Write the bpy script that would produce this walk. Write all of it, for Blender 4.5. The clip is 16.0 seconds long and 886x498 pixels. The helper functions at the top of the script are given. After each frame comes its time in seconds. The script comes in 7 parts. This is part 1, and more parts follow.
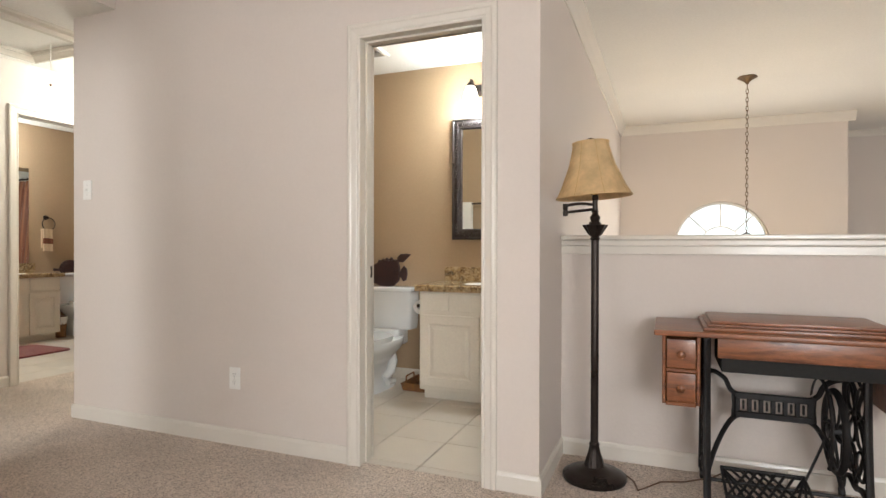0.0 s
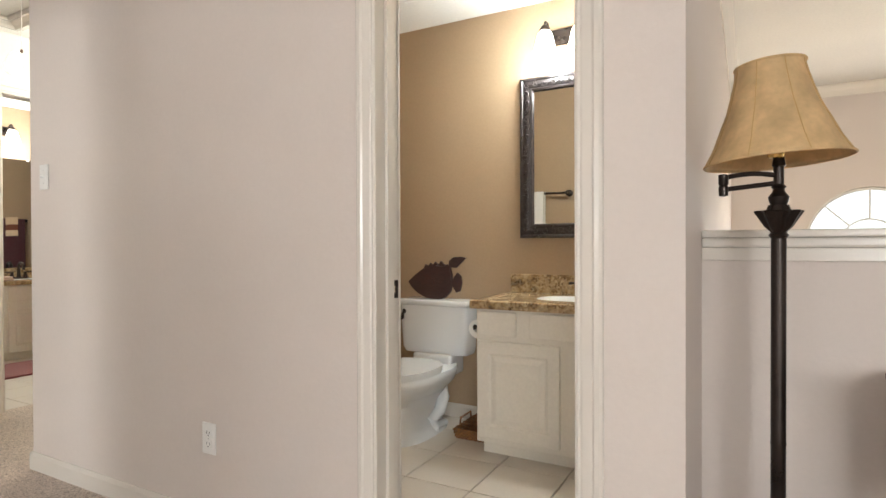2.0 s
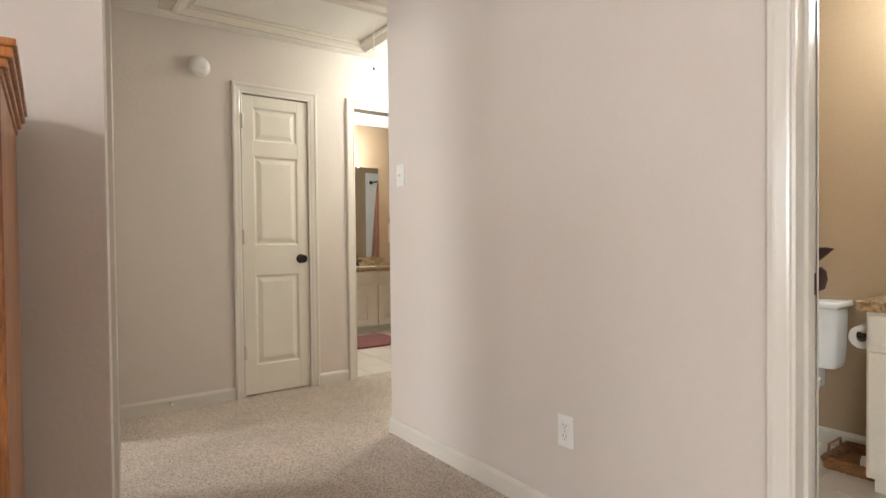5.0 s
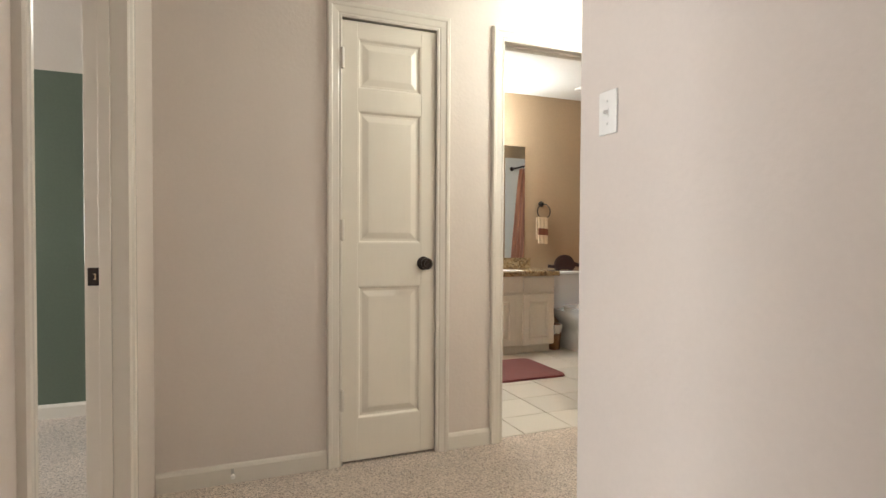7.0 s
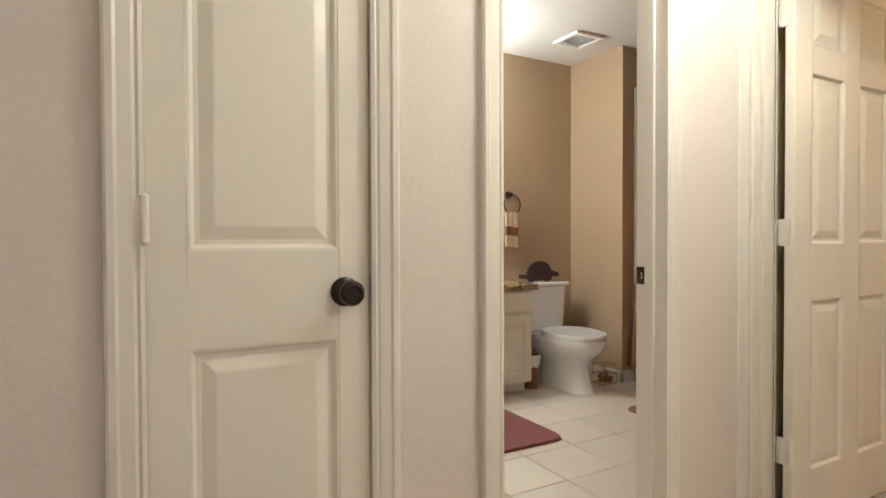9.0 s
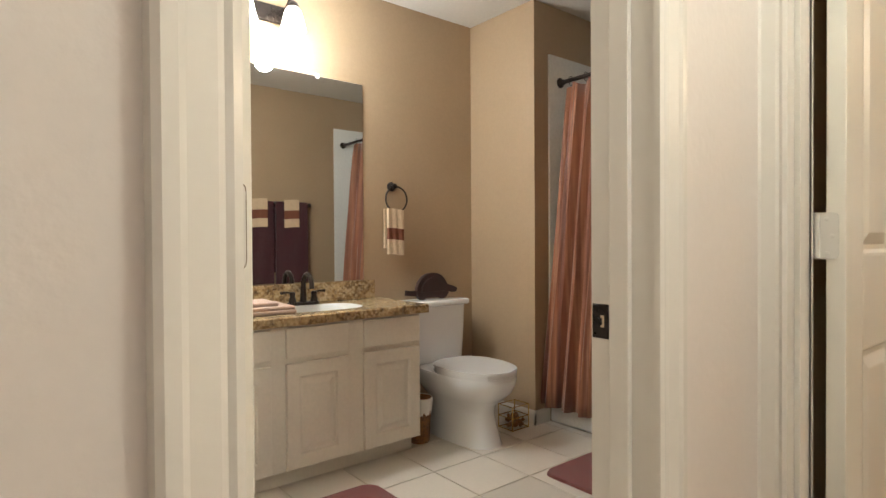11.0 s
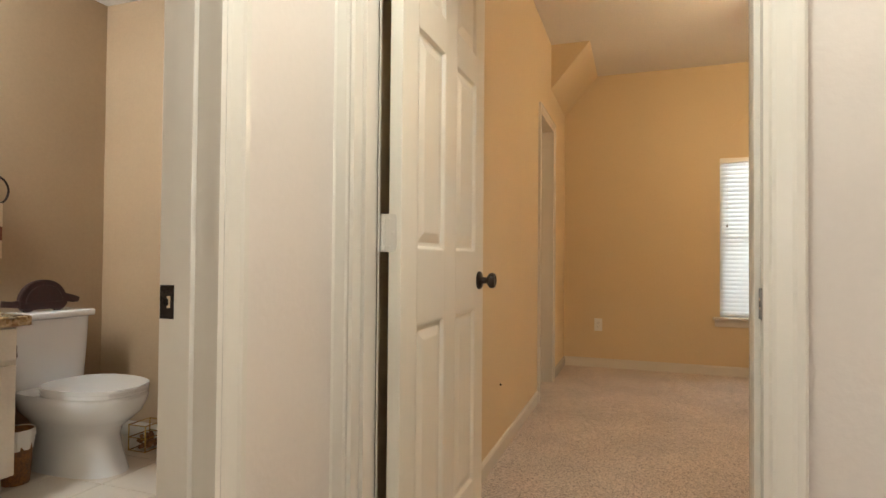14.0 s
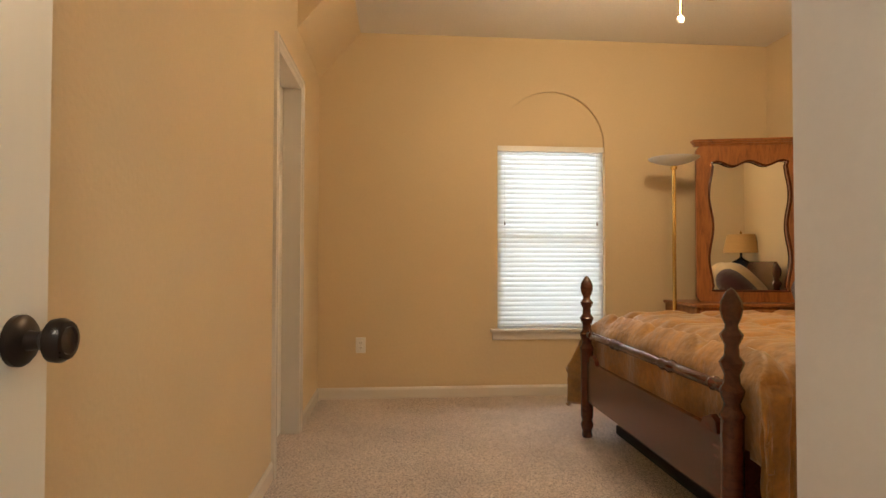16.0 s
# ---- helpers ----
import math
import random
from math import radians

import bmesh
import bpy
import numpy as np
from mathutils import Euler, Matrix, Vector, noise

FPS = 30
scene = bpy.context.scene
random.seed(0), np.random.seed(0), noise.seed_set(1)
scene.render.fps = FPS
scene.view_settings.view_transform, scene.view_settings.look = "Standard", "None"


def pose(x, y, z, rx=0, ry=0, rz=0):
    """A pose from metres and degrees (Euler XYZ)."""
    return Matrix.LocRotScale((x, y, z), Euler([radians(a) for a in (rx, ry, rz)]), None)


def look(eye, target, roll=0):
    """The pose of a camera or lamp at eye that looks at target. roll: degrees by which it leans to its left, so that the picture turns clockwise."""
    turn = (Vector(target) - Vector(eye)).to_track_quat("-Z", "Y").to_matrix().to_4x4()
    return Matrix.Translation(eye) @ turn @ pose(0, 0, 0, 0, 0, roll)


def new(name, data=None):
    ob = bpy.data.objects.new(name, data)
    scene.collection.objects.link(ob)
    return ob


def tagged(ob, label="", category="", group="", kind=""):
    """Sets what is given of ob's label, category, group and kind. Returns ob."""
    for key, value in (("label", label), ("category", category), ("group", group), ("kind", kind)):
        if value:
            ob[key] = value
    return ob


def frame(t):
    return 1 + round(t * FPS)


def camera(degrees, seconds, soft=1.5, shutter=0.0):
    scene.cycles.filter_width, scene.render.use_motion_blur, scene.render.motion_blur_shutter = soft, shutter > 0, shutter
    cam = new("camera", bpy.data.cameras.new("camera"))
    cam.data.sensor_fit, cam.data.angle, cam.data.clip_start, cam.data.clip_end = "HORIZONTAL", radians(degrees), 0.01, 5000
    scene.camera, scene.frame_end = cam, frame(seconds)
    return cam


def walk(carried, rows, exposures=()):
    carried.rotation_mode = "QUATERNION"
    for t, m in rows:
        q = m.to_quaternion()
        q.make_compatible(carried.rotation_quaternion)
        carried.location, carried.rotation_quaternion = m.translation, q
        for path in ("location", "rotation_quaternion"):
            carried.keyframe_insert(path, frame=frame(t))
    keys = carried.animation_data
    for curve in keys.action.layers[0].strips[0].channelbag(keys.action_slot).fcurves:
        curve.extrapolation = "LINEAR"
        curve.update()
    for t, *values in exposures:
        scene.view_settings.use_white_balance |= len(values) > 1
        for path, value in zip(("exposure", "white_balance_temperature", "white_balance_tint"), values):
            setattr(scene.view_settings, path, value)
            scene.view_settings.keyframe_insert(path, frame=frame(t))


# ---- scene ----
cam = camera(77.2, 16.0)
PATH = [
    (0, (0.196, -0.023, 1.054), (-0.548, 1.833, 1.043), 0.1),
    (0.5, (0.008, 0.257, 1.052), (-0.768, 2.1, 1.044), -0.1),
    (1, (-0.105, 0.524, 1.051), (-0.891, 2.363, 1.042), -0.1),
    (1.5, (-0.155, 0.801, 1.068), (-1.03, 2.599, 1.052), -0.2),
    (2, (-0.173, 0.909, 1.068), (-1.132, 2.665, 1.051), -0.2),
    (2.5, (-0.192, 0.918, 1.069), (-1.186, 2.653, 1.051), -0.1),
    (3, (-0.205, 0.902, 1.064), (-1.268, 2.597, 1.047), -0.1),
    (3.5, (-0.245, 0.866, 1.076), (-1.398, 2.5, 1.048), -0.2),
    (4, (-0.287, 0.818, 1.09), (-1.596, 2.33, 1.051), -0.3),
    (4.5, (-0.345, 0.771, 1.084), (-1.813, 2.129, 1.05), -0.3),
    (5, (-0.545, 0.774, 1.052), (-2.172, 1.936, 1.017), -0.6),
    (5.2, (-0.668, 0.82, 1.051), (-2.35, 1.901, 1.02), -0.5),
    (7.3, (-2.08, 1.402, 1.06), (-3.945, 2.123, 1.022), -0.4),
    (7.5, (-2.25, 1.453, 1.069), (-4.124, 2.149, 1.041), -1.0),
    (8, (-2.553, 1.545, 1.046), (-4.444, 2.194, 1.017), -0.9),
    (8.5, (-2.858, 1.621, 1.045), (-4.694, 2.412, 1.009), -0.4),
    (9, (-3.146, 1.833, 1.041), (-4.895, 2.803, 1.008), -0.2),
    (9.5, (-3.353, 2.019, 1.037), (-4.998, 3.156, 1.005), 0.0),
    (9.7, (-3.455, 2.096, 1.033), (-5.055, 3.296, 1.004), 0.1),
    (11.8, (-3.947, 2.611, 1.063), (-5.499, 3.872, 1.046), -0.2),
    (12, (-3.931, 2.599, 1.061), (-5.483, 3.86, 1.051), -0.0),
    (12.5, (-3.837, 2.455, 1.047), (-5.352, 3.761, 1.043), 0.2),
    (13, (-3.766, 2.278, 0.995), (-5.036, 3.823, 1.011), 0.8),
    (13.5, (-3.714, 2.353, 0.971), (-4.685, 4.102, 1.003), 0.6),
    (13.8, (-3.684, 2.456, 0.984), (-4.441, 4.307, 1.012), 0.5),
    (14, (-3.684, 2.564, 0.998), (-4.346, 4.451, 1.033), 0.5),
    (14.5, (-3.748, 2.826, 0.984), (-4.178, 4.779, 1.023), 0.2),
    (15, (-3.817, 3.122, 1.0), (-3.956, 5.116, 1.039), 0.1),
    (15.5, (-3.794, 3.497, 1.021), (-3.787, 5.497, 1.062), -0.1),
    (16, (-3.758, 3.792, 1.022), (-3.596, 5.785, 1.064), 0.1),
]
walk(cam, [(t, look(eye, target, roll)) for t, eye, target, roll in PATH], [(0, -0.06), (3.5, -0.05), (5, 0.03), (7.5, 0.10), (9.5, 0.04), (12, -0.07), (14.5, 0.0), (16, 0.02)])

# ---------- world and lamps ----------
def lamp(name, kind, m, energy, color, size=0.1, size_y=None):
    data = bpy.data.lights.new(name, kind)
    data.energy, data.color = energy, color
    if kind == "AREA":
        data.shape, data.size, data.size_y = "RECTANGLE", size, size_y or size
    elif kind == "SUN":
        data.angle = radians(size)
    else:
        data.shadow_soft_size = size
    ob = new(name, data)
    ob.matrix_world = m
    return ob


world = bpy.data.worlds.new("sky")
scene.world = world
world.use_nodes = True
_sky = world.node_tree.nodes.new("ShaderNodeTexSky")
_sky.sky_type, _sky.sun_disc = "NISHITA", False
_sky.sun_elevation, _sky.sun_rotation = radians(50), radians(200)
world.node_tree.links.new(_sky.outputs[0], world.node_tree.nodes["Background"].inputs[0])
world.node_tree.nodes["Background"].inputs[1].default_value = 0.14
lamp("sun", "SUN", look((-6, -9, 12), (0, 0, 0)), 2.5, (1, 0.96, 0.9), 0.6)

WARM, SOFT, DAY = (1.0, 0.755, 0.47), (0.90, 0.98, 1.0), (0.95, 0.98, 1.0)
# daylight standing in the window openings
lamp("loft_window_light", "AREA", look((-1.6, -2.95, 1.45), (-1.8, 2.2, 0.9)), 34, DAY, 1.25, 1.35)
# fill for the loft wall, from an added south opening out of view
lamp("loft_south_window_light", "AREA", look((1.90, -2.95, 1.5), (-3.0, 2.2, 0.9)), 128, DAY, 1.8, 1.4)
lamp("green_room_window_light", "AREA", look((-4.85, -2.95, 1.45), (-3.2, 1.6, 0.9)), 115, DAY, 1.1, 1.3)
# weak fill from the east, in an added opening out of view
lamp("loft_east_window_light", "AREA", look((4.9, -0.6, 1.5), (0.0, 0.6, 1.1)), 8, DAY, 1.8, 1.5)
lamp("stair_window_light", "AREA", look((0.78, 6.75, 0.6), (0.78, 2.0, 0.4)), 28, DAY, 0.9, 1.6)
# side fill for the stairwell; its opening is added out of view
lamp("stair_side_window_light", "AREA", look((4.85, 5.2, 0.2), (0.0, 4.6, 0.8)), 40, DAY, 1.8, 2.4)
lamp("bedroom_window_light", "AREA", look((-2.58, 8.30, 1.25), (-2.7, 4.0, 0.9)), 21, DAY, 0.8, 1.4)
# lamps of the house
for _y in (2.93, 3.17, 3.41, 3.65):
    lamp("bath_vanity_bulb", "POINT", pose(-6.33, _y, 2.03), 15.5, SOFT, 0.05)
for _x in (-1.13, -0.94, -0.75):
    lamp("half_bath_bulb", "POINT", pose(_x, 3.78, 2.09), 15, SOFT, 0.05)
# warm stairwell fill, added at the chandelier's unseen lower end
for _a in range(5):
    lamp("chandelier_bulb", "POINT", pose(0.812 + 0.2 * math.cos(_a * 1.257), 5.12 + 0.2 * math.sin(_a * 1.257), 0.62), 10, (1.0, 0.80, 0.52), 0.04)
lamp("hall_bulb", "POINT", pose(-3.75, 3.22, 2.26), 35, (0.92, 1.0, 0.94), 0.09)
for _a in range(3):
    lamp("fan_bulb", "POINT", pose(-2.45 + 0.13 * math.cos(_a * 2.094), 6.13 + 0.13 * math.sin(_a * 2.094), 2.17), 15.5, WARM, 0.05)


# ---------- materials ----------
def nodes_of(name):
    m = bpy.data.materials.new(name)
    m.use_nodes = True
    return m, m.node_tree.nodes, m.node_tree.links, m.node_tree.nodes["Principled BSDF"]


def shade_of(c, k):
    return (min(1, c[0] * k), min(1, c[1] * k), min(1, c[2] * k), 1)


def surf(name, base, rough=0.5, metal=0.0, var=0.07, vscale=1.6, fine=0.05, fscale=70, bump=0.1, bscale=180, dist=0.004, coat=0.0, sheen=0.0, stretch=(1, 1, 1)):
    """A plain finish: broad patches and fine grain in colour, relief and gloss."""
    m, n, l, b = nodes_of(name)
    tc, mp = n.new("ShaderNodeTexCoord"), n.new("ShaderNodeMapping")
    mp.inputs["Scale"].default_value = stretch
    l.new(tc.outputs["Object"], mp.inputs[0])
    out = None
    for scale, amount, detail in ((vscale, var, 3), (fscale, fine, 4)):
        t = n.new("ShaderNodeTexNoise")
        t.inputs["Scale"].default_value, t.inputs["Detail"].default_value = scale, detail
        l.new(mp.outputs[0], t.inputs["Vector"])
        r = n.new("ShaderNodeMapRange")
        r.inputs["From Min"].default_value, r.inputs["From Max"].default_value = 0.3, 0.7
        r.inputs["To Min"].default_value, r.inputs["To Max"].default_value = 1 - amount, 1 + amount
        l.new(t.outputs[0], r.inputs[0])
        if out is None:
            out = r.outputs[0]
        else:
            k = n.new("ShaderNodeMath")
            k.operation = "MULTIPLY"
            l.new(out, k.inputs[0]), l.new(r.outputs[0], k.inputs[1])
            out = k.outputs[0]
    mul = n.new("ShaderNodeVectorMath")
    mul.operation = "SCALE"
    mul.inputs[0].default_value = base
    l.new(out, mul.inputs["Scale"])
    l.new(mul.outputs[0], b.inputs["Base Color"])
    rr = n.new("ShaderNodeMath")
    rr.operation = "MULTIPLY"
    rr.inputs[1].default_value = rough
    l.new(out, rr.inputs[0]), l.new(rr.outputs[0], b.inputs["Roughness"])
    b.inputs["Metallic"].default_value = metal
    b.inputs["Coat Weight"].default_value = coat
    b.inputs["Sheen Weight"].default_value = sheen
    if bump:
        t, bp = n.new("ShaderNodeTexNoise"), n.new("ShaderNodeBump")
        t.inputs["Scale"].default_value, t.inputs["Detail"].default_value = bscale, 3
        bp.inputs["Strength"].default_value, bp.inputs["Distance"].default_value = bump, dist
        l.new(mp.outputs[0], t.inputs["Vector"])
        l.new(t.outputs[0], bp.inputs["Height"]), l.new(bp.outputs[0], b.inputs["Normal"])
    return m


def ramp_of(n, stops):
    r = n.new("ShaderNodeValToRGB")
    while len(r.color_ramp.elements) < len(stops):
        r.color_ramp.elements.new(0.5)
    for e, (p, c) in zip(r.color_ramp.elements, stops):
        e.position, e.color = p, (*c, 1)
    return r


def granite(name):
    m, n, l, b = nodes_of(name)
    tc = n.new("ShaderNodeTexCoord")
    a, v, c = n.new("ShaderNodeTexNoise"), n.new("ShaderNodeTexVoronoi"), n.new("ShaderNodeTexNoise")
    a.inputs["Scale"].default_value, a.inputs["Detail"].default_value = 26, 8
    v.inputs["Scale"].default_value = 95
    c.inputs["Scale"].default_value, c.inputs["Detail"].default_value = 7, 4
    for t in (a, v, c):
        l.new(tc.outputs["Object"], t.inputs["Vector"])
    r1 = ramp_of(n, [(0.34, (0.035, 0.02, 0.012)), (0.45, (0.22, 0.13, 0.06)), (0.55, (0.42, 0.28, 0.13)), (0.68, (0.55, 0.43, 0.27))])
    l.new(a.outputs[0], r1.inputs[0])
    r2 = ramp_of(n, [(0.0, (0.03, 0.02, 0.015)), (0.35, (0.30, 0.20, 0.10)), (0.8, (0.62, 0.50, 0.33))])
    l.new(v.outputs["Color"], r2.inputs[0])
    mix = n.new("ShaderNodeMixRGB")
    r3 = ramp_of(n, [(0.4, (0.25, 0.25, 0.25)), (0.6, (0.7, 0.7, 0.7))])
    l.new(c.outputs[0], r3.inputs[0]), l.new(r3.outputs[0], mix.inputs[0])
    l.new(r1.outputs[0], mix.inputs[1]), l.new(r2.outputs[0], mix.inputs[2])
    l.new(mix.outputs[0], b.inputs["Base Color"])
    b.inputs["Roughness"].default_value = 0.16
    return m


def wood(name, dark, light, rough=0.35, scale=9.0, stretch=(1, 8, 8), coat=0.25):
    m, n, l, b = nodes_of(name)
    tc, mp = n.new("ShaderNodeTexCoord"), n.new("ShaderNodeMapping")
    mp.inputs["Scale"].default_value = stretch
    l.new(tc.outputs["Object"], mp.inputs[0])
    a, f = n.new("ShaderNodeTexNoise"), n.new("ShaderNodeTexNoise")
    a.inputs["Scale"].default_value, a.inputs["Detail"].default_value, a.inputs["Distortion"].default_value = scale * 0.35, 5, 1.6
    f.inputs["Scale"].default_value, f.inputs["Detail"].default_value = scale * 4, 6
    l.new(mp.outputs[0], a.inputs["Vector"]), l.new(mp.outputs[0], f.inputs["Vector"])
    mix = n.new("ShaderNodeMath")
    mix.operation = "MULTIPLY_ADD"
    mix.inputs[1].default_value = 0.45
    l.new(f.outputs[0], mix.inputs[0]), l.new(a.outputs[0], mix.inputs[2])
    r = ramp_of(n, [(0.5, dark), (0.66, tuple((p + q) / 2 for p, q in zip(dark, light))), (0.85, light)])
    l.new(mix.outputs[0], r.inputs[0]), l.new(r.outputs[0], b.inputs["Base Color"])
    bp = n.new("ShaderNodeBump")
    bp.inputs["Strength"].default_value, bp.inputs["Distance"].default_value = 0.15, 0.002
    l.new(f.outputs[0], bp.inputs["Height"]), l.new(bp.outputs[0], b.inputs["Normal"])
    b.inputs["Roughness"].default_value, b.inputs["Coat Weight"].default_value = rough, coat
    b.inputs["Coat Roughness"].default_value = 0.25
    return m


def glow(name, color, strength):
    m, n, l, b = nodes_of(name)
    b.inputs["Base Color"].default_value = (0.85, 0.83, 0.78, 1)
    b.inputs["Emission Color"].default_value = (*color, 1)
    b.inputs["Emission Strength"].default_value = strength
    b.inputs["Roughness"].default_value = 0.3
    return m


def carpet_mat(name):
    m, n, l, b = nodes_of(name)
    tc = n.new("ShaderNodeTexCoord")
    f, g, v = n.new("ShaderNodeTexNoise"), n.new("ShaderNodeTexNoise"), n.new("ShaderNodeTexVoronoi")
    f.inputs["Scale"].default_value, f.inputs["Detail"].default_value, f.inputs["Roughness"].default_value = 125, 5, 0.7
    g.inputs["Scale"].default_value, g.inputs["Detail"].default_value = 2.6, 5
    v.inputs["Scale"].default_value = 190
    for t in (f, g, v):
        l.new(tc.outputs["Object"], t.inputs["Vector"])
    r = ramp_of(n, [(0.30, (0.20, 0.140, 0.10)), (0.46, (0.55, 0.435, 0.350)), (0.62, (0.78, 0.650, 0.545))])
    tuft = n.new("ShaderNodeMath")
    tuft.operation, tuft.inputs[1].default_value = "MULTIPLY_ADD", 0.42
    part_ = n.new("ShaderNodeMath")
    part_.operation, part_.inputs[1].default_value = "MULTIPLY", 0.58
    l.new(f.outputs[0], part_.inputs[0])
    l.new(v.outputs["Color"], tuft.inputs[0]), l.new(part_.outputs[0], tuft.inputs[2])
    l.new(tuft.outputs[0], r.inputs[0])
    k = n.new("ShaderNodeMapRange")
    k.inputs["From Min"].default_value, k.inputs["From Max"].default_value = 0.3, 0.7
    k.inputs["To Min"].default_value, k.inputs["To Max"].default_value = 0.86, 1.1
    l.new(g.outputs[0], k.inputs[0])
    s = n.new("ShaderNodeVectorMath")
    s.operation = "SCALE"
    l.new(r.outputs[0], s.inputs[0]), l.new(k.outputs[0], s.inputs["Scale"])
    l.new(s.outputs[0], b.inputs["Base Color"])
    bp = n.new("ShaderNodeBump")
    bp.inputs["Strength"].default_value, bp.inputs["Distance"].default_value = 0.8, 0.008
    l.new(v.outputs["Distance"], bp.inputs["Height"]), l.new(bp.outputs[0], b.inputs["Normal"])
    b.inputs["Roughness"].default_value, b.inputs["Sheen Weight"].default_value = 0.95, 0.3
    return m


def striped(name, stops, scale, axis, wobble=0.4, rough=0.8):
    """Cloth with bands of colour along one axis."""
    m, n, l, b = nodes_of(name)
    tc, mp, t = n.new("ShaderNodeTexCoord"), n.new("ShaderNodeMapping"), n.new("ShaderNodeTexNoise")
    st = [0.35, 0.35, 0.35]
    st[axis] = scale
    mp.inputs["Scale"].default_value = st
    t.inputs["Scale"].default_value, t.inputs["Detail"].default_value, t.inputs["Distortion"].default_value = 1.0, 5, wobble
    l.new(tc.outputs["Object"], mp.inputs[0]), l.new(mp.outputs[0], t.inputs["Vector"])
    r = ramp_of(n, stops)
    l.new(t.outputs[0], r.inputs[0]), l.new(r.outputs[0], b.inputs["Base Color"])
    b.inputs["Roughness"].default_value, b.inputs["Sheen Weight"].default_value = rough, 0.3
    return m


def tile_mat(name, base):
    """Glazed ceramic: each piece a little lighter or darker."""
    m = surf(name, base, rough=0.3, var=0.035, vscale=4, fine=0.02, fscale=60, bump=0)
    n, l, b = m.node_tree.nodes, m.node_tree.links, m.node_tree.nodes["Principled BSDF"]
    o, r, s = n.new("ShaderNodeObjectInfo"), n.new("ShaderNodeMapRange"), n.new("ShaderNodeVectorMath")
    r.inputs["To Min"].default_value, r.inputs["To Max"].default_value = 0.92, 1.06
    l.new(o.outputs["Random"], r.inputs[0])
    s.operation = "SCALE"
    l.new(b.inputs["Base Color"].links[0].from_socket, s.inputs[0]), l.new(r.outputs[0], s.inputs["Scale"])
    l.new(s.outputs[0], b.inputs["Base Color"])
    return m


M_WALL = surf("beige_wall_paint", (0.645, 0.573, 0.517), 0.7, var=0.015, fine=0.012, bump=0.20, bscale=60, dist=0.004)
M_BEDWALL = surf("tan_bedroom_paint", (0.665, 0.522, 0.325), 0.65, var=0.02, fine=0.015, bump=0.26, bscale=60, dist=0.004)
M_BROWN = surf("brown_bath_paint", (0.400, 0.284, 0.175), 0.5, var=0.04, fine=0.03, bump=0.10, bscale=70, dist=0.004)
M_GREEN = surf("dark_green_paint", (0.10, 0.125, 0.09), 0.7, var=0.04, bump=0.2, bscale=75)
M_CEIL = surf("white_ceiling", (0.76, 0.73, 0.68), 0.85, var=0.02, fine=0.03, bump=0.3, bscale=60, dist=0.005)
M_TRIM = surf("cream_gloss_trim", (0.685, 0.635, 0.565), 0.22, var=0.01, fine=0.006, fscale=90, bump=0.015, bscale=90)
M_DOOR = surf("cream_door_paint", (0.75, 0.695, 0.605), 0.34, var=0.012, fine=0.008, fscale=70, bump=0.035, bscale=80, stretch=(1, 1, 0.12), dist=0.001)
M_CAB = surf("antique_white_cabinet", (0.77, 0.72, 0.63), 0.35, var=0.03, fine=0.03, bump=0.05, bscale=50)
M_CARPET = carpet_mat("beige_carpet")
M_TILE = tile_mat("cream_floor_tile", (0.66, 0.60, 0.52))
M_GROUT = surf("tan_grout", (0.46, 0.38, 0.30), 0.9, bump=0.3, bscale=200)
M_GRANITE = granite("brown_gold_granite")
M_BRONZE = surf("dark_bronze", (0.035, 0.026, 0.022), 0.33, metal=0.7, var=0.2, vscale=8, fine=0.1, bump=0.03)
M_IRON = surf("black_cast_iron", (0.022, 0.020, 0.020), 0.5, metal=0.5, var=0.25, vscale=8, bump=0.15, bscale=120)
M_PORC = surf("white_porcelain", (0.80, 0.81, 0.81), 0.10, var=0.01, fine=0.0, bump=0, coat=0.4)
M_MIRROR = surf("mirror_glass", (0.88, 0.90, 0.89), 0.015, metal=1.0, var=0.0, fine=0.0, bump=0)
M_WHITE = surf("white_plastic", (0.80, 0.78, 0.74), 0.4, var=0.01, fine=0.01, bump=0)
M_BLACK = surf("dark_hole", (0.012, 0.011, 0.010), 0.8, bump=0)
M_STEEL = surf("steel_screw", (0.55, 0.53, 0.50), 0.35, metal=1.0, bump=0)
M_BRASS = surf("polished_brass", (0.72, 0.49, 0.17), 0.22, metal=1.0, var=0.06, bump=0.02)
M_FRAME = surf("dark_carved_frame", (0.030, 0.022, 0.020), 0.36, metal=0.25, var=0.3, vscale=14, fine=0.2, bump=0.35, bscale=90, coat=0.3)
M_AGED = surf("aged_brass", (0.16, 0.105, 0.055), 0.4, metal=0.8, var=0.2, vscale=20, bump=0.05)
M_OAK = wood("golden_oak", (0.22, 0.065, 0.014), (0.50, 0.19, 0.05), stretch=(9, 9, 1))
M_SEWWOOD = wood("red_brown_oak", (0.085, 0.026, 0.010), (0.26, 0.088, 0.030), stretch=(1.2, 9, 9))
M_CHERRY = wood("dark_cherry", (0.052, 0.0125, 0.006), (0.098, 0.024, 0.011), rough=0.24, stretch=(9, 1.2, 9))
M_DRESSER = wood("honey_oak", (0.17, 0.052, 0.013), (0.36, 0.130, 0.034), stretch=(9, 9, 1.2))
M_GLOW = glow("lit_frosted_glass", (1.0, 0.90, 0.74), 9.0)
M_GLOWW = glow("lit_warm_glass", (1.0, 0.80, 0.52), 7.0)
M_RED = surf("burgundy_mat", (0.21, 0.034, 0.030), 0.95, var=0.15, vscale=12, fine=0.35, fscale=140, bump=0.9, bscale=240, dist=0.01, sheen=0.3)
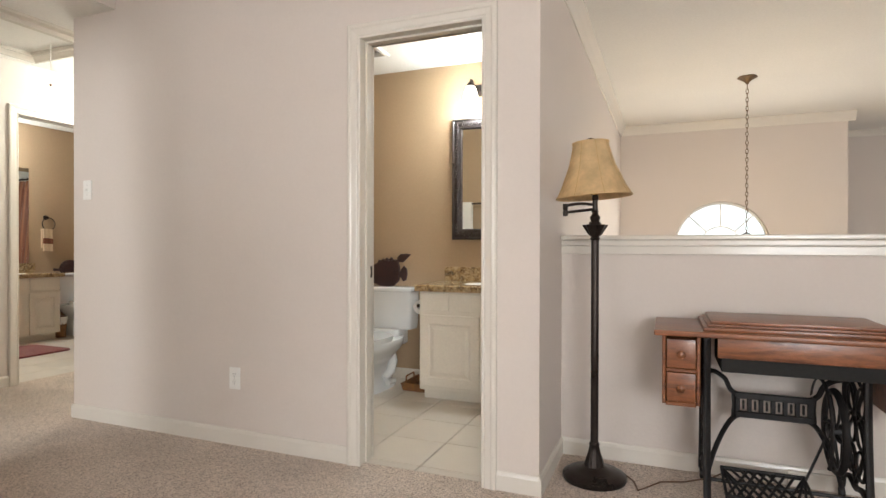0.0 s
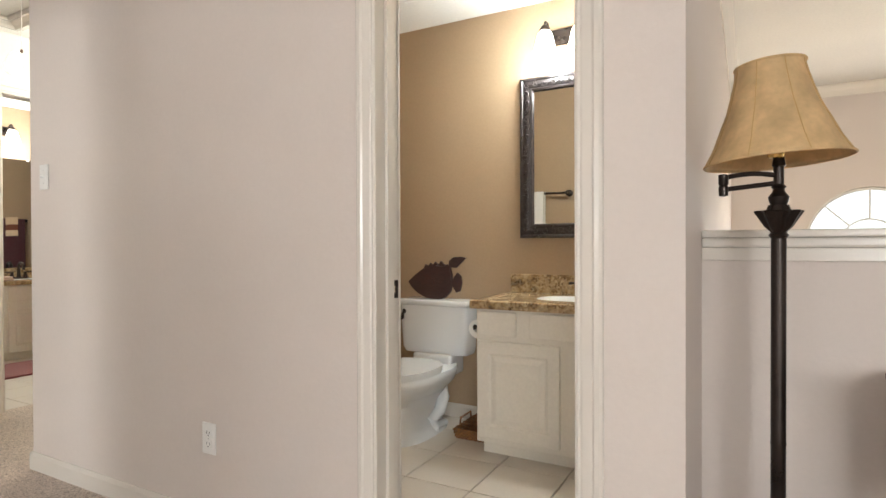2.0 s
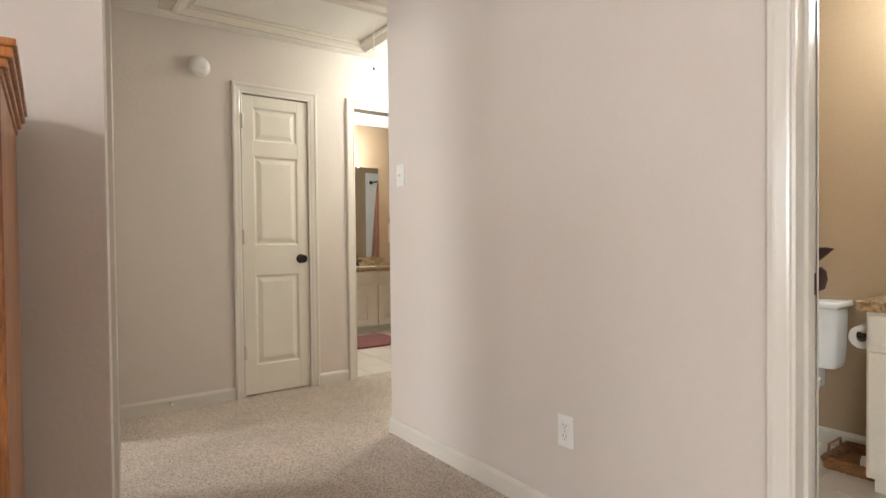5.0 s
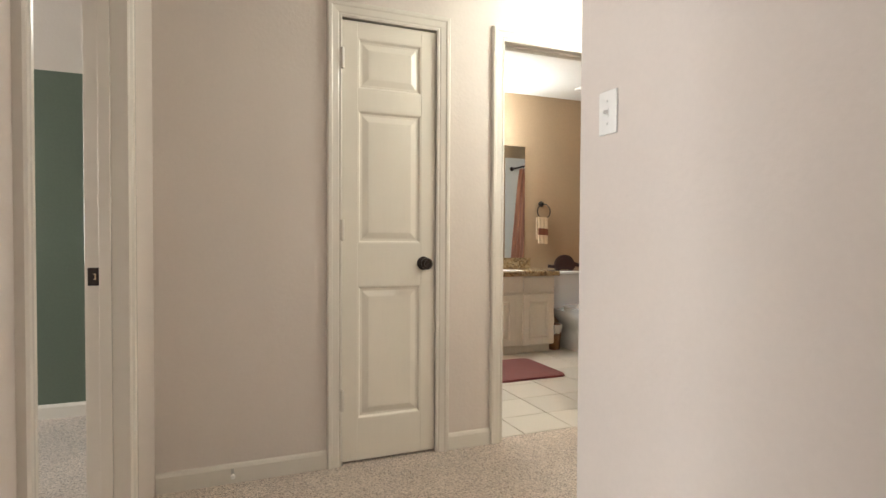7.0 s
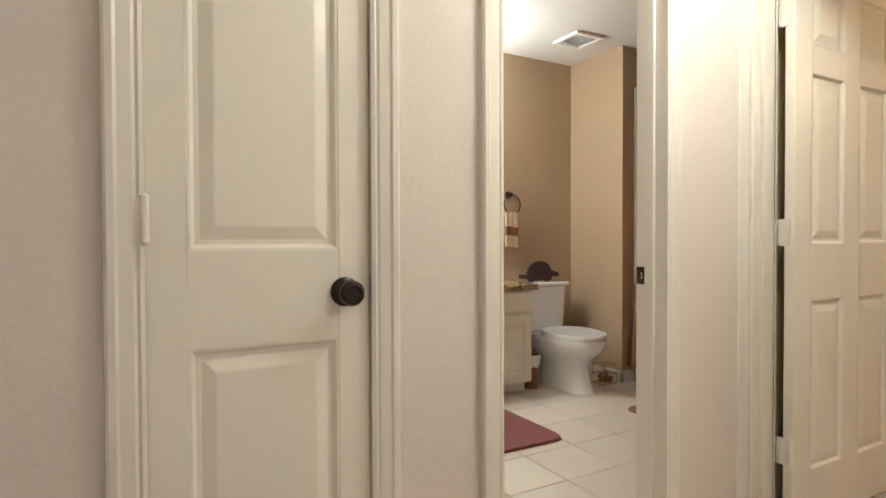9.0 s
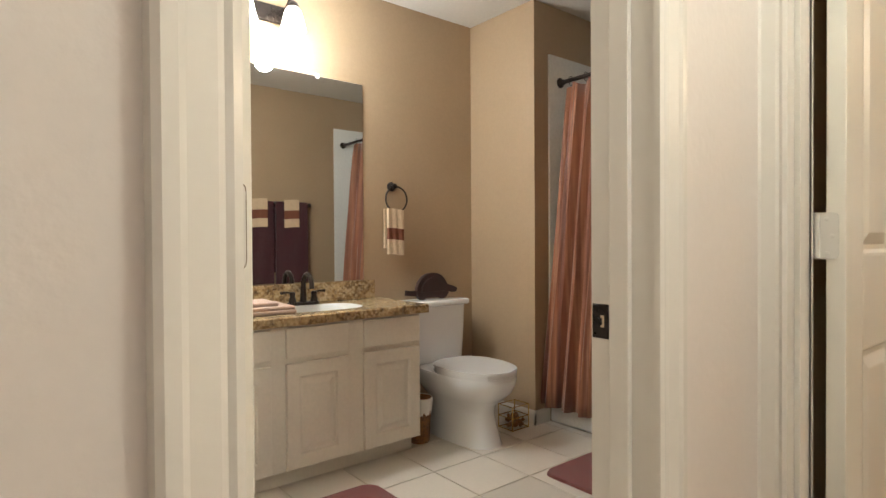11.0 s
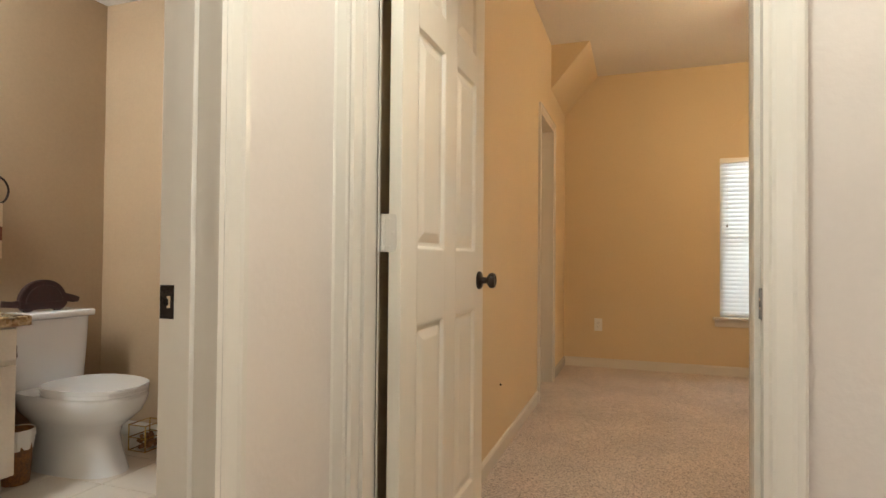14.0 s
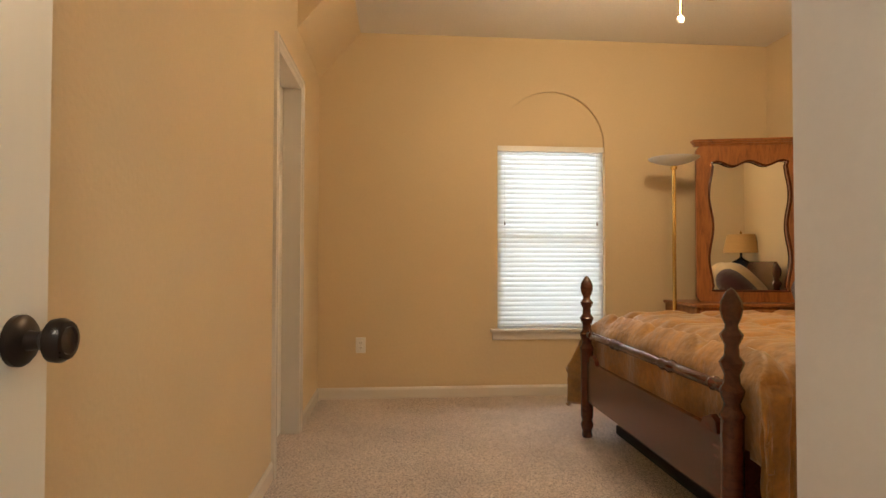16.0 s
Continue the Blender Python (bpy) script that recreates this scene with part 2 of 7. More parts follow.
M_MAROON = surf("maroon_towel", (0.060, 0.012, 0.016), 0.95, var=0.1, vscale=10, fine=0.3, fscale=200, bump=0.8, bscale=300, dist=0.006, sheen=0.3)
M_CREAM = surf("cream_towel", (0.66, 0.50, 0.33), 0.95, var=0.06, fine=0.15, fscale=200, bump=0.7, bscale=300, dist=0.005, sheen=0.2)
M_PINK = surf("taupe_pink_towel", (0.50, 0.36, 0.29), 0.95, var=0.06, fine=0.15, fscale=200, bump=0.7, bscale=300, dist=0.005)
M_BAND = surf("rust_towel_band", (0.20, 0.065, 0.035), 0.9, fine=0.2, fscale=200, bump=0.5, bscale=300)
M_CURTAIN = striped("rust_stripe_curtain", [(0.30, (0.11, 0.03, 0.017)), (0.43, (0.23, 0.075, 0.036)), (0.52, (0.36, 0.15, 0.075)), (0.60, (0.17, 0.05, 0.025)), (0.72, (0.46, 0.24, 0.14))], 26, 0, 0.1, 0.55)
M_VALANCE = surf("rust_valance", (0.22, 0.05, 0.03), 0.9, var=0.2, vscale=9, bump=0.4)
M_QUILT = surf("gold_brown_comforter", (0.34, 0.175, 0.045), 0.6, var=0.30, vscale=6, fine=0.22, fscale=38, bump=0.6, bscale=26, dist=0.012, sheen=0.35)
M_FISH = surf("dark_brown_carving", (0.045, 0.020, 0.018), 0.55, var=0.3, vscale=14, fine=0.2, bump=0.6, bscale=60, dist=0.006)
M_RATTAN = surf("woven_rattan", (0.22, 0.10, 0.035), 0.6, var=0.35, vscale=30, fine=0.3, fscale=120, bump=0.6, bscale=130, dist=0.006)
M_SLAT = surf("white_blind_slat", (0.82, 0.84, 0.84), 0.5, var=0.01, fine=0.0, bump=0)
M_BLUE = surf("dark_blue_ceramic", (0.018, 0.022, 0.035), 0.15, var=0.2, vscale=10, bump=0)
M_TANSHADE = surf("tan_lamp_shade", (0.55, 0.34, 0.13), 0.8, var=0.05, bump=0.2)
M_TUB = surf("white_tub_surround", (0.80, 0.79, 0.76), 0.15, var=0.01, bump=0)
M_CORD = surf("brown_cord", (0.16, 0.09, 0.05), 0.6, bump=0)
_slat_bsdf = M_SLAT.node_tree.nodes["Principled BSDF"]
_slat_bsdf.inputs["Transmission Weight"].default_value = 0.0
_tr = M_SLAT.node_tree.nodes.new("ShaderNodeBsdfTranslucent")
_tr.inputs[0].default_value = (0.85, 0.90, 0.92, 1)
_ad = M_SLAT.node_tree.nodes.new("ShaderNodeMixShader")
_ad.inputs[0].default_value = 0.35
M_SLAT.node_tree.links.new(_slat_bsdf.outputs[0], _ad.inputs[1])
M_SLAT.node_tree.links.new(_tr.outputs[0], _ad.inputs[2])
M_SLAT.node_tree.links.new(_ad.outputs[0], M_SLAT.node_tree.nodes["Material Output"].inputs[0])


def parchment(name):
    m = surf(name, (0.70, 0.50, 0.26), 0.65, var=0.20, vscale=14, fine=0.10, fscale=60, bump=0.3, bscale=45, dist=0.004)
    n, l, b = m.node_tree.nodes, m.node_tree.links, m.node_tree.nodes["Principled BSDF"]
    t, mx = n.new("ShaderNodeBsdfTranslucent"), n.new("ShaderNodeMixShader")
    t.inputs[0].default_value = (0.62, 0.42, 0.22, 1)
    mx.inputs[0].default_value = 0.3
    l.new(b.outputs[0], mx.inputs[1]), l.new(t.outputs[0], mx.inputs[2])
    l.new(mx.outputs[0], n["Material Output"].inputs[0])
    return m


M_PARCH = parchment("parchment_shade")


def glass_mat(name):
    m, n, l, b = nodes_of(name)
    b.inputs["Base Color"].default_value = (0.95, 0.98, 0.98, 1)
    b.inputs["Roughness"].default_value = 0.02
    b.inputs["Transmission Weight"].default_value = 1.0
    b.inputs["IOR"].default_value = 1.1
    return m


M_GLASS = glass_mat("clear_glass")


# ---------- mesh helpers ----------
def link_mesh(name, bm, mat, smooth=False):
    bmesh.ops.recalc_face_normals(bm, faces=bm.faces)
    me = bpy.data.meshes.new(name)
    bm.to_mesh(me)
    bm.free()
    me.materials.append(mat)
    if smooth:
        me.shade_smooth()
        me.set_sharp_from_angle(angle=radians(38))
    return new(name, me)


def part(name, bm, mat, parent=None, label="", smooth=True):
    ob = link_mesh(name, bm, mat, smooth)
    if parent is not None:
        ob.parent = parent
        ob.matrix_parent_inverse = parent.matrix_world.inverted()
    if label:
        tagged(ob, label)
    return ob


def thing(name, loc, label, category, group="", kind=""):
    ob = new(name)
    ob.empty_display_size = 0.05
    ob.matrix_world = Matrix.Translation(loc)
    return tagged(ob, label, category, group, kind)


def structure(name, bm, mat, label, category, smooth=False):
    return tagged(link_mesh(name, bm, mat, smooth), label, category, kind="structure")


def B():
    return bmesh.new()


def box(bm, x0, x1, y0, y1, z0, z1, bev=0.0, seg=2, m=None):
    vs = [bm.verts.new((x, y, z)) for x in (x0, x1) for y in (y0, y1) for z in (z0, z1)]
    fs = [bm.faces.new([vs[i] for i in q]) for q in ((0, 1, 3, 2), (4, 6, 7, 5), (0, 4, 5, 1), (2, 3, 7, 6), (0, 2, 6, 4), (1, 5, 7, 3))]
    if bev:
        es = list({e for f in fs for e in f.edges})
        got = bmesh.ops.bevel(bm, geom=es, offset=bev, segments=seg, profile=0.6, affect="EDGES")
        vs = list({v for f in got["faces"] for v in f.verts} | {v for v in vs if v.is_valid})
    if m is not None:
        bmesh.ops.transform(bm, matrix=m, verts=vs)
    return bm


def lathe(bm, prof, seg=24, m=None, wob=None):
    """Turn a profile of (radius, height) round the z axis."""
    rings = []
    for r, z in prof:
        ring = []
        for i in range(seg):
            a = 2 * math.pi * i / seg
            k = r if wob is None else r * wob(a, z)
            co = Vector((k * math.cos(a), k * math.sin(a), z))
            ring.append(bm.verts.new(m @ co if m is not None else co))
        rings.append(ring)
    for p, q in zip(rings, rings[1:]):
        for i in range(seg):
            j = (i + 1) % seg
            bm.faces.new((p[i], p[j], q[j], q[i]))
    if prof[0][0] > 1e-6:
        bm.faces.new(rings[0][::-1])
    if prof[-1][0] > 1e-6:
        bm.faces.new(rings[-1])
    return bm


def tube(bm, pts, r, seg=8, closed=False, flat=1.0):
    """A round bar along points; r may be a list."""
    pts = [Vector(p) for p in pts]
    n = len(pts)
    rings, up = [], None
    for i, p in enumerate(pts):
        a = pts[(i - 1) % n] if closed or i else p
        b = pts[(i + 1) % n] if closed or i < n - 1 else p
        d = (b - a).normalized()
        if up is None:
            up = d.orthogonal().normalized()
        up = (up - d * up.dot(d)).normalized()
        side = d.cross(up)
        k = r[i] if isinstance(r, (list, tuple)) else r
        rings.append([bm.verts.new(p + (up * math.cos(2 * math.pi * j / seg) + side * math.sin(2 * math.pi * j / seg) * flat) * k) for j in range(seg)])
    for i in range(n if closed else n - 1):
        p, q = rings[i], rings[(i + 1) % n]
        for j in range(seg):
            bm.faces.new((p[j], p[(j + 1) % seg], q[(j + 1) % seg], q[j]))
    if not closed:
        bm.faces.new(rings[0][::-1]), bm.faces.new(rings[-1])
    return bm


def prism(bm, pts, d, m):
    """A flat outline in the local xy plane, d thick along local z, laid by m."""
    lo = [bm.verts.new(m @ Vector((x, y, 0))) for x, y in pts]
    hi = [bm.verts.new(m @ Vector((x, y, d))) for x, y in pts]
    bm.faces.new(lo[::-1]), bm.faces.new(hi)
    for i in range(len(pts)):
        j = (i + 1) % len(pts)
        bm.faces.new((lo[i], lo[j], hi[j], hi[i]))
    return bm


def plane_frame(origin, u, n):
    """A wall's own axes: u along it, z up as local y, n out of it as local z."""
    u, n = Vector(u), Vector(n)
    m = Matrix((u, Vector((0, 0, 1)), n)).transposed().to_4x4()
    m.translation = Vector(origin)
    return m


def sweep_frame(bm, prof, u0, u1, top, m, bottom=0.0, closed=False):
    """A mitred moulding round an opening: prof gives (outward, proud)."""
    loops = []
    for o, d in prof:
        pts = [(u0 - o, bottom - (o if closed else 0)), (u0 - o, top + o), (u1 + o, top + o), (u1 + o, bottom - (o if closed else 0))]
        loops.append([bm.verts.new(m @ Vector((a, b, d))) for a, b in pts])
    n = 4 if closed else 3
    for p, q in zip(loops, loops[1:]):
        for i in range(n):
            j = (i + 1) % 4
            bm.faces.new((p[i], p[j], q[j], q[i]))
    if closed:
        for p, q in ((loops[0], loops[-1]),):
            pass
    return bm


CASING = [(-0.004, 0.0), (-0.004, 0.011), (0.004, 0.014), (0.010, 0.011), (0.016, 0.014), (0.040, 0.017), (0.046, 0.021), (0.058, 0.021), (0.064, 0.016), (0.066, 0.0)]


def casing(name, u0, u1, top, m):
    return structure(name, sweep_frame(B(), CASING, u0, u1, top, m), M_TRIM, "cream moulded casing round a doorway", "trim")


def gap(p, q, top=2.045):
    """The rough opening that a lining fills."""
    return (p - 0.0185, q + 0.0185, 0, top + 0.0185)


def wall(name, axis, c0, c1, a0, a1, z0, z1, mat, holes=(), label="beige painted wall", thick=None):
    """A wall across `axis` ('x': runs along y), from c0 to c1 thick, a0 to a1 long, with holes (a, b, low, high)."""
    bm = B()

    def put(p, q, lo, hi):
        if q - p > 1e-4 and hi - lo > 1e-4:
            if axis == "x":
                box(bm, c0, c1, p, q, lo, hi)
            else:
                box(bm, p, q, c0, c1, lo, hi)
    at = a0
    for p, q, lo, hi in sorted(holes):
        put(at, p, z0, z1)
        put(p, q, z0, lo)
        put(p, q, hi, z1)
        at = q
    put(at, a1, z0, z1)
    bmesh.ops.remove_doubles(bm, verts=bm.verts, dist=1e-5)
    return structure(name, bm, mat, label, "wall")


def jamb(name, axis, c0, c1, p, q, top, stop=None, mat=None):
    """The lining of a doorway, with the stop that the leaf closes against."""
    bm, t = B(), 0.018
    c0, c1 = c0 - 0.003, c1 + 0.003

    def put(a, b, lo, hi, d0=c0, d1=c1):
        if axis == "x":
            box(bm, d0, d1, a, b, lo, hi, 0.001, 1)
        else:
            box(bm, a, b, d0, d1, lo, hi, 0.001, 1)
    put(p - t, p, 0, top + t), put(q, q + t, 0, top + t), put(p, q, top, top + t)
    if stop is not None:
        put(p, p + 0.011, 0, top - 0.011, stop, stop + 0.035)
        put(q - 0.011, q, 0, top - 0.011, stop, stop + 0.035)
        put(p, q, top - 0.011, top, stop, stop + 0.035)
    return structure(name, bm, mat or M_TRIM, "cream painted door lining", "trim")


def baseboard(axis, c, a0, a1, out, mat=None, h=0.083):
    """A skirting run on the wall face at c, standing out to the side `out`."""
    bm = B()
    prof = [(0, 0), (0.012 * out, 0), (0.012 * out, h - 0.018), (0.008 * out, h - 0.006), (0.004 * out, h), (0, h)]
    if axis == "x":
        lo = [bm.verts.new((c + d, a0, z)) for d, z in prof]
        hi = [bm.verts.new((c + d, a1, z)) for d, z in prof]
    else:
        lo = [bm.verts.new((a0, c + d, z)) for d, z in prof]
        hi = [bm.verts.new((a1, c + d, z)) for d, z in prof]
    bm.faces.new(lo), bm.faces.new(hi[::-1])
    for i in range(len(prof)):
        j = (i + 1) % len(prof)
        bm.faces.new((lo[i], lo[j], hi[j], hi[i]))
    return structure("baseboard", bm, mat or M_TRIM, "cream painted baseboard along the wall", "baseboard")


def crown(axis, c, a0, a1, out, top=2.44, h=0.075):
    bm = B()
    prof = [(0, -h), (0.010, -h), (0.014, -h + 0.012), (0.030, -h * 0.55), (0.052, -0.022), (0.060, -0.012), (0.060, 0), (0, 0)]
    f = (lambda a, d, z: (c + d * out, a, top + z)) if axis == "x" else (lambda a, d, z: (a, c + d * out, top + z))
    lo, hi = [bm.verts.new(f(a0, *p)) for p in prof], [bm.verts.new(f(a1, *p)) for p in prof]
    bm.faces.new(lo), bm.faces.new(hi[::-1])
    for i in range(len(prof)):
        j = (i + 1) % len(prof)
        bm.faces.new((lo[i], lo[j], hi[j], hi[i]))
    return structure("trim", bm, M_TRIM, "cream crown moulding under the ceiling", "trim")


# ---------- plan ----------
YA, T = 2.295, 0.115          # loft wall with the half-bath door
XC = -3.172                   # its outer corner at the hall
XB = -4.345                   # hall wall with the closet and bath doors
YE = 3.700                    # end of the hall, bedroom doorway
YF = 7.955                    # bedroom window wall
XS = -0.295                   # side wall of the stairwell
YP = 2.830                    # low wall
XK = -6.580                   # bath mirror wall
YH = 3.960                    # half-bath mirror wall
H = 2.44
BH = 2.73                     # bedroom ceiling
HL = 2.78                     # loft ceiling, above the header at the hall
XH = -2.807                   # loft face of that header


def slab(name, x0, x1, y0, y1, z0, z1, mat, label, category):
    return structure(name, box(B(), x0, x1, y0, y1, z0, z1), mat, label, category)


# floors
slab("floor_loft", XS, 5.0, -3.0, YP + 0.06, -0.25, 0, M_CARPET, "beige speckled cut-pile carpet", "floor")
slab("floor_loft_west", -2.315, XS, -3.0, YA + 0.04, -0.25, 0, M_CARPET, "beige speckled cut-pile carpet", "floor")
slab("floor_hall", XB - 0.045, -2.315, 0.9, YE + 0.06, -0.25, 0, M_CARPET, "beige speckled cut-pile carpet", "floor")
slab("floor_bedroom", XB - 0.8, -0.80, YE + 0.06, YF + 0.1, -0.25, 0, M_CARPET, "beige speckled cut-pile carpet", "floor")
slab("floor_green_room", -5.6, -2.315, -3.0, 0.9, -0.25, 0, M_CARPET, "beige speckled cut-pile carpet", "floor")
slab("floor_half_bath", -2.4, XS - 0.06, YA + 0.04, YH + 0.1, -0.25, -0.012, M_GROUT, "tan grout bed under the half-bath tiles", "floor")
slab("floor_bath", XK - 0.1, XB - 0.045, 1.0, 5.9, -0.25, -0.012, M_GROUT, "tan grout bed under the bath tiles", "floor")
slab("floor_stair_hall", XS - 0.1, 5.0, YP, 8.3, -3.0, -2.75, M_TILE, "pale tiled floor at the foot of the stairwell", "floor")

# ceilings
structure("ceiling_loft", box(B(), XH, 5.0, -3.1, YA + 0.06, HL, HL + 0.15), M_CEIL, "white textured ceiling", "ceiling")
structure("ceiling_loft_nook", box(B(), XS - 0.1, 5.0, YA + 0.06, YP + 0.06, HL, HL + 0.15), M_CEIL, "white textured ceiling", "ceiling")
structure("ceiling_half_bath", box(B(), -2.5, XS - T / 2, YA + T / 2, YH + 0.12, H, H + 0.15), M_CEIL, "white textured ceiling", "ceiling")
slab("wall_stair_header", XS, 5.0, YP, YP + 0.06, H, HL, M_WALL, "beige painted header over the stairwell", "wall")
slab("wall_hall_header", XH - 0.10, XH, 0.88, YA, H + 0.001, HL, M_WALL, "beige painted header between loft and hall", "wall")
structure("ceiling_stairwell", box(B(), XS - T / 2, 5.0, YP + 0.06, 8.3, H, H + 0.15), M_CEIL, "white textured ceiling", "ceiling")
structure("ceiling_hall", box(B(), XK - 0.2, XH - 0.001, -3.1, YE + 0.06, H, H + 0.15), M_CEIL, "white textured ceiling", "ceiling")
structure("ceiling_bath", box(B(), XK - 0.2, XB - 0.06, YE + 0.06, 6.0, H, H + 0.15), M_CEIL, "white textured ceiling", "ceiling")
structure("ceiling_bedroom", box(B(), XB - 0.06, -0.7, YE + 0.06, YF + 0.2, BH, BH + 0.15), M_CEIL, "white textured ceiling", "ceiling")

# loft wall with the half-bath doorway: loft face and bath face
HBD = (-1.160, -0.545)
slab("ceiling_green_room", XH, -2.26, -3.1, 0.88, H, H + 0.15, M_CEIL, "white textured ceiling", "ceiling")
wall("wall_loft", "y", YA, YA + T / 2, XC, XS, 0, HL, M_WALL, [gap(*HBD)])
wall("wall_half_bath_south", "y", YA + T / 2, YA + T, XC + T / 2, XS - T / 2, 0, H, M_BROWN, [gap(*HBD)], "brown painted half-bath wall")
wall("wall_hall_east", "x", XC, XC + T / 2, YA + T / 2, YE, 0, H, M_WALL)
wall("wall_half_bath_west", "x", -2.40, -2.30, YA + T, YH, 0, H, M_BROWN, (), "brown painted half-bath wall")
wall("wall_half_bath_north", "y", YH, YH + T, -2.40, XS - T / 2, 0, H, M_BROWN, (), "brown painted half-bath wall")
wall("wall_stair_side", "x", XS - T / 2, XS, YA + T / 2, 6.80, -2.75, HL, M_WALL)
wall("wall_half_bath_east", "x", XS - T, XS - T / 2, YA + T, YH, 0, H, M_BROWN, (), "brown painted half-bath wall")
jamb("door_1_lining", "y", YA, YA + T, HBD[0] , HBD[1], 2.045, YA + 0.045)
F_LOFT = plane_frame((0, YA, 0), (1, 0, 0), (0, -1, 0))
casing("door_1_casing", HBD[0], HBD[1], 2.045, F_LOFT)
casing("door_1_casing_inside", -HBD[1], -HBD[0], 2.045, plane_frame((0, YA + T, 0), (-1, 0, 0), (0, 1, 0)))
baseboard("y", YA, XC, HBD[0] - 0.066, -1)
baseboard("y", YA, HBD[1] + 0.066, XS, -1)
baseboard("x", XC, YA - 0.012, YE, -1)
baseboard("x", XS, YA - 0.012, YP, 1)
baseboard("y", YH, -2.30, -1.375, -1)

# low wall over the stairwell
wall("wall_low", "y", YP, YP + T, XS, 3.6, -2.75, 1.02, M_WALL)
_cap = B()
box(_cap, XS, 3.6, YP - 0.035, YP + T + 0.035, 1.085, 1.108, 0.006)
box(_cap, XS, 3.6, YP - 0.022, YP + T + 0.022, 1.055, 1.085, 0.008)
box(_cap, XS, 3.6, YP - 0.014, YP + T + 0.014, 1.015, 1.055, 0.004)
structure("trim_low_wall_cap", _cap, M_TRIM, "cream moulded cap on the low wall", "trim")
baseboard("y", YP, XS, 3.6, -1)

# stairwell far wall with its arched window
YW, AX, AR, AZ = 6.80, 0.765, 0.475, 1.075
_bm = B()
box(_bm, XS - T, AX - AR, YW, YW + 0.15, -2.75, H)
box(_bm, AX + AR, 1.93, YW, YW + 0.15, -2.75, H)
box(_bm, AX - AR, AX + AR, YW, YW + 0.15, -2.75, -0.6)
_N = 24
for _i in range(_N):
    _a, _b = math.pi * (1 - _i / _N), math.pi * (1 - (_i + 1) / _N)
    _p, _q = (AX + AR * math.cos(_a), AZ + AR * math.sin(_a)), (AX + AR * math.cos(_b), AZ + AR * math.sin(_b))
    prism(_bm, [_p, _q, (_q[0], H), (_p[0], H)], 0.15, Matrix(((1, 0, 0, 0), (0, 0, -1, YW + 0.15), (0, 1, 0, 0), (0, 0, 0, 1))))
bmesh.ops.remove_doubles(_bm, verts=_bm.verts, dist=1e-5)
structure("wall_stair_far", _bm, M_WALL, "tan painted stairwell wall with an arched window", "wall")
wall("wall_stair_return", "x", 1.93 - 0.12, 1.93, YW + 0.15, 8.3, -2.75, H, M_WALL)
wall("wall_stair_recess", "y", 8.0, 8.12, 1.93, 5.0, -2.75, H, M_WALL)
# both openings in this wall are unseen, added for the fill lights
wall("wall_east", "x", 5.0, 5.12, -3.1, 8.3, -2.75, HL, M_WALL, [(-1.5, 0.3, 0.75, 2.25), (4.3, 6.1, -1.0, 1.4)])
wall("wall_low_end", "x", 3.6, 3.72, YP, YP + T, -2.75, H, M_WALL)
crown("x", XS, YP, YW, 1, H, 0.115)
crown("y", YW, XS, 1.99, -1, H, 0.10)
crown("y", 8.0, 1.93, 5.0, -1)
crown("x", 1.93, YW, 8.0, 1)
# the middle-listed opening, from 0.95 to 2.85, is added for the south fill
wall("wall_loft_south", "y", -3.12, -3.0, -5.7, 5.12, 0, HL, M_WALL, [(-2.25, -0.95, 0.75, 2.15), (0.95, 2.85, 0.75, 2.25), (-5.4, -4.2, 0.75, 2.15)])

# hall: armoire wall, green-room wall, closet and bath wall
wall("wall_loft_west", "x", -2.315, -2.20, -3.0, 0.90, 0, HL, M_WALL)
GA = math.atan2(1.085 - 0.90, XB + 2.20)


def green_wall(name, off0, off1, mat, label):
    """The hall's south wall, a shade out of square, with the green room's doorway."""
    bm = B()
    d = Vector((math.cos(GA), math.sin(GA), 0))
    n = Vector((d.y, -d.x, 0))
    if n.y < 0:
        n = -n
    start, run = Vector((-2.20, 0.90, 0)), math.hypot(XB + 2.20, 0.185)
    for a, b, lo, hi in ((0, 0.62, 0, HL), (0.62, 0.9315, 0, H), (0.9315, 1.7285, 2.0635, H), (1.7285, run, 0, H)):
        p, q = start + d * a, start + d * b
        pts = [p + n * off0, q + n * off0, q + n * off1, p + n * off1]
        prism(bm, [(v.x, v.y) for v in pts], hi - lo, Matrix.Translation((0, 0, lo)))
    return structure(name, bm, mat, label, "wall"), start, d, n


green_wall("wall_hall_south", -T / 2, 0, M_WALL, "beige painted hall wall")
_, _gs, _gd, _gn = green_wall("wall_green_room_north", -T, -T / 2, M_GREEN, "dark green painted wall")
_gm = plane_frame(_gs, _gd, _gn)
casing("door_4_casing", 0.95, 1.71, 2.045, _gm)
_jb = B()
for _a, _b, _lo, _hi in ((0.932, 0.95, 0, 2.06), (1.71, 1.728, 0, 2.06), (0.95, 1.71, 2.045, 2.063)):
    box(_jb, _a, _b, _lo, _hi, -T - 0.003, 0.003, 0.001, 1, _gm)
for _a, _b, _lo, _hi in ((0.95, 0.961, 0, 2.034), (1.699, 1.71, 0, 2.034), (0.95, 1.71, 2.034, 2.045)):
    box(_jb, _a, _b, _lo, _hi, -0.075, -0.040, 0.001, 1, _gm)
structure("door_4_lining", _jb, M_TRIM, "cream painted door lining with its stop", "trim")
wall("wall_green_room_west", "x", -5.7, -5.6, -3.0, 1.0, 0, 1.98, M_GREEN, (), "dark green painted wall")
wall("wall_green_room_upper", "x", -5.7, -5.6, -3.0, 1.0, 1.98, H, M_WALL)
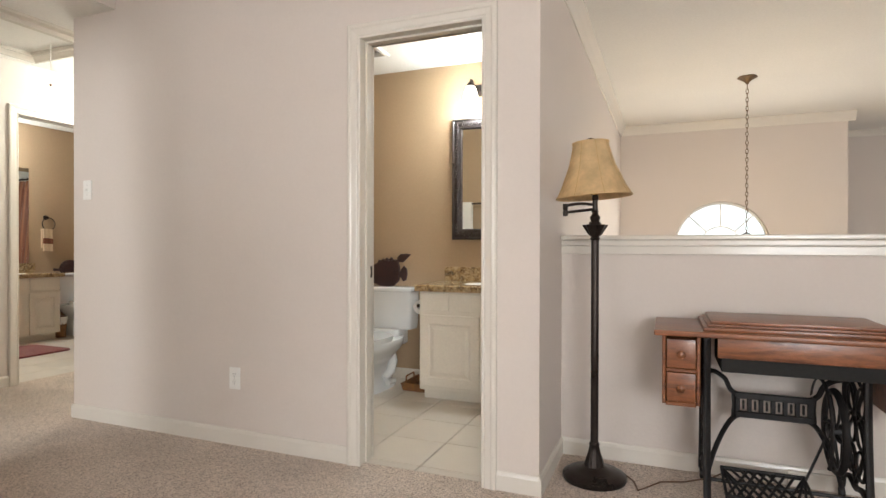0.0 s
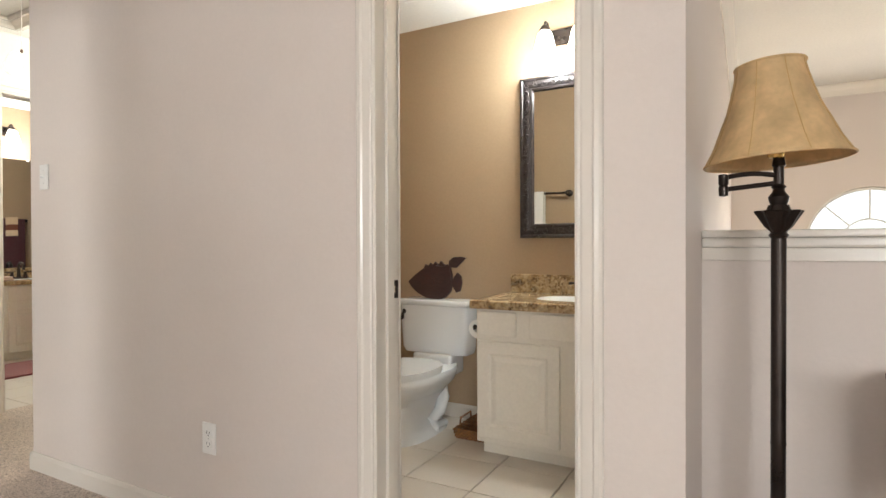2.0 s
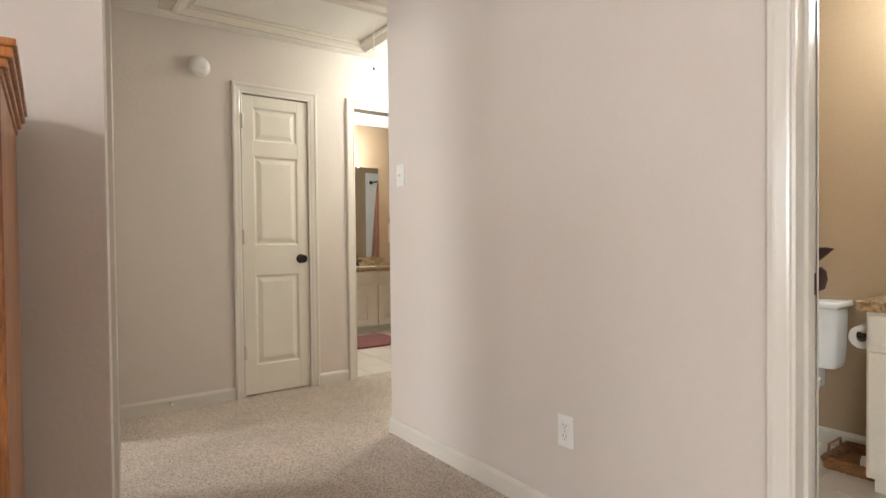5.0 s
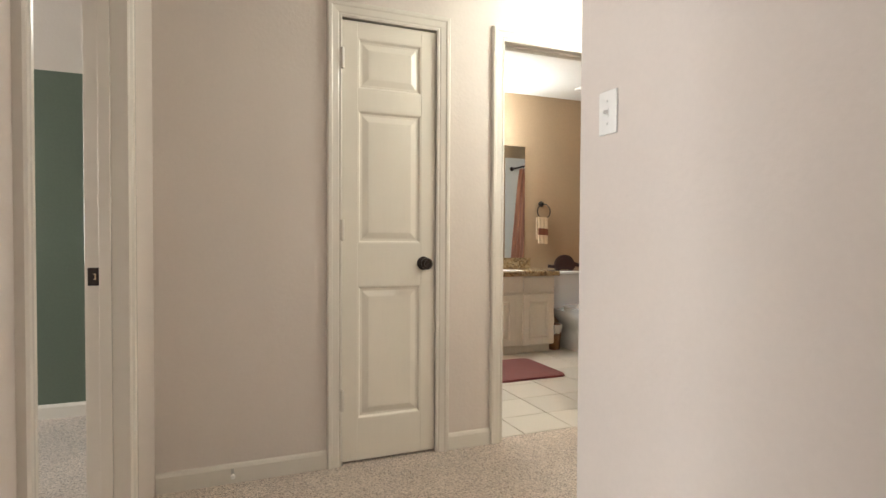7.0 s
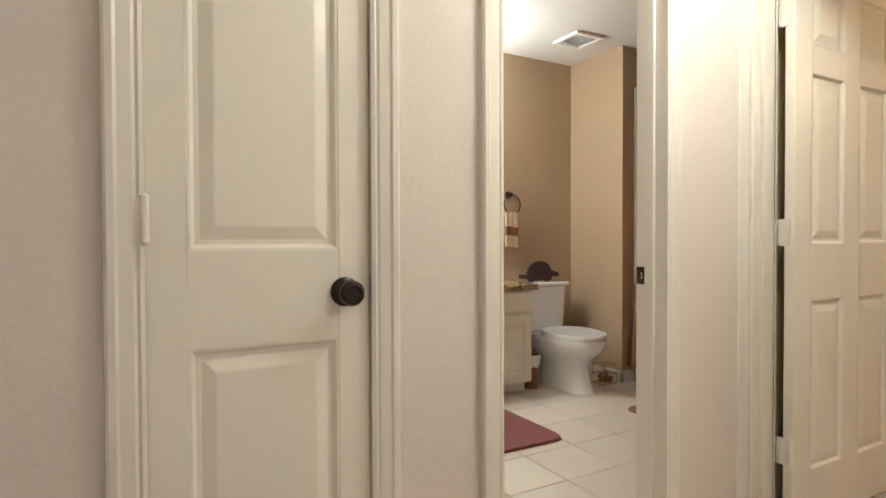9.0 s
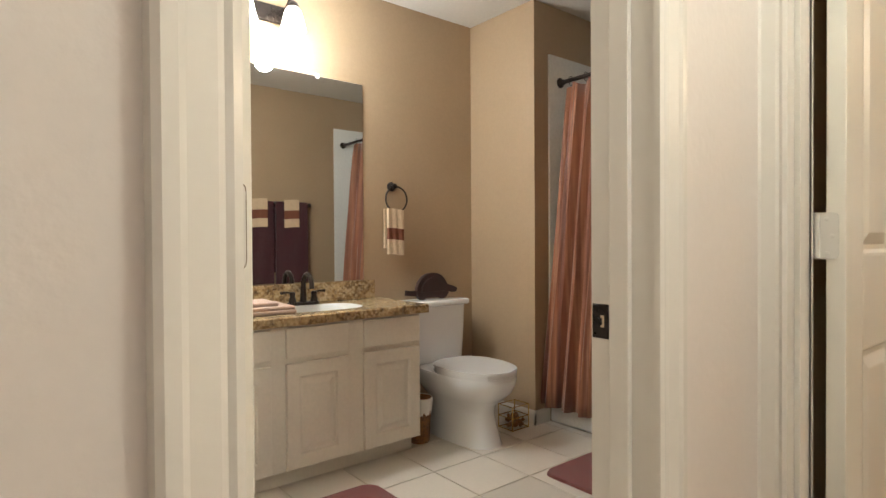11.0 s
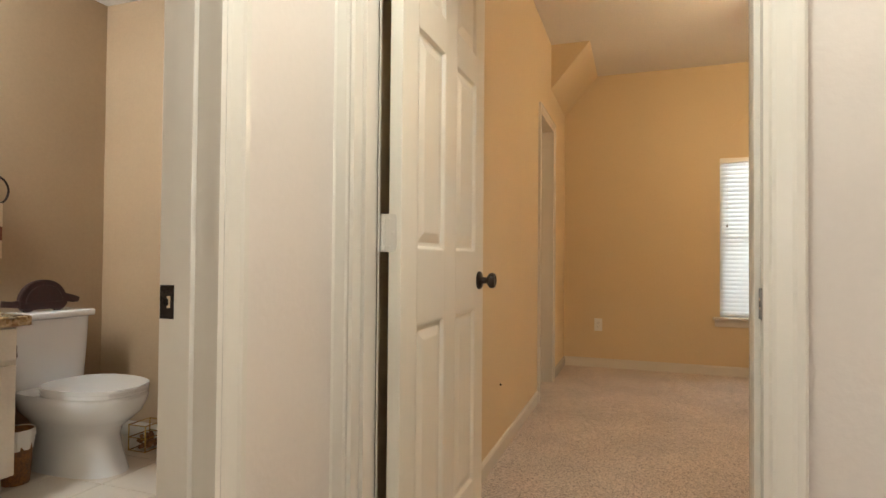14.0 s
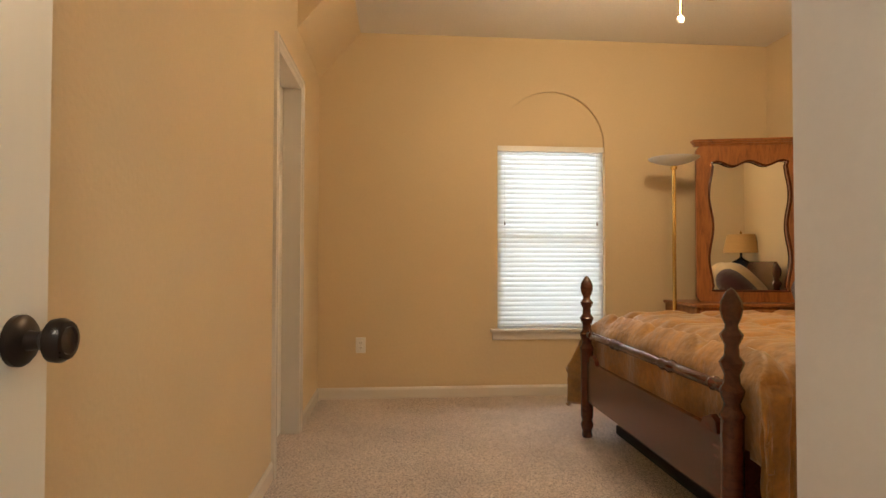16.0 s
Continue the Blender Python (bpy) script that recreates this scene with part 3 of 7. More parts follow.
wall("wall_green_room_corner", "y", 0.98, 1.10, -5.7, XB - T, 0, H, M_GREEN, (), "dark green painted wall")
baseboard("x", -5.6, -3.0, 0.98, 1)

CLD, B2D, BDD = (1.845, 2.310), (2.669, 3.307), (-4.300, -3.468)
wall("wall_hall_west", "x", XB - T / 2, XB, 1.0, YE + T / 2, 0, H, M_WALL, [gap(*CLD), gap(*B2D)])
wall("wall_bath_east", "x", XB - T, XB - T / 2, 1.0, 5.9, 0, H, M_BROWN, [gap(*CLD), gap(*B2D)], "brown painted bath wall")
jamb("door_2_lining", "x", XB - T, XB, *CLD, 2.045)
jamb("door_3_lining", "x", XB - T, XB, *B2D, 2.045, XB - 0.075)
F_HALL = plane_frame((XB, 0, 0), (0, 1, 0), (1, 0, 0))
casing("door_2_casing", *CLD, 2.045, F_HALL)
casing("door_3_casing", *B2D, 2.045, F_HALL)
baseboard("x", XB, 1.09, CLD[0] - 0.066, 1)
baseboard("x", XB, CLD[1] + 0.066, B2D[0] - 0.066, 1)
baseboard("x", XB, B2D[1] + 0.066, YE, 1)

# end of the hall and bedroom
wall("wall_hall_end", "y", YE, YE + T / 2, XB, XC + T, 0, H, M_WALL, [gap(*BDD)])
wall("wall_bedroom_entry", "y", YE + T / 2, YE + T, XB, -3.25, 0, BH, M_BEDWALL, [gap(*BDD)], "tan painted bedroom wall")
jamb("door_5_lining", "y", YE, YE + T, *BDD, 2.045, YE + 0.035)
casing("door_5_casing", *BDD, 2.045, plane_frame((0, YE, 0), (1, 0, 0), (0, -1, 0)))
casing("door_5_casing_inside", -BDD[1], -BDD[0], 2.045, plane_frame((0, YE + T, 0), (-1, 0, 0), (0, 1, 0)))
baseboard("y", YE, BDD[1] + 0.066, XC, -1)
XR = -3.367
wall("wall_bedroom_nook", "x", XR, XR + 0.12, YE + T, 4.311, 0, BH, M_WALL, (), "beige painted wall inside the bedroom doorway")
wall("wall_bedroom_south", "y", 4.211, 4.311, XR + 0.12, -0.80, 0, BH, M_BEDWALL, (), "tan painted bedroom wall")
wall("wall_bedroom_east", "x", -0.84, -0.72, 4.211, YF + 0.15, 0, BH, M_BEDWALL, (), "tan painted bedroom wall")
BCD = (6.52, 7.14)
wall("wall_bedroom_west", "x", XB - T / 2, XB, YE + T / 2, YF + 0.15, 0, BH, M_BEDWALL, [gap(*BCD)], "tan painted bedroom wall")
jamb("door_6_lining", "x", XB - T, XB, *BCD, 2.045)
casing("door_6_casing", *BCD, 2.045, F_HALL)
slab("wall_bedroom_closet", XB - 0.8, XB - 0.7, 5.9, 8.0, 0, BH, M_BEDWALL, "tan painted closet wall", "wall")
baseboard("x", XB, YE + T, BCD[0] - 0.066, 1)
baseboard("x", XB, BCD[1] + 0.066, YF, 1)
baseboard("y", YF, XB, -0.84, -1)
baseboard("y", 4.311, XR + 0.12, -0.84, 1)
baseboard("x", XR, YE + T, 4.311, -1)
# sloped box under the roof in the corner
_bm = B()
prism(_bm, [(XB - 0.01, 2.36), (XB + 0.31, BH + 0.01), (XB - 0.01, BH + 0.01)], YF - 7.05, Matrix(((1, 0, 0, 0), (0, 0, -1, YF), (0, 1, 0, 0), (0, 0, 0, 1))))
structure("ceiling_slope", _bm, M_BEDWALL, "tan painted sloped ceiling piece in the corner", "ceiling")

# bedroom window wall: an arched niche over a square window
WX0, WX1, WZ0, WZ1 = -3.005, -2.165, 0.505, 1.905
WC, WR = (WX0 + WX1) / 2, (WX1 - WX0) / 2
_bm = B()
_mw = Matrix(((1, 0, 0, 0), (0, 0, -1, YF + 0.15), (0, 1, 0, 0), (0, 0, 0, 1)))
box(_bm, XB - T, WX0, YF, YF + 0.15, 0, BH)
box(_bm, WX1, -0.72, YF, YF + 0.15, 0, BH)
box(_bm, WX0, WX1, YF, YF + 0.15, 0, WZ0)
for _i in range(_N):
    _a, _b = math.pi * (1 - _i / _N), math.pi * (1 - (_i + 1) / _N)
    _p, _q = (WC + WR * math.cos(_a), WZ1 + WR * math.sin(_a)), (WC + WR * math.cos(_b), WZ1 + WR * math.sin(_b))
    prism(_bm, [_p, _q, (_q[0], BH), (_p[0], BH)], 0.15, _mw)
bmesh.ops.remove_doubles(_bm, verts=_bm.verts, dist=1e-5)
structure("wall_bedroom_window", _bm, M_BEDWALL, "tan painted wall with an arched window niche", "wall")
_bm = B()
prism(_bm, [(WX0, WZ1)] + [(WC + WR * math.cos(math.pi * (1 - i / _N)), WZ1 + WR * math.sin(math.pi * (1 - i / _N))) for i in range(1, _N)] + [(WX1, WZ1)], 0.10,
      Matrix(((1, 0, 0, 0), (0, 0, -1, YF + 0.130), (0, 1, 0, 0), (0, 0, 0, 1))))
structure("wall_window_niche_back", _bm, M_BEDWALL, "tan painted back of the arched niche", "wall")

# bath
XJ, YJ = -6.035, 4.923
wall("wall_bath_west", "x", XK - 0.1, XK, 1.0, 5.9, 0, H, M_BROWN, (), "brown painted bath wall")
wall("wall_bath_south", "y", 2.38, 2.48, XK, XB - T, 0, H, M_BROWN, (), "brown painted bath wall")
slab("wall_bath_stub", XK, XJ, YJ, 5.9, 0, H, M_BROWN, "brown painted wall beside the tub", "wall")
wall("wall_bath_north", "y", 5.8, 5.9, XJ, XB - T, 0, H, M_TUB, (), "white tub surround wall")
baseboard("x", XK, 4.19, YJ, 1)
baseboard("y", YJ, XK, XJ + 0.012, -1)
baseboard("x", XJ, YJ - 0.012, 5.04, 1)

# bright haze beyond the stairwell and bedroom windows
M_HAZE, _n, _l, _b = nodes_of("bright_sky_haze")
_t, _r = _n.new("ShaderNodeTexNoise"), None
_t.inputs["Scale"].default_value = 0.9
_r = ramp_of(_n, [(0.40, (0.80, 0.90, 0.90)), (0.62, (1.0, 1.0, 1.0))])
_l.new(_t.outputs[0], _r.inputs[0]), _l.new(_r.outputs[0], _b.inputs["Emission Color"])
_b.inputs["Base Color"].default_value = (0.8, 0.8, 0.8, 1)
_b.inputs["Emission Strength"].default_value = 1.05
structure("backdrop", box(B(), -1.2, 3.2, 10.5, 10.6, -1.5, 4.5), M_HAZE, "bright hazy sky beyond the window", "backdrop")


# ---------- doors, hinges, plates ----------
def panel_leaf(name, label, w, panels, m, knob_u=None, knob_z=0.92, sides=(1,), t=0.035, z0=0.012, z1=2.035, parent_kind="structure"):
    """A moulded door leaf in its own axes (u across, z up, n out of its face), laid by m."""
    door = new(name)
    door.matrix_world = Matrix.Translation(m @ Vector((0, 0, 0)))
    tagged(door, label, "door", kind=parent_kind)
    us = sorted({a for p in panels for a in p[:2]})
    bm = B()
    cols = sorted({p[:2] for p in panels})
    rows = sorted({p[2:] for p in panels})
    edges_u = [0] + [a for c in cols for a in c] + [w]
    for i in range(0, len(edges_u), 2):
        box(bm, edges_u[i], edges_u[i + 1], z0, z1, -t, 0, 0.0015, 1, m)
    edges_z = [z0] + [a for r in rows for a in r] + [z1]
    for c in cols:
        for i in range(0, len(edges_z), 2):
            box(bm, c[0], c[1], edges_z[i], edges_z[i + 1], -t, 0, 0, 1, m)
    part("leaf", bm, M_DOOR, door, smooth=False)
    for u0, u1, a, b in panels:
        bm = B()
        for face, s in ((0, 1), (-t, -1)):
            rings = []
            for ins, dep in ((0, 0.0), (0.006, 0.001), (0.014, 0.010), (0.024, 0.0105), (0.050, 0.0025), (0.054, 0.002)):
                rings.append([bm.verts.new(m @ Vector((x, y, face - s * dep))) for x, y in ((u0 + ins, a + ins), (u1 - ins, a + ins), (u1 - ins, b - ins), (u0 + ins, b - ins))])
            for p, q in zip(rings, rings[1:]):
                for i in range(4):
                    j = (i + 1) % 4
                    bm.faces.new((p[i], p[j], q[j], q[i]))
            bm.faces.new(rings[-1])
        part("panel", bm, M_DOOR, door, smooth=False)
    if knob_u is not None:
        for s in sides:
            face = 0 if s > 0 else -t
            bm = B()
            k = m @ Matrix.Translation((knob_u, knob_z, face)) @ (Matrix.Identity(4) if s > 0 else Matrix.Rotation(math.pi, 4, "X"))
            lathe(bm, [(0.033, 0), (0.033, 0.006), (0.028, 0.011), (0.013, 0.014), (0.011, 0.030), (0.018, 0.036), (0.0275, 0.044), (0.0285, 0.054), (0.024, 0.062), (0.018, 0.063), (0.016, 0.0605), (0.0, 0.060)], 28, k)
            part("door_knob", bm, M_BRONZE, door, "dark bronze round door knob")
        bm = B()
        box(bm, w - 0.001, w + 0.002, knob_z - 0.03, knob_z + 0.03, -t + 0.006, -0.006, 0, 1, m)
        part("latch_plate", bm, M_BRONZE, door, "dark latch plate")
    return door


ROWS = ((0.203, 0.824), (1.019, 1.633), (1.727, 1.962))
m_cl = plane_frame((XB - 0.006, CLD[0] + 0.003, 0), (0, 1, 0), (1, 0, 0))
closet_door = panel_leaf("door_2", "narrow closed cream three-panel closet door", 0.459, [(0.075, 0.385, *r) for r in ROWS], m_cl, 0.398, 0.925)
bm = B()
box(bm, 0.462, 0.470, 0.885, 0.965, -0.012, 0.012, 0.003, 2, m_cl)
part("strike_edge", bm, M_BRONZE, closet_door, "dark bronze latch strike")
m_bd = plane_frame((-4.243, YE + T + 0.026, 0), (0.010, 0.99995, 0), (0.99995, -0.010, 0))
bed_door = panel_leaf("door_5", "open cream six-panel bedroom door on white hinges", 0.755, [(a, b, *r) for r in ROWS for a, b in ((0.105, 0.325), (0.430, 0.650))], m_bd, 0.695, 0.92, (1, -1))
m_bc = plane_frame((XB - T + 0.02, BCD[0] + 0.003, 0), (0, 1, 0), (1, 0, 0))
panel_leaf("door_6", "closed cream panelled bedroom closet door", 0.614, [(a, b, *r) for r in ROWS for a, b in ((0.09, 0.26), (0.355, 0.525))], m_bc)


def hinge(door, m, leaf_w=0.038, wings=(1, 1), label="cream painted butt hinge"):
    """A butt hinge on a door: leaves with rounded corners, a barrel of five knuckles, and its screws."""
    bm = B()
    for s, on in zip((-1, 1), wings):
        if not on:
            continue
        pts = [(0, -0.048), (s * (leaf_w - 0.012), -0.048)]
        pts += [(s * (leaf_w - 0.012 + 0.012 * math.sin(a)), -0.036 - 0.012 * math.cos(a)) for a in (0.4, 0.8, 1.2, 1.57)]
        pts += [(s * (leaf_w - 0.012 + 0.012 * math.cos(a)), 0.036 + 0.012 * math.sin(a)) for a in (0.0, 0.4, 0.8, 1.2, 1.57)] + [(0, 0.048)]
        prism(bm, pts, 0.0025, m)
    if wings[0] and wings[1]:
        for i in range(5):
            lathe(bm, [(0.006, i * 0.018 + 0.0006), (0.006, i * 0.018 + 0.0174)], 12, m @ Matrix.Translation((0, -0.045, 0.004)) @ Matrix.Rotation(-math.pi / 2, 4, "X"))
    h = part("hinge", bm, M_TRIM, door, label)
    if leaf_w < 0.034:
        # shade in the gap round the leaf, drawn as a dark brass-coloured outline
        bm = B()
        prism(bm, [(u * 1.055 - 0.0004, v * 1.024) for u, v in pts], 0.0012, m)
        part("leaf_recess", bm, M_AGED, door, "dark line standing in for shade round the hinge leaf")
    for s, on in zip((-1, 1), wings):
        for z in (-0.035, 0, 0.035) if on else ():
            bm = B()
            k = m @ Matrix.Translation((s * (leaf_w * (0.45 if z else 0.72)), z, 0))
            lathe(bm, [(0.0048, 0.0024), (0.0048, 0.0030), (0.0036, 0.0034), (0, 0.0034)], 14, k)
            part("screw", bm, M_TRIM, h)
            if leaf_w < 0.034:
                bm = B()
                for u, w in ((0.0030, 0.0007), (0.0007, 0.0030)):
                    box(bm, -u, u, -w, w, 0.0033, 0.0037, 0, 1, k @ Matrix.Rotation(0.5, 4, "Z"))
                part("cross_slot", bm, M_AGED, h)
    return h


# leaves that stand open into the two baths, seen by their hinge edges
m_b3 = plane_frame((XB - T - 0.012, B2D[0] + 0.061, 0), (-1, 0, 0), (0, 1, 0))
bath_door = panel_leaf("door_3", "cream six-panel bath door standing open", 0.61, [(a, b, *r) for r in ROWS for a, b in ((0.09, 0.26), (0.35, 0.52))], m_b3, 0.55, 0.92, (1, -1))
m_b1 = plane_frame((HBD[1] + 0.013, YA + T + 0.024, 0), (0, 1, 0), (1, 0, 0))
half_door = panel_leaf("door_1", "cream six-panel half-bath door standing open", 0.60, [(a, b, *r) for r in ROWS for a, b in ((0.09, 0.255), (0.345, 0.51))], m_b1, 0.54, 0.92, (-1,))
for z in (0.285, 1.062, 1.835):
    hinge(bed_door, plane_frame((-4.293, YE + T + 0.0255, z), (1, 0, 0), (0, -1, 0)))
    bm = B()
    lathe(bm, [(0.0, -0.050), (0.005, -0.048), (0.0085, -0.044), (0.0085, 0.044), (0.005, 0.048), (0, 0.050)], 14, pose(XB + 0.015, CLD[0] + 0.0035, z + 0.02))
    box(bm, XB - 0.006, XB + 0.014, CLD[0] + 0.002, CLD[0] + 0.005, z - 0.024, z + 0.064)
    part("hinge", bm, M_TRIM, closet_door, "cream painted hinge barrel")
    hinge(bath_door, plane_frame((XB - T - 0.0118, B2D[0] + 0.021, z + 0.010), (0, 1, 0), (1, 0, 0)), 0.032, (0, 1), "cream painted hinge leaf with steel screws")
    hinge(half_door, plane_frame((HBD[1] + 0.010, YA + T + 0.0238, z), (-1, 0, 0), (0, -1, 0)), 0.030, (0, 1), "cream painted hinge leaf with steel screws")


def strike(m, label):
    s = thing("strike_plate", m.translation, label, "strike plate", "strike plates")
    bm = B()
    box(bm, -0.016, 0.016, -0.029, 0.029, 0, 0.003, 0.001, 1, m)
    part("plate", bm, M_BRONZE, s)
    bm = B()
    box(bm, 0.001, 0.008, -0.010, 0.010, 0.0028, 0.0034, 0.0, 1, m)
    part("latch_hole", bm, M_CREAM, s, "pale latch opening")
    bm = B()
    box(bm, -0.004, 0.0045, -0.006, 0.006, 0.0034, 0.0048, 0.001, 1, m)
    part("tongue", bm, M_BRONZE, s)
    return s


strike(plane_frame((XB - T + 0.017, B2D[1] - 0.0003, 0.92), (1, 0, 0), (0, -1, 0)), "dark bronze strike plate in the bath door lining")
strike(plane_frame((BDD[1] - 0.0003, YE + 0.020, 0.92), (0, 1, 0), (-1, 0, 0)), "dark bronze strike plate in the bedroom door lining")
strike(plane_frame((HBD[0] + 0.0003, YA + T - 0.017, 0.925), (0, -1, 0), (1, 0, 0)), "dark bronze strike plate in the half-bath lining")
strike(_gm @ Matrix.Translation((1.7097, 0.92, -T + 0.022)) @ Matrix.Rotation(-math.pi / 2, 4, "Y"), "dark bronze strike plate in the green-room lining")


def wall_plate(name, label, category, m, kind):
    p = thing(name, m.translation, label, category, "wall plates")
    bm = B()
    box(bm, -0.036, 0.036, -0.058, 0.058, 0, 0.006, 0.004, 2, m)
    part("cover_plate", bm, M_WHITE, p)
    if kind == "outlet":
        for z in (-0.020, 0.020):
            bm = B()
            box(bm, -0.017, 0.017, z - 0.014, z + 0.014, 0.005, 0.008, 0.003, 2, m)
            part("receptacle", bm, M_WHITE, p)
            for dx, w, h in ((-0.007, 0.0012, 0.005), (0.007, 0.0012, 0.004), (0, 0.0022, 0.002)):
                bm = B()
                z1 = z + (0.003 if w < 0.002 else -0.008)
                box(bm, dx - w, dx + w, z1 - h, z1 + h, 0.0078, 0.0084, 0, 1, m)
                part("slot", bm, M_BLACK, p)
    else:
        for x in (0,):
            bm = B()
            box(bm, x - 0.006, x + 0.006, -0.012, 0.012, 0.005, 0.0075, 0.001, 1, m)
            part("toggle_slot", bm, M_WHITE, p)
            bm = B()
            prism(bm, [(-0.006, 0.006), (-0.002, 0.020), (0.004, 0.021), (0.006, 0.006)], 0.008, m @ Matrix.Translation((x + 0.004, 0, 0)) @ Matrix(((0, 0, -1, 0), (1, 0, 0, 0), (0, 1, 0, 0), (0, 0, 0, 1))))
            part("toggle", bm, M_WHITE, p)
    for z in ((0,) if kind == "outlet" else (-0.030, 0.030)):
        bm = B()
        lathe(bm, [(0.003, 0.006), (0.003, 0.007), (0, 0.0074)], 10, m @ Matrix.Translation((0, z, 0)))
        part("screw", bm, M_STEEL, p)
    return p


wall_plate("light_switch", "white toggle light switch on the beige wall", "light switch", plane_frame((-3.047, YA, 1.388), (1, 0, 0), (0, -1, 0)), "switch")
wall_plate("wall_outlet", "white duplex outlet on the beige loft wall", "outlet", plane_frame((-1.918, YA, 0.352), (1, 0, 0), (0, -1, 0)), "outlet")
wall_plate("wall_outlet", "white duplex outlet on the tan bedroom wall", "outlet", plane_frame((-4.030, YF, 0.395), (1, 0, 0), (0, -1, 0)), "outlet")
wall_plate("light_switch", "white toggle switch inside the bedroom doorway", "light switch", plane_frame((XR, 4.150, 1.388), (0, -1, 0), (-1, 0, 0)), "switch")
wall_plate("light_switch", "white toggle switch on the brown bath wall", "light switch", plane_frame((XB - T, 3.746, 1.31), (0, -1, 0), (-1, 0, 0)), "switch")

# smoke detector, door stop, attic hatch, hall lamp
sd = thing("smoke_detector", (XB, 1.587, 2.17), "round white smoke detector on the hall wall", "smoke detector")
m_sd = plane_frame((XB, 1.587, 2.17), (0, 1, 0), (1, 0, 0))
part("base", lathe(B(), [(0.066, 0), (0.066, 0.012), (0.062, 0.016)], 32, m_sd), M_WHITE, sd)
part("cover", lathe(B(), [(0.058, 0.015), (0.056, 0.034), (0.046, 0.044), (0.030, 0.047), (0, 0.048)], 32, m_sd), M_WHITE, sd)
part("test_button", lathe(B(), [(0.011, 0.0465), (0.010, 0.051), (0, 0.052)], 16, m_sd @ Matrix.Translation((0.02, -0.012, 0))), M_WHITE, sd)
ds = thing("door_stop", (XB + 0.012, 1.38, 0.06), "small dark spring door stop on the baseboard", "door stop")
part("spring", tube(B(), [(XB + 0.012 + 0.065 * i / 60, 1.38 + 0.006 * math.cos(i * 0.9), 0.058 + 0.006 * math.sin(i * 0.9)) for i in range(61)], 0.0013, 5), M_STEEL, ds)
part("tip", lathe(B(), [(0.009, 0), (0.009, 0.012), (0.006, 0.015), (0, 0.015)], 12, plane_frame((XB + 0.077, 1.38, 0.058), (0, 1, 0), (1, 0, 0))), M_WHITE, ds, "white rubber tip")

hatch = thing("attic_hatch", (-3.62, 2.18, H), "white attic hatch framed by cream moulding in the ceiling", "attic hatch")
m_h = Matrix(((1, 0, 0, 0), (0, 1, 0, 0), (0, 0, -1, H), (0, 0, 0, 1)))
HX0, HX1, HY0, HY1 = -4.03, -3.525, 1.49, 2.575
bm = B()
rings = []
for o, d in ((0, 0.0), (0, 0.018), (0.010, 0.028), (0.030, 0.024), (0.060, 0.036), (0.078, 0.048), (0.098, 0.046), (0.104, 0.020), (0.150, 0.016), (0.158, 0.010), (0.160, 0.0)):
    rings.append([bm.verts.new(m_h @ Vector(p)) for p in ((HX0 - o, HY0 - o, d), (HX1 + o, HY0 - o, d), (HX1 + o, HY1 + o, d), (HX0 - o, HY1 + o, d))])
for p, q in zip(rings, rings[1:]):
    for i in range(4):
        bm.faces.new((p[i], p[(i + 1) % 4], q[(i + 1) % 4], q[i]))
part("frame", bm, M_TRIM, hatch, "cream moulded frame", smooth=False)
bm = B()
box(bm, HX0 + 0.004, HX1 - 0.004, HY0 + 0.004, HY1 - 0.004, H - 0.008, H - 0.001, 0.001, 1)
part("hatch_panel", bm, M_CEIL, hatch, smooth=False)

part("pull_cord", tube(B(), [(-3.70, 2.50, H - 0.008), (-3.702, 2.502, 2.30), (-3.70, 2.50, 2.15)], 0.0022, 6), M_WHITE, hatch, "thin white pull cord")
part("cord_loop", tube(B(), [(-3.70 + 0.006 * math.sin(3 * a), 2.468 - 0.048 * math.cos(a) + 0.02 * math.sin(a), 2.075 + 0.072 * math.sin(a)) for a in (2 * math.pi * k / 24 for k in range(24))], 0.0018, 6, True), M_WHITE, hatch, "tied loop at the end of the cord")
part("cord_knot", lathe(B(), [(0, -0.012), (0.007, -0.006), (0.008, 0.004), (0, 0.012)], 10, pose(-3.70, 2.50, 2.148)), M_CORD, hatch)

hl = thing("ceiling_light", (-3.75, 3.22, H), "frosted glass dome ceiling light, lit", "ceiling light")
part("base", lathe(B(), [(0.150, 0), (0.150, -0.016), (0.140, -0.022)], 36, pose(-3.75, 3.22, H)), M_WHITE, hl, "white metal pan")
dome = part("glass_dome", lathe(B(), [(0.138, -0.022), (0.136, -0.05), (0.118, -0.085), (0.080, -0.108), (0.035, -0.118), (0.012, -0.119)], 36, pose(-3.75, 3.22, H)), M_GLOW, hl, "lit frosted glass dome")
dome.visible_shadow = False
part("finial", lathe(B(), [(0.012, -0.117), (0.012, -0.124), (0.006, -0.134), (0, -0.135)], 16, pose(-3.75, 3.22, H)), M_BRASS, hl, "brass finial")


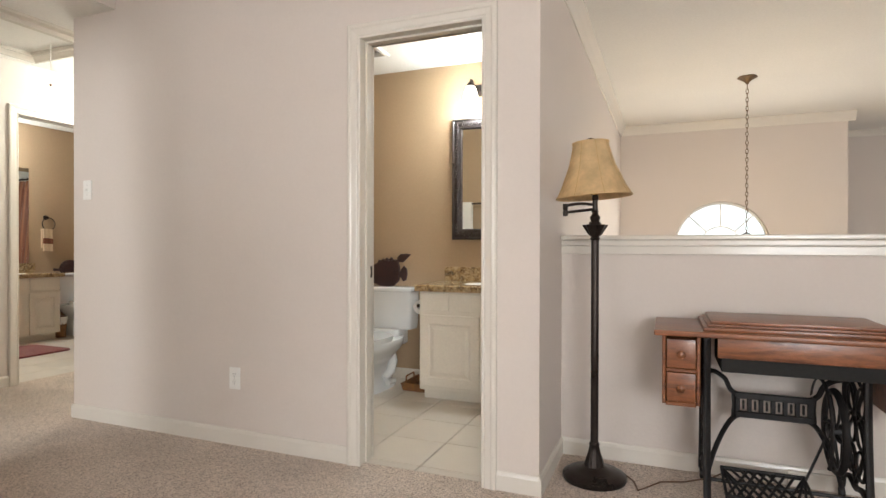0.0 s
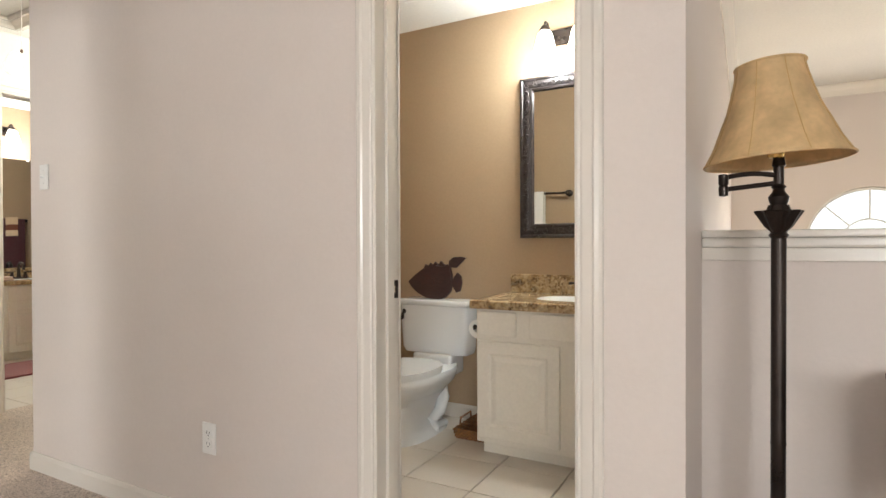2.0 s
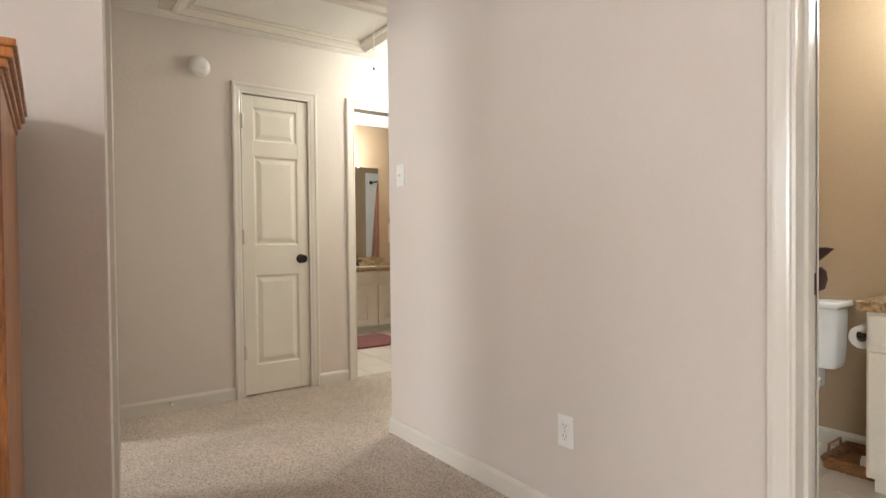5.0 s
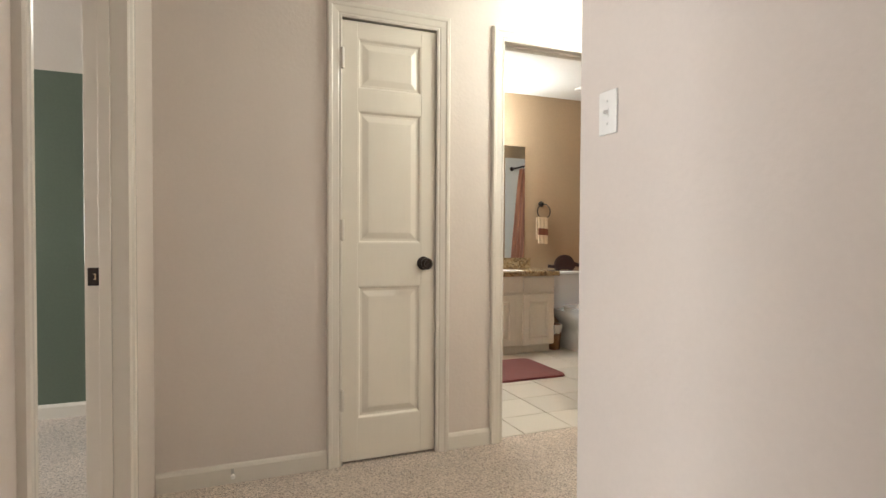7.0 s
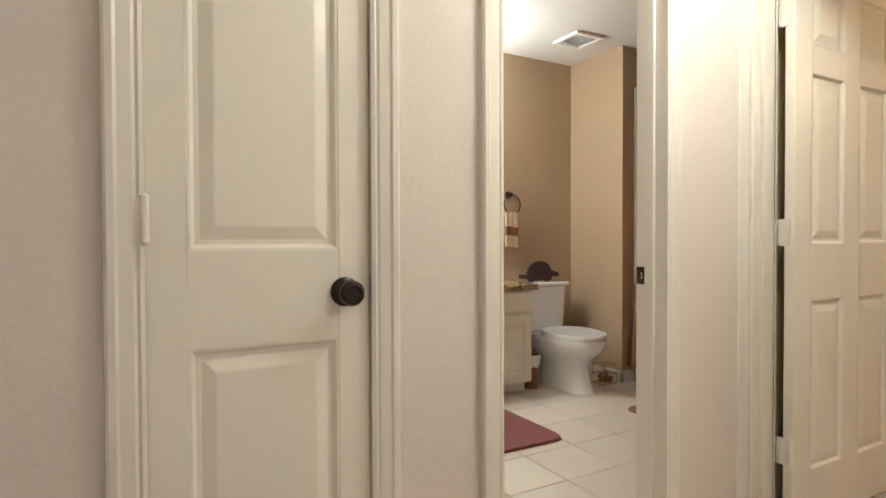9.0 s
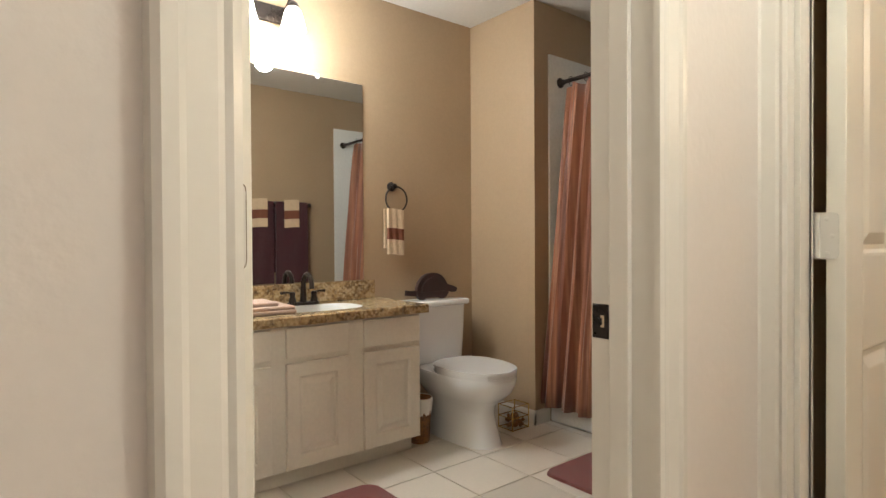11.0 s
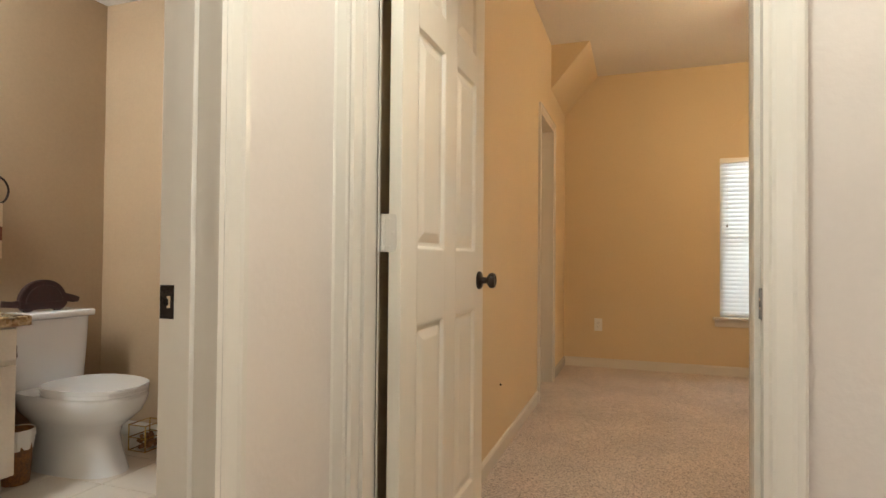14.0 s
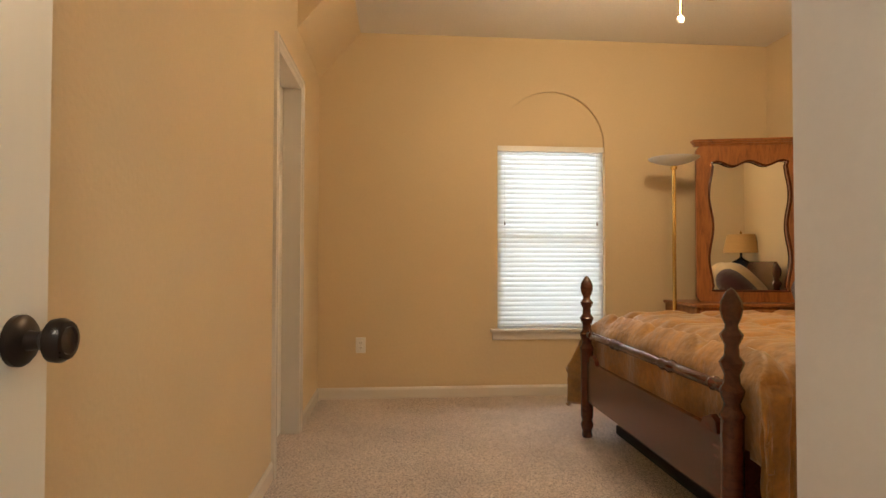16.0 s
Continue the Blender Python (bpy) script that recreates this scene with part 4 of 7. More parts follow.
# ---------- bathrooms ----------
def toilet(label, m, tz, tank_w=0.43, plain=True, kz=1.0):
    """Back at local x 0, bowl towards +x."""
    t = new("toilet")
    t.matrix_world = m
    tagged(t, label, "toilet")

    def add(name, bm, mat, lab=""):
        bmesh.ops.transform(bm, matrix=m, verts=bm.verts)
        return part(name, bm, mat, t, lab)
    bm = B()
    z0, z1 = tz
    rings = []
    for z, dx, w in ((z0, 0.155, tank_w - 0.05), (z0 + 0.03, 0.172, tank_w - 0.03), ((z0 + z1) / 2, 0.180, tank_w - 0.016), (z1 - 0.035, 0.186, tank_w - 0.01)):
        ring = []
        for k in range(40):
            a = 2 * math.pi * k / 40
            c, s = math.cos(a), math.sin(a)
            e = 0.28
            ring.append(bm.verts.new((0.012 + dx / 2 + dx / 2 * math.copysign(abs(c) ** e, c), w / 2 * math.copysign(abs(s) ** e, s), z)))
        rings.append(ring)
    for p, q in zip(rings, rings[1:]):
        for k in range(40):
            bm.faces.new((p[k], p[(k + 1) % 40], q[(k + 1) % 40], q[k]))
    bm.faces.new(rings[0][::-1]), bm.faces.new(rings[-1])
    add("tank", bm, M_PORC)
    add("tank_lid", box(B(), 0.006, 0.212, -tank_w / 2 - 0.006, tank_w / 2 + 0.006, z1 - 0.034, z1, 0.012, 3), M_PORC)
    bm = B()
    lz = z1 - (0.150 if plain else 0.075)
    lathe(bm, [(0.014, 0), (0.014, 0.008), (0.008, 0.012), (0, 0.012)], 14, Matrix.Translation((0.185, -tank_w / 2 + 0.045, lz)) @ Matrix.Rotation(math.pi / 2, 4, "Y"))
    tube(bm, [(0.200, -tank_w / 2 + 0.045, lz), (0.204, -tank_w / 2 + 0.040, lz - 0.02), (0.206, -tank_w / 2 + 0.036, lz - 0.04), (0.206, -tank_w / 2 + 0.034, lz - 0.05)], [0.006, 0.009, 0.014, 0.006], 10)
    add("flush_lever", bm, M_BRONZE, "dark flush lever")
    # bowl and pedestal: rings from the floor to the rim
    bm = B()
    rings = []
    shape = ((0.0, 0.13, 0.66, 0.255), (0.03, 0.135, 0.65, 0.245), (0.10, 0.15, 0.625, 0.225), (0.17, 0.16, 0.610, 0.215), (0.21, 0.16, 0.620, 0.235), (0.25, 0.14, 0.670, 0.295), (0.29, 0.10, 0.715, 0.345))
    if not plain:
        shape = ((0.0, 0.12, 0.62, 0.235), (0.02, 0.125, 0.615, 0.23), (0.05, 0.15, 0.590, 0.190), (0.13, 0.18, 0.570, 0.160), (0.20, 0.18, 0.575, 0.185), (0.255, 0.15, 0.640, 0.27), (0.30, 0.10, 0.705, 0.345))
    for z, x0, x1, w in (*shape, (0.335, 0.075, 0.738, 0.368), (0.365, 0.07, 0.746, 0.375), (0.378, 0.075, 0.740, 0.365)):
        z *= kz
        ring = []
        for k in range(36):
            a = 2 * math.pi * k / 36
            c, s = math.cos(a), math.sin(a)
            e = 0.85 if c > 0 else 0.55
            ring.append(bm.verts.new(((x0 + x1) / 2 + (x1 - x0) / 2 * math.copysign(abs(c) ** e, c), w / 2 * math.copysign(abs(s) ** 0.85, s), z)))
        rings.append(ring)
    for p, q in zip(rings, rings[1:]):
        for k in range(36):
            bm.faces.new((p[k], p[(k + 1) % 36], q[(k + 1) % 36], q[k]))
    bm.faces.new(rings[0][::-1]), bm.faces.new(rings[-1])
    add("bowl", bm, M_PORC)
    bm = B()
    box(bm, 0.02, 0.20, -0.13, 0.13, 0.29, z0 + 0.004, 0.02, 3)
    add("tank_shelf", bm, M_PORC)
    for s in () if plain else (-1, 1):
        bm = B()
        tube(bm, [(0.20, s * 0.075, 0.25), (0.24, s * 0.105, 0.19), (0.30, s * 0.112, 0.12), (0.36, s * 0.10, 0.09), (0.33, s * 0.10, 0.05), (0.22, s * 0.105, 0.035)], [0.03, 0.036, 0.034, 0.03, 0.03, 0.02], 10)
        add("trap_bulge", bm, M_PORC)
        add("bolt_cap", lathe(B(), [(0.016, 0.018), (0.016, 0.03), (0.010, 0.040), (0, 0.042)], 14, pose(0.33, s * 0.112, 0)), M_PORC)

    def oval(z, h, grow):
        b2 = B()
        pts = []
        for k in range(44):
            a = 2 * math.pi * k / 44
            c, s = math.cos(a), math.sin(a)
            x = 0.49 + (0.255 + grow) * c if c > 0 else 0.49 + (0.215 + grow) * math.copysign(abs(c) ** 0.6, c)
            pts.append((x, (0.183 + grow) * math.copysign(abs(s) ** 0.9, s)))
        prism(b2, pts, h, Matrix.Translation((0, 0, z)))
        es = [e for e in b2.edges if abs(e.verts[0].co.z - e.verts[1].co.z) < 1e-6]
        bmesh.ops.bevel(b2, geom=es, offset=0.006, segments=2, affect="EDGES")
        return b2
    add("seat", oval(0.379 * kz, 0.018, 0.0), M_PORC)
    add("lid", oval(0.379 * kz + 0.019, 0.018, 0.002), M_PORC)
    return t


toilet("white porcelain toilet with a closed lid beside the vanity", pose(XK + 0.004, 4.495, 0), (0.345, 0.722), 0.43, True, 0.965)
toilet("white porcelain toilet with a closed lid in the half bath", pose(-1.812, YH - 0.004, 0, 0, 0, -90), (0.415, 0.738), 0.47, False, 0.97)


def raised(bm, u0, u1, z0, z1, m, d=0.018):
    """A cabinet door: a flat frame round a fielded panel."""
    w = min(0.058, (u1 - u0) * 0.19)
    rings = []
    for ins, dep in ((0, 0.0), (0, d - 0.003), (0.003, d), (w, d), (w + 0.004, d - 0.002), (w + 0.010, d - 0.0095), (w + 0.018, d - 0.0095), (w + 0.040, d - 0.0015), (w + 0.043, d - 0.001)):
        rings.append([bm.verts.new(m @ Vector((x, y, dep))) for x, y in ((u0 + ins, z0 + ins), (u1 - ins, z0 + ins), (u1 - ins, z1 - ins), (u0 + ins, z1 - ins))])
    for p, q in zip(rings, rings[1:]):
        for i in range(4):
            bm.faces.new((p[i], p[(i + 1) % 4], q[(i + 1) % 4], q[i]))
    bm.faces.new(rings[-1])
    bm.faces.new(rings[0][::-1])
    return bm


def vanity(label, m, w, depth, body_z, doors, drawers, top_z, over, sink_u, splash_h, splash_over=0.0):
    """Local axes: u along the front, z up, n out of the front; the wall is at n = -depth."""
    v = thing("vanity_cabinet", m.translation, label, "vanity")
    bm = B()
    box(bm, 0, w, body_z[0], body_z[1], -depth, 0, 0.002, 1, m)
    part("body", bm, M_CAB, v, smooth=False)
    bm = B()
    box(bm, 0.012, w - 0.012, 0.0, body_z[0] - 0.0005, -depth, -0.06, 0, 1, m)
    part("toe_kick", bm, M_CAB, v, smooth=False)
    for u0, u1, z0, z1 in doors:
        part("cabinet_door", raised(B(), u0, u1, z0, z1, m @ Matrix.Translation((0, 0, 0.0005))), M_CAB, v, smooth=False)
    for u0, u1, z0, z1 in drawers:
        bm = B()
        box(bm, u0, u1, z0, z1, 0.0005, 0.018, 0.004, 2, m)
        part("drawer_front", bm, M_CAB, v, smooth=False)
    # worktop with an undermounted oval basin
    top = thing("countertop", m @ Vector((w / 2, top_z, -depth / 2)), "polished brown and gold granite countertop with a backsplash", "countertop")
    t = top_z - body_z[1]
    bm = B()
    su, sn, ru, rn = sink_u, -depth * 0.48, 0.225, min(0.150, depth * 0.34)
    u0, u1, n0, n1 = -over, w + over, -depth, 0.028
    N = 40
    outer, inner = [], []
    for k in range(N):
        a = 2 * math.pi * k / N
        c, s = math.cos(a), math.sin(a)
        inner.append((su + ru * math.copysign(abs(c) ** 0.7, c), sn + rn * math.copysign(abs(s) ** 0.7, s)))
        f = min((u1 - su) / c if c > 1e-6 else ((u0 - su) / c if c < -1e-6 else 1e9), (n1 - sn) / s if s > 1e-6 else ((n0 - sn) / s if s < -1e-6 else 1e9))
        outer.append((su + f * c, sn + f * s))
    corner = [(u1, n1), (u0, n1), (u0, n0), (u1, n0)]
    for cu, cn in corner:
        k = min(range(N), key=lambda i: (outer[i][0] - cu) ** 2 + (outer[i][1] - cn) ** 2)
        outer[k] = (cu, cn)

    def ring(pts, z):
        return [bm.verts.new(m @ Vector((u, z, n))) for u, n in pts]
    shrink = [(u0 + 0.005 if u < u0 + 0.001 else u1 - 0.005 if u > u1 - 0.001 else u, n1 - 0.005 if n > n1 - 0.001 else n) for u, n in outer]
    loops = [ring(inner, top_z - t), ring(inner, top_z), ring(shrink, top_z), ring(outer, top_z - 0.006), ring(outer, top_z - t)]
    for p, q in zip(loops, loops[1:] + loops[:1]):
        for i in range(N):
            j = (i + 1) % N
            bm.faces.new((p[i], p[j], q[j], q[i]))
    part("slab", bm, M_GRANITE, top, smooth=False)
    bm = B()
    box(bm, -splash_over, w + splash_over, top_z + 0.0005, top_z + splash_h, -depth + 0.0005, -depth + 0.02, 0.003, 2, m)
    part("backsplash", bm, M_GRANITE, top, smooth=False)
    sink = thing("sink_basin", m @ Vector((su, top_z - t, sn)), "white oval undermount sink basin", "sink")
    bm = B()
    prev = None
    for k, z in ((0.990, t - 0.004), (0.980, t - 0.001), (0.968, t - 0.004), (0.962, -0.012), (0.93, -0.06), (0.80, -0.105), (0.5, -0.128), (0.10, -0.135)):
        r = [bm.verts.new(m @ Vector((su + (u - su) * k, top_z - t - 0.0008 + z, sn + (n - sn) * k))) for u, n in inner]
        if prev:
            for i in range(N):
                bm.faces.new((prev[i], prev[(i + 1) % N], r[(i + 1) % N], r[i]))
        prev = r
    part("bowl", bm, M_PORC, sink)
    bm = B()
    lathe(bm, [(0.024, 0.0), (0.024, 0.004), (0.012, 0.006), (0, 0.003)], 18, m @ Matrix.Translation((su, top_z - t - 0.137, sn)) @ Matrix.Rotation(-math.pi / 2, 4, "X"))
    part("drain", bm, M_BRONZE, sink, "dark bronze drain")
    # widespread-look centre-set tap
    f = thing("faucet", m @ Vector((su, top_z, -depth + 0.075)), "dark bronze gooseneck faucet with two lever handles", "faucet")
    mt = m @ Matrix.Translation((su, top_z + 0.0005, -depth + 0.075)) @ Matrix.Rotation(-math.pi / 2, 4, "X")
    bm = B()
    pts = [(0.085 * math.copysign(abs(math.cos(a)) ** 0.5, math.cos(a)), 0.028 * math.sin(a)) for a in (2 * math.pi * k / 28 for k in range(28))]
    prism(bm, pts, 0.014, mt)
    part("deck_plate", bm, M_BRONZE, f)
    bm = B()
    arc = [(0, 0, 0.012), (0, 0, 0.09)] + [(0, -0.048 + 0.048 * math.cos(a), 0.105 + 0.05 * math.sin(a)) for a in (0.2, 0.6, 1.0, 1.4, 1.8, 2.2, 2.6, 3.0)] + [(0, -0.098, 0.085)]
    tube(bm, [mt @ Vector(p) for p in arc], [0.017, 0.013] + [0.0115] * 8 + [0.013], 12)
    part("spout", bm, M_BRONZE, f)
    for s in (-1, 1):
        bm = B()
        lathe(bm, [(0.020, 0.012), (0.018, 0.025), (0.012, 0.045), (0.015, 0.055), (0.013, 0.066), (0, 0.068)], 18, mt @ Matrix.Translation((s * 0.058, 0, 0)))
        hd = part("handle", bm, M_BRONZE, f)
        bm = B()
        tube(bm, [mt @ Vector(p) for p in ((s * 0.055, 0, 0.060), (s * 0.085, 0.0, 0.066), (s * 0.118, 0.0, 0.064))], [0.006, 0.005, 0.008], 10)
        part("lever", bm, M_BRONZE, hd)
    return v, top


VB0 = 2.640
m_vb = plane_frame((-6.140, VB0, 0), (0, 1, 0), (1, 0, 0))
_cols = [(2.70, 3.02), (3.085, 3.400), (3.467, 3.765), (3.846, 4.165)]
vanity("antique white four-door bath vanity cabinet", m_vb, 4.176 - VB0, 0.44, (0.078, 0.702), [(a - VB0, b - VB0, 0.085, 0.540) for a, b in _cols], [(a - VB0, b - VB0, 0.563, 0.692) for a, b in _cols], 0.744, 0.040, 3.72 - VB0, 0.102, 0.0)
m_vh = plane_frame((-1.370, 3.455, 0), (1, 0, 0), (0, -1, 0))
vanity("antique white two-door half-bath vanity cabinet", m_vh, 0.944, YH - 3.455, (0.072, 0.745), [(0.011, 0.433, 0.100, 0.585), (0.505, 0.928, 0.100, 0.585)], [(0.011, 0.216, 0.612, 0.732), (0.285, 0.660, 0.612, 0.732), (0.728, 0.933, 0.612, 0.732)], 0.789, 0.027, 0.470, 0.105, 0.01)



def vanity_light(label, m, n, pitch):
    """A bar of lit bell shades; local u along the wall, n out of it."""
    v = thing("vanity_light", m.translation, label, "wall light")
    bm = B()
    L = (n - 1) * pitch / 2 + 0.075
    box(bm, -L, L, -0.045, 0.045, 0, 0.022, 0.012, 3, m)
    part("back_plate", bm, M_BRONZE, v)
    for i in range(n):
        u = (i - (n - 1) / 2) * pitch
        bm = B()
        tube(bm, [m @ Vector(p) for p in ((u, 0.0, 0.02), (u, 0.02, 0.06), (u, 0.055, 0.105), (u, 0.050, 0.135), (u, 0.02, 0.140))], 0.008, 8)
        arm = part("arm", bm, M_BRONZE, v)
        k = m @ Matrix.Translation((u, 0.02, 0.140)) @ Matrix.Rotation(math.pi / 2, 4, "X")
        part("socket_cup", lathe(B(), [(0.010, -0.012), (0.022, -0.004), (0.030, 0.016), (0.028, 0.026)], 20, k), M_BRONZE, v)
        sh = part("glass_shade", lathe(B(), [(0.028, 0.022), (0.040, 0.042), (0.047, 0.072), (0.054, 0.105), (0.062, 0.128)], 24, k), M_GLOW, v, "lit frosted bell shade")
        sh.visible_shadow = False
    return v


vanity_light("dark bronze bath light bar with four lit bell shades", plane_frame((XK, 3.29, 2.195), (0, 1, 0), (1, 0, 0)), 4, 0.24)
vanity_light("dark bronze half-bath light bar with three lit bell shades", plane_frame((-0.94, YH, 2.220), (1, 0, 0), (0, -1, 0)), 3, 0.19)

# bath mirror: a plain sheet on clips
bmir = thing("bath_mirror", (XK, 3.39, 0.85), "large frameless mirror on the brown bath wall", "mirror")
bm = B()
box(bm, XK + 0.0005, XK + 0.006, 2.66, 4.113, 0.848, 1.932, 0.001, 1)
part("glass", bm, M_MIRROR, bmir, smooth=False)
for y in (2.9, 3.84):
    bm = B()
    box(bm, XK + 0.0004, XK + 0.011, y - 0.011, y + 0.011, 1.918, 1.942, 0.003, 2)
    part("clip", bm, M_WHITE, bmir, "small white mirror clip")

# half-bath mirror in a carved frame
hm = thing("framed_mirror", (-0.945, YH, 1.55), "mirror in a dark carved scrollwork frame", "mirror")
F_HB = plane_frame((0, YH, 0), (1, 0, 0), (0, -1, 0))
MX0, MX1, MZ0, MZ1 = -1.316, -0.576, 1.102, 2.014
bm = B()
rings = []
for ins, d in ((0, 0.0), (0, 0.030), (0.006, 0.036), (0.014, 0.036), (0.020, 0.030), (0.040, 0.032), (0.060, 0.026), (0.064, 0.030), (0.074, 0.028), (0.082, 0.012), (0.082, 0.0)):
    rings.append([bm.verts.new(F_HB @ Vector((x, y, d))) for x, y in ((MX0 + ins, MZ0 + ins), (MX1 - ins, MZ0 + ins), (MX1 - ins, MZ1 - ins), (MX0 + ins, MZ1 - ins))])
for p, q in zip(rings, rings[1:]):
    for i in range(4):
        bm.faces.new((p[i], p[(i + 1) % 4], q[(i + 1) % 4], q[i]))
part("frame", bm, M_FRAME, hm, "dark carved wooden frame", smooth=False)
bm = B()
box(bm, MX0 + 0.076, MX1 - 0.076, MZ0 + 0.076, MZ1 - 0.076, 0.010, 0.014, 0, 1, F_HB)
part("glass", bm, M_MIRROR, hm, smooth=False)
# scrolls of the carving, one mesh of curls
bm = B()


def curl(u, z, s, turn, flip):
    pts = []
    for k in range(11):
        a = k * 0.62
        r = s * (1 - k / 13)
        x, y = r * math.cos(a) * flip, r * math.sin(a)
        pts.append(F_HB @ Vector((u + x * math.cos(turn) - y * math.sin(turn), z + x * math.sin(turn) + y * math.cos(turn), 0.033)))
    tube(bm, pts, [0.0045 - 0.0002 * k for k in range(11)], 5)


n_side, n_top = 18, 14
for i in range(n_side):
    z = MZ0 + 0.045 + (MZ1 - MZ0 - 0.09) * i / (n_side - 1)
    for u in (MX0 + 0.041, MX1 - 0.041):
        curl(u, z, 0.019, (i % 4) * 1.57, 1 if i % 2 else -1)
for i in range(1, n_top - 1):
    u = MX0 + 0.045 + (MX1 - MX0 - 0.09) * i / (n_top - 1)
    for z in (MZ0 + 0.041, MZ1 - 0.041):
        curl(u, z, 0.019, (i % 4) * 1.57, 1 if i % 2 else -1)
tagged(part("scrollwork", bm, M_FRAME, hm), "carved scrolls along the frame", kind="stuff")


def vent(x, y, s, label):
    v = thing("ceiling_vent", (x, y, H), label, "vent")
    bm = B()
    for a, b, c, d in ((-s, s, -s, -s + 0.03), (-s, s, s - 0.03, s), (-s, -s + 0.03, -s + 0.03, s - 0.03), (s - 0.03, s, -s + 0.03, s - 0.03)):
        box(bm, x + a, x + b, y + c, y + d, H - 0.022, H - 0.001, 0.004, 1)
    part("frame", bm, M_WHITE, v, smooth=False)
    bm = B()
    box(bm, x - s + 0.03, x + s - 0.03, y - s + 0.03, y + s - 0.03, H - 0.003, H - 0.001)
    part("backing", bm, M_BLACK, v, smooth=False)
    k = 8
    for i in range(k):
        yy = y - s + 0.035 + (2 * s - 0.07) * (i + 0.5) / k
        bm = B()
        box(bm, -s + 0.03, s - 0.03, -0.009, 0.009, -0.0015, 0.0015, 0, 1, pose(x, yy, H - 0.014, 28, 0, 0))
        part("slat", bm, M_WHITE, v, smooth=False)
    return v


vent(-6.09, 4.55, 0.125, "white square exhaust vent in the bath ceiling")
vent(-1.755, 3.46, 0.10, "white square exhaust vent in the half-bath ceiling")


# towel ring with a hanging cloth, towel bars
def cloth(bm, u0, u1, z0, z1, n, m, amp=0.004, waves=5, thick=0.009, cols=22, rows=8, taper=0.0):
    """A softly waved hanging sheet with some thickness."""
    def at(i, j, side):
        u = u0 + (u1 - u0) * i / cols
        z = z0 + (z1 - z0) * j / rows
        k = 1 - taper * (j / rows) ** 2
        u = (u0 + u1) / 2 + (u - (u0 + u1) / 2) * k
        w = amp * math.sin(waves * 2 * math.pi * i / cols + 0.6 * j) * (1 - 0.5 * j / rows)
        return m @ Vector((u, z + 0.004 * math.sin(3.1 * i / cols + 1), n + w + side * thick / 2))
    grid = [[[bm.verts.new(at(i, j, s)) for j in range(rows + 1)] for i in range(cols + 1)] for s in (-1, 1)]
    for s in (0, 1):
        for i in range(cols):
            for j in range(rows):
                bm.faces.new((grid[s][i][j], grid[s][i + 1][j], grid[s][i + 1][j + 1], grid[s][i][j + 1]))
    rim = [(i, 0) for i in range(cols)] + [(cols, j) for j in range(rows)] + [(i, rows) for i in range(cols, 0, -1)] + [(0, j) for j in range(rows, 0, -1)]
    for a, b in zip(rim, rim[1:] + rim[:1]):
        bm.faces.new((grid[0][a[0]][a[1]], grid[0][b[0]][b[1]], grid[1][b[0]][b[1]], grid[1][a[0]][a[1]]))
    return bm


m_k = plane_frame((XK, 0, 0), (0, 1, 0), (1, 0, 0))
tr = thing("towel_ring", (XK, 4.30, 1.37), "dark bronze towel ring on the brown bath wall", "towel ring")
part("mount", lathe(B(), [(0.027, 0), (0.027, 0.006), (0.018, 0.012), (0.011, 0.020), (0.011, 0.038), (0.015, 0.044), (0, 0.046)], 20, m_k @ Matrix.Translation((4.300, 1.378, 0))), M_BRONZE, tr)
part("ring", tube(B(), [m_k @ Vector((4.312 + 0.073 * math.cos(a), 1.303 + 0.073 * math.sin(a), 0.040)) for a in (2 * math.pi * k / 36 for k in range(36))], 0.005, 8, True), M_BRONZE, tr)
ht = thing("hand_towel", (XK + 0.04, 4.30, 1.24), "cream hand towel with a rust band hung on the ring", "towel")
for name, a, b, mt in (("upper_cloth", 1.135, 1.245, M_CREAM), ("band", 1.070, 1.1345, M_BAND), ("lower_cloth", 0.985, 1.0695, M_CREAM)):
    part(name, cloth(B(), 4.243, 4.350, a, b, 0.052, m_k, 0.004, 2.5, 0.016, 14, 3), mt, ht, "rust brown woven band" if mt is M_BAND else "")
part("back_fold", cloth(B(), 4.232, 4.335, 1.02, 1.243, 0.030, m_k, 0.003, 2, 0.012, 14, 5), M_CREAM, ht)


def towel_bar(name, label, m, u0, u1, z, out=0.07):
    t = thing(name, m @ Vector((u0, z, 0)), label, "towel bar")
    part("bar", tube(B(), [m @ Vector((u0, z, out)), m @ Vector((u1, z, out))], 0.009, 12), M_BRONZE, t)
    for u in (u0, u1):
        part("post", lathe(B(), [(0.028, 0.0), (0.028, 0.007), (0.016, 0.014), (0.012, 0.03), (0.014, out - 0.004), (0.020, out + 0.006), (0.012, out + 0.02), (0, out + 0.022)], 18, m @ Matrix.Translation((u, z, 0))), M_BRONZE, t)
    return t


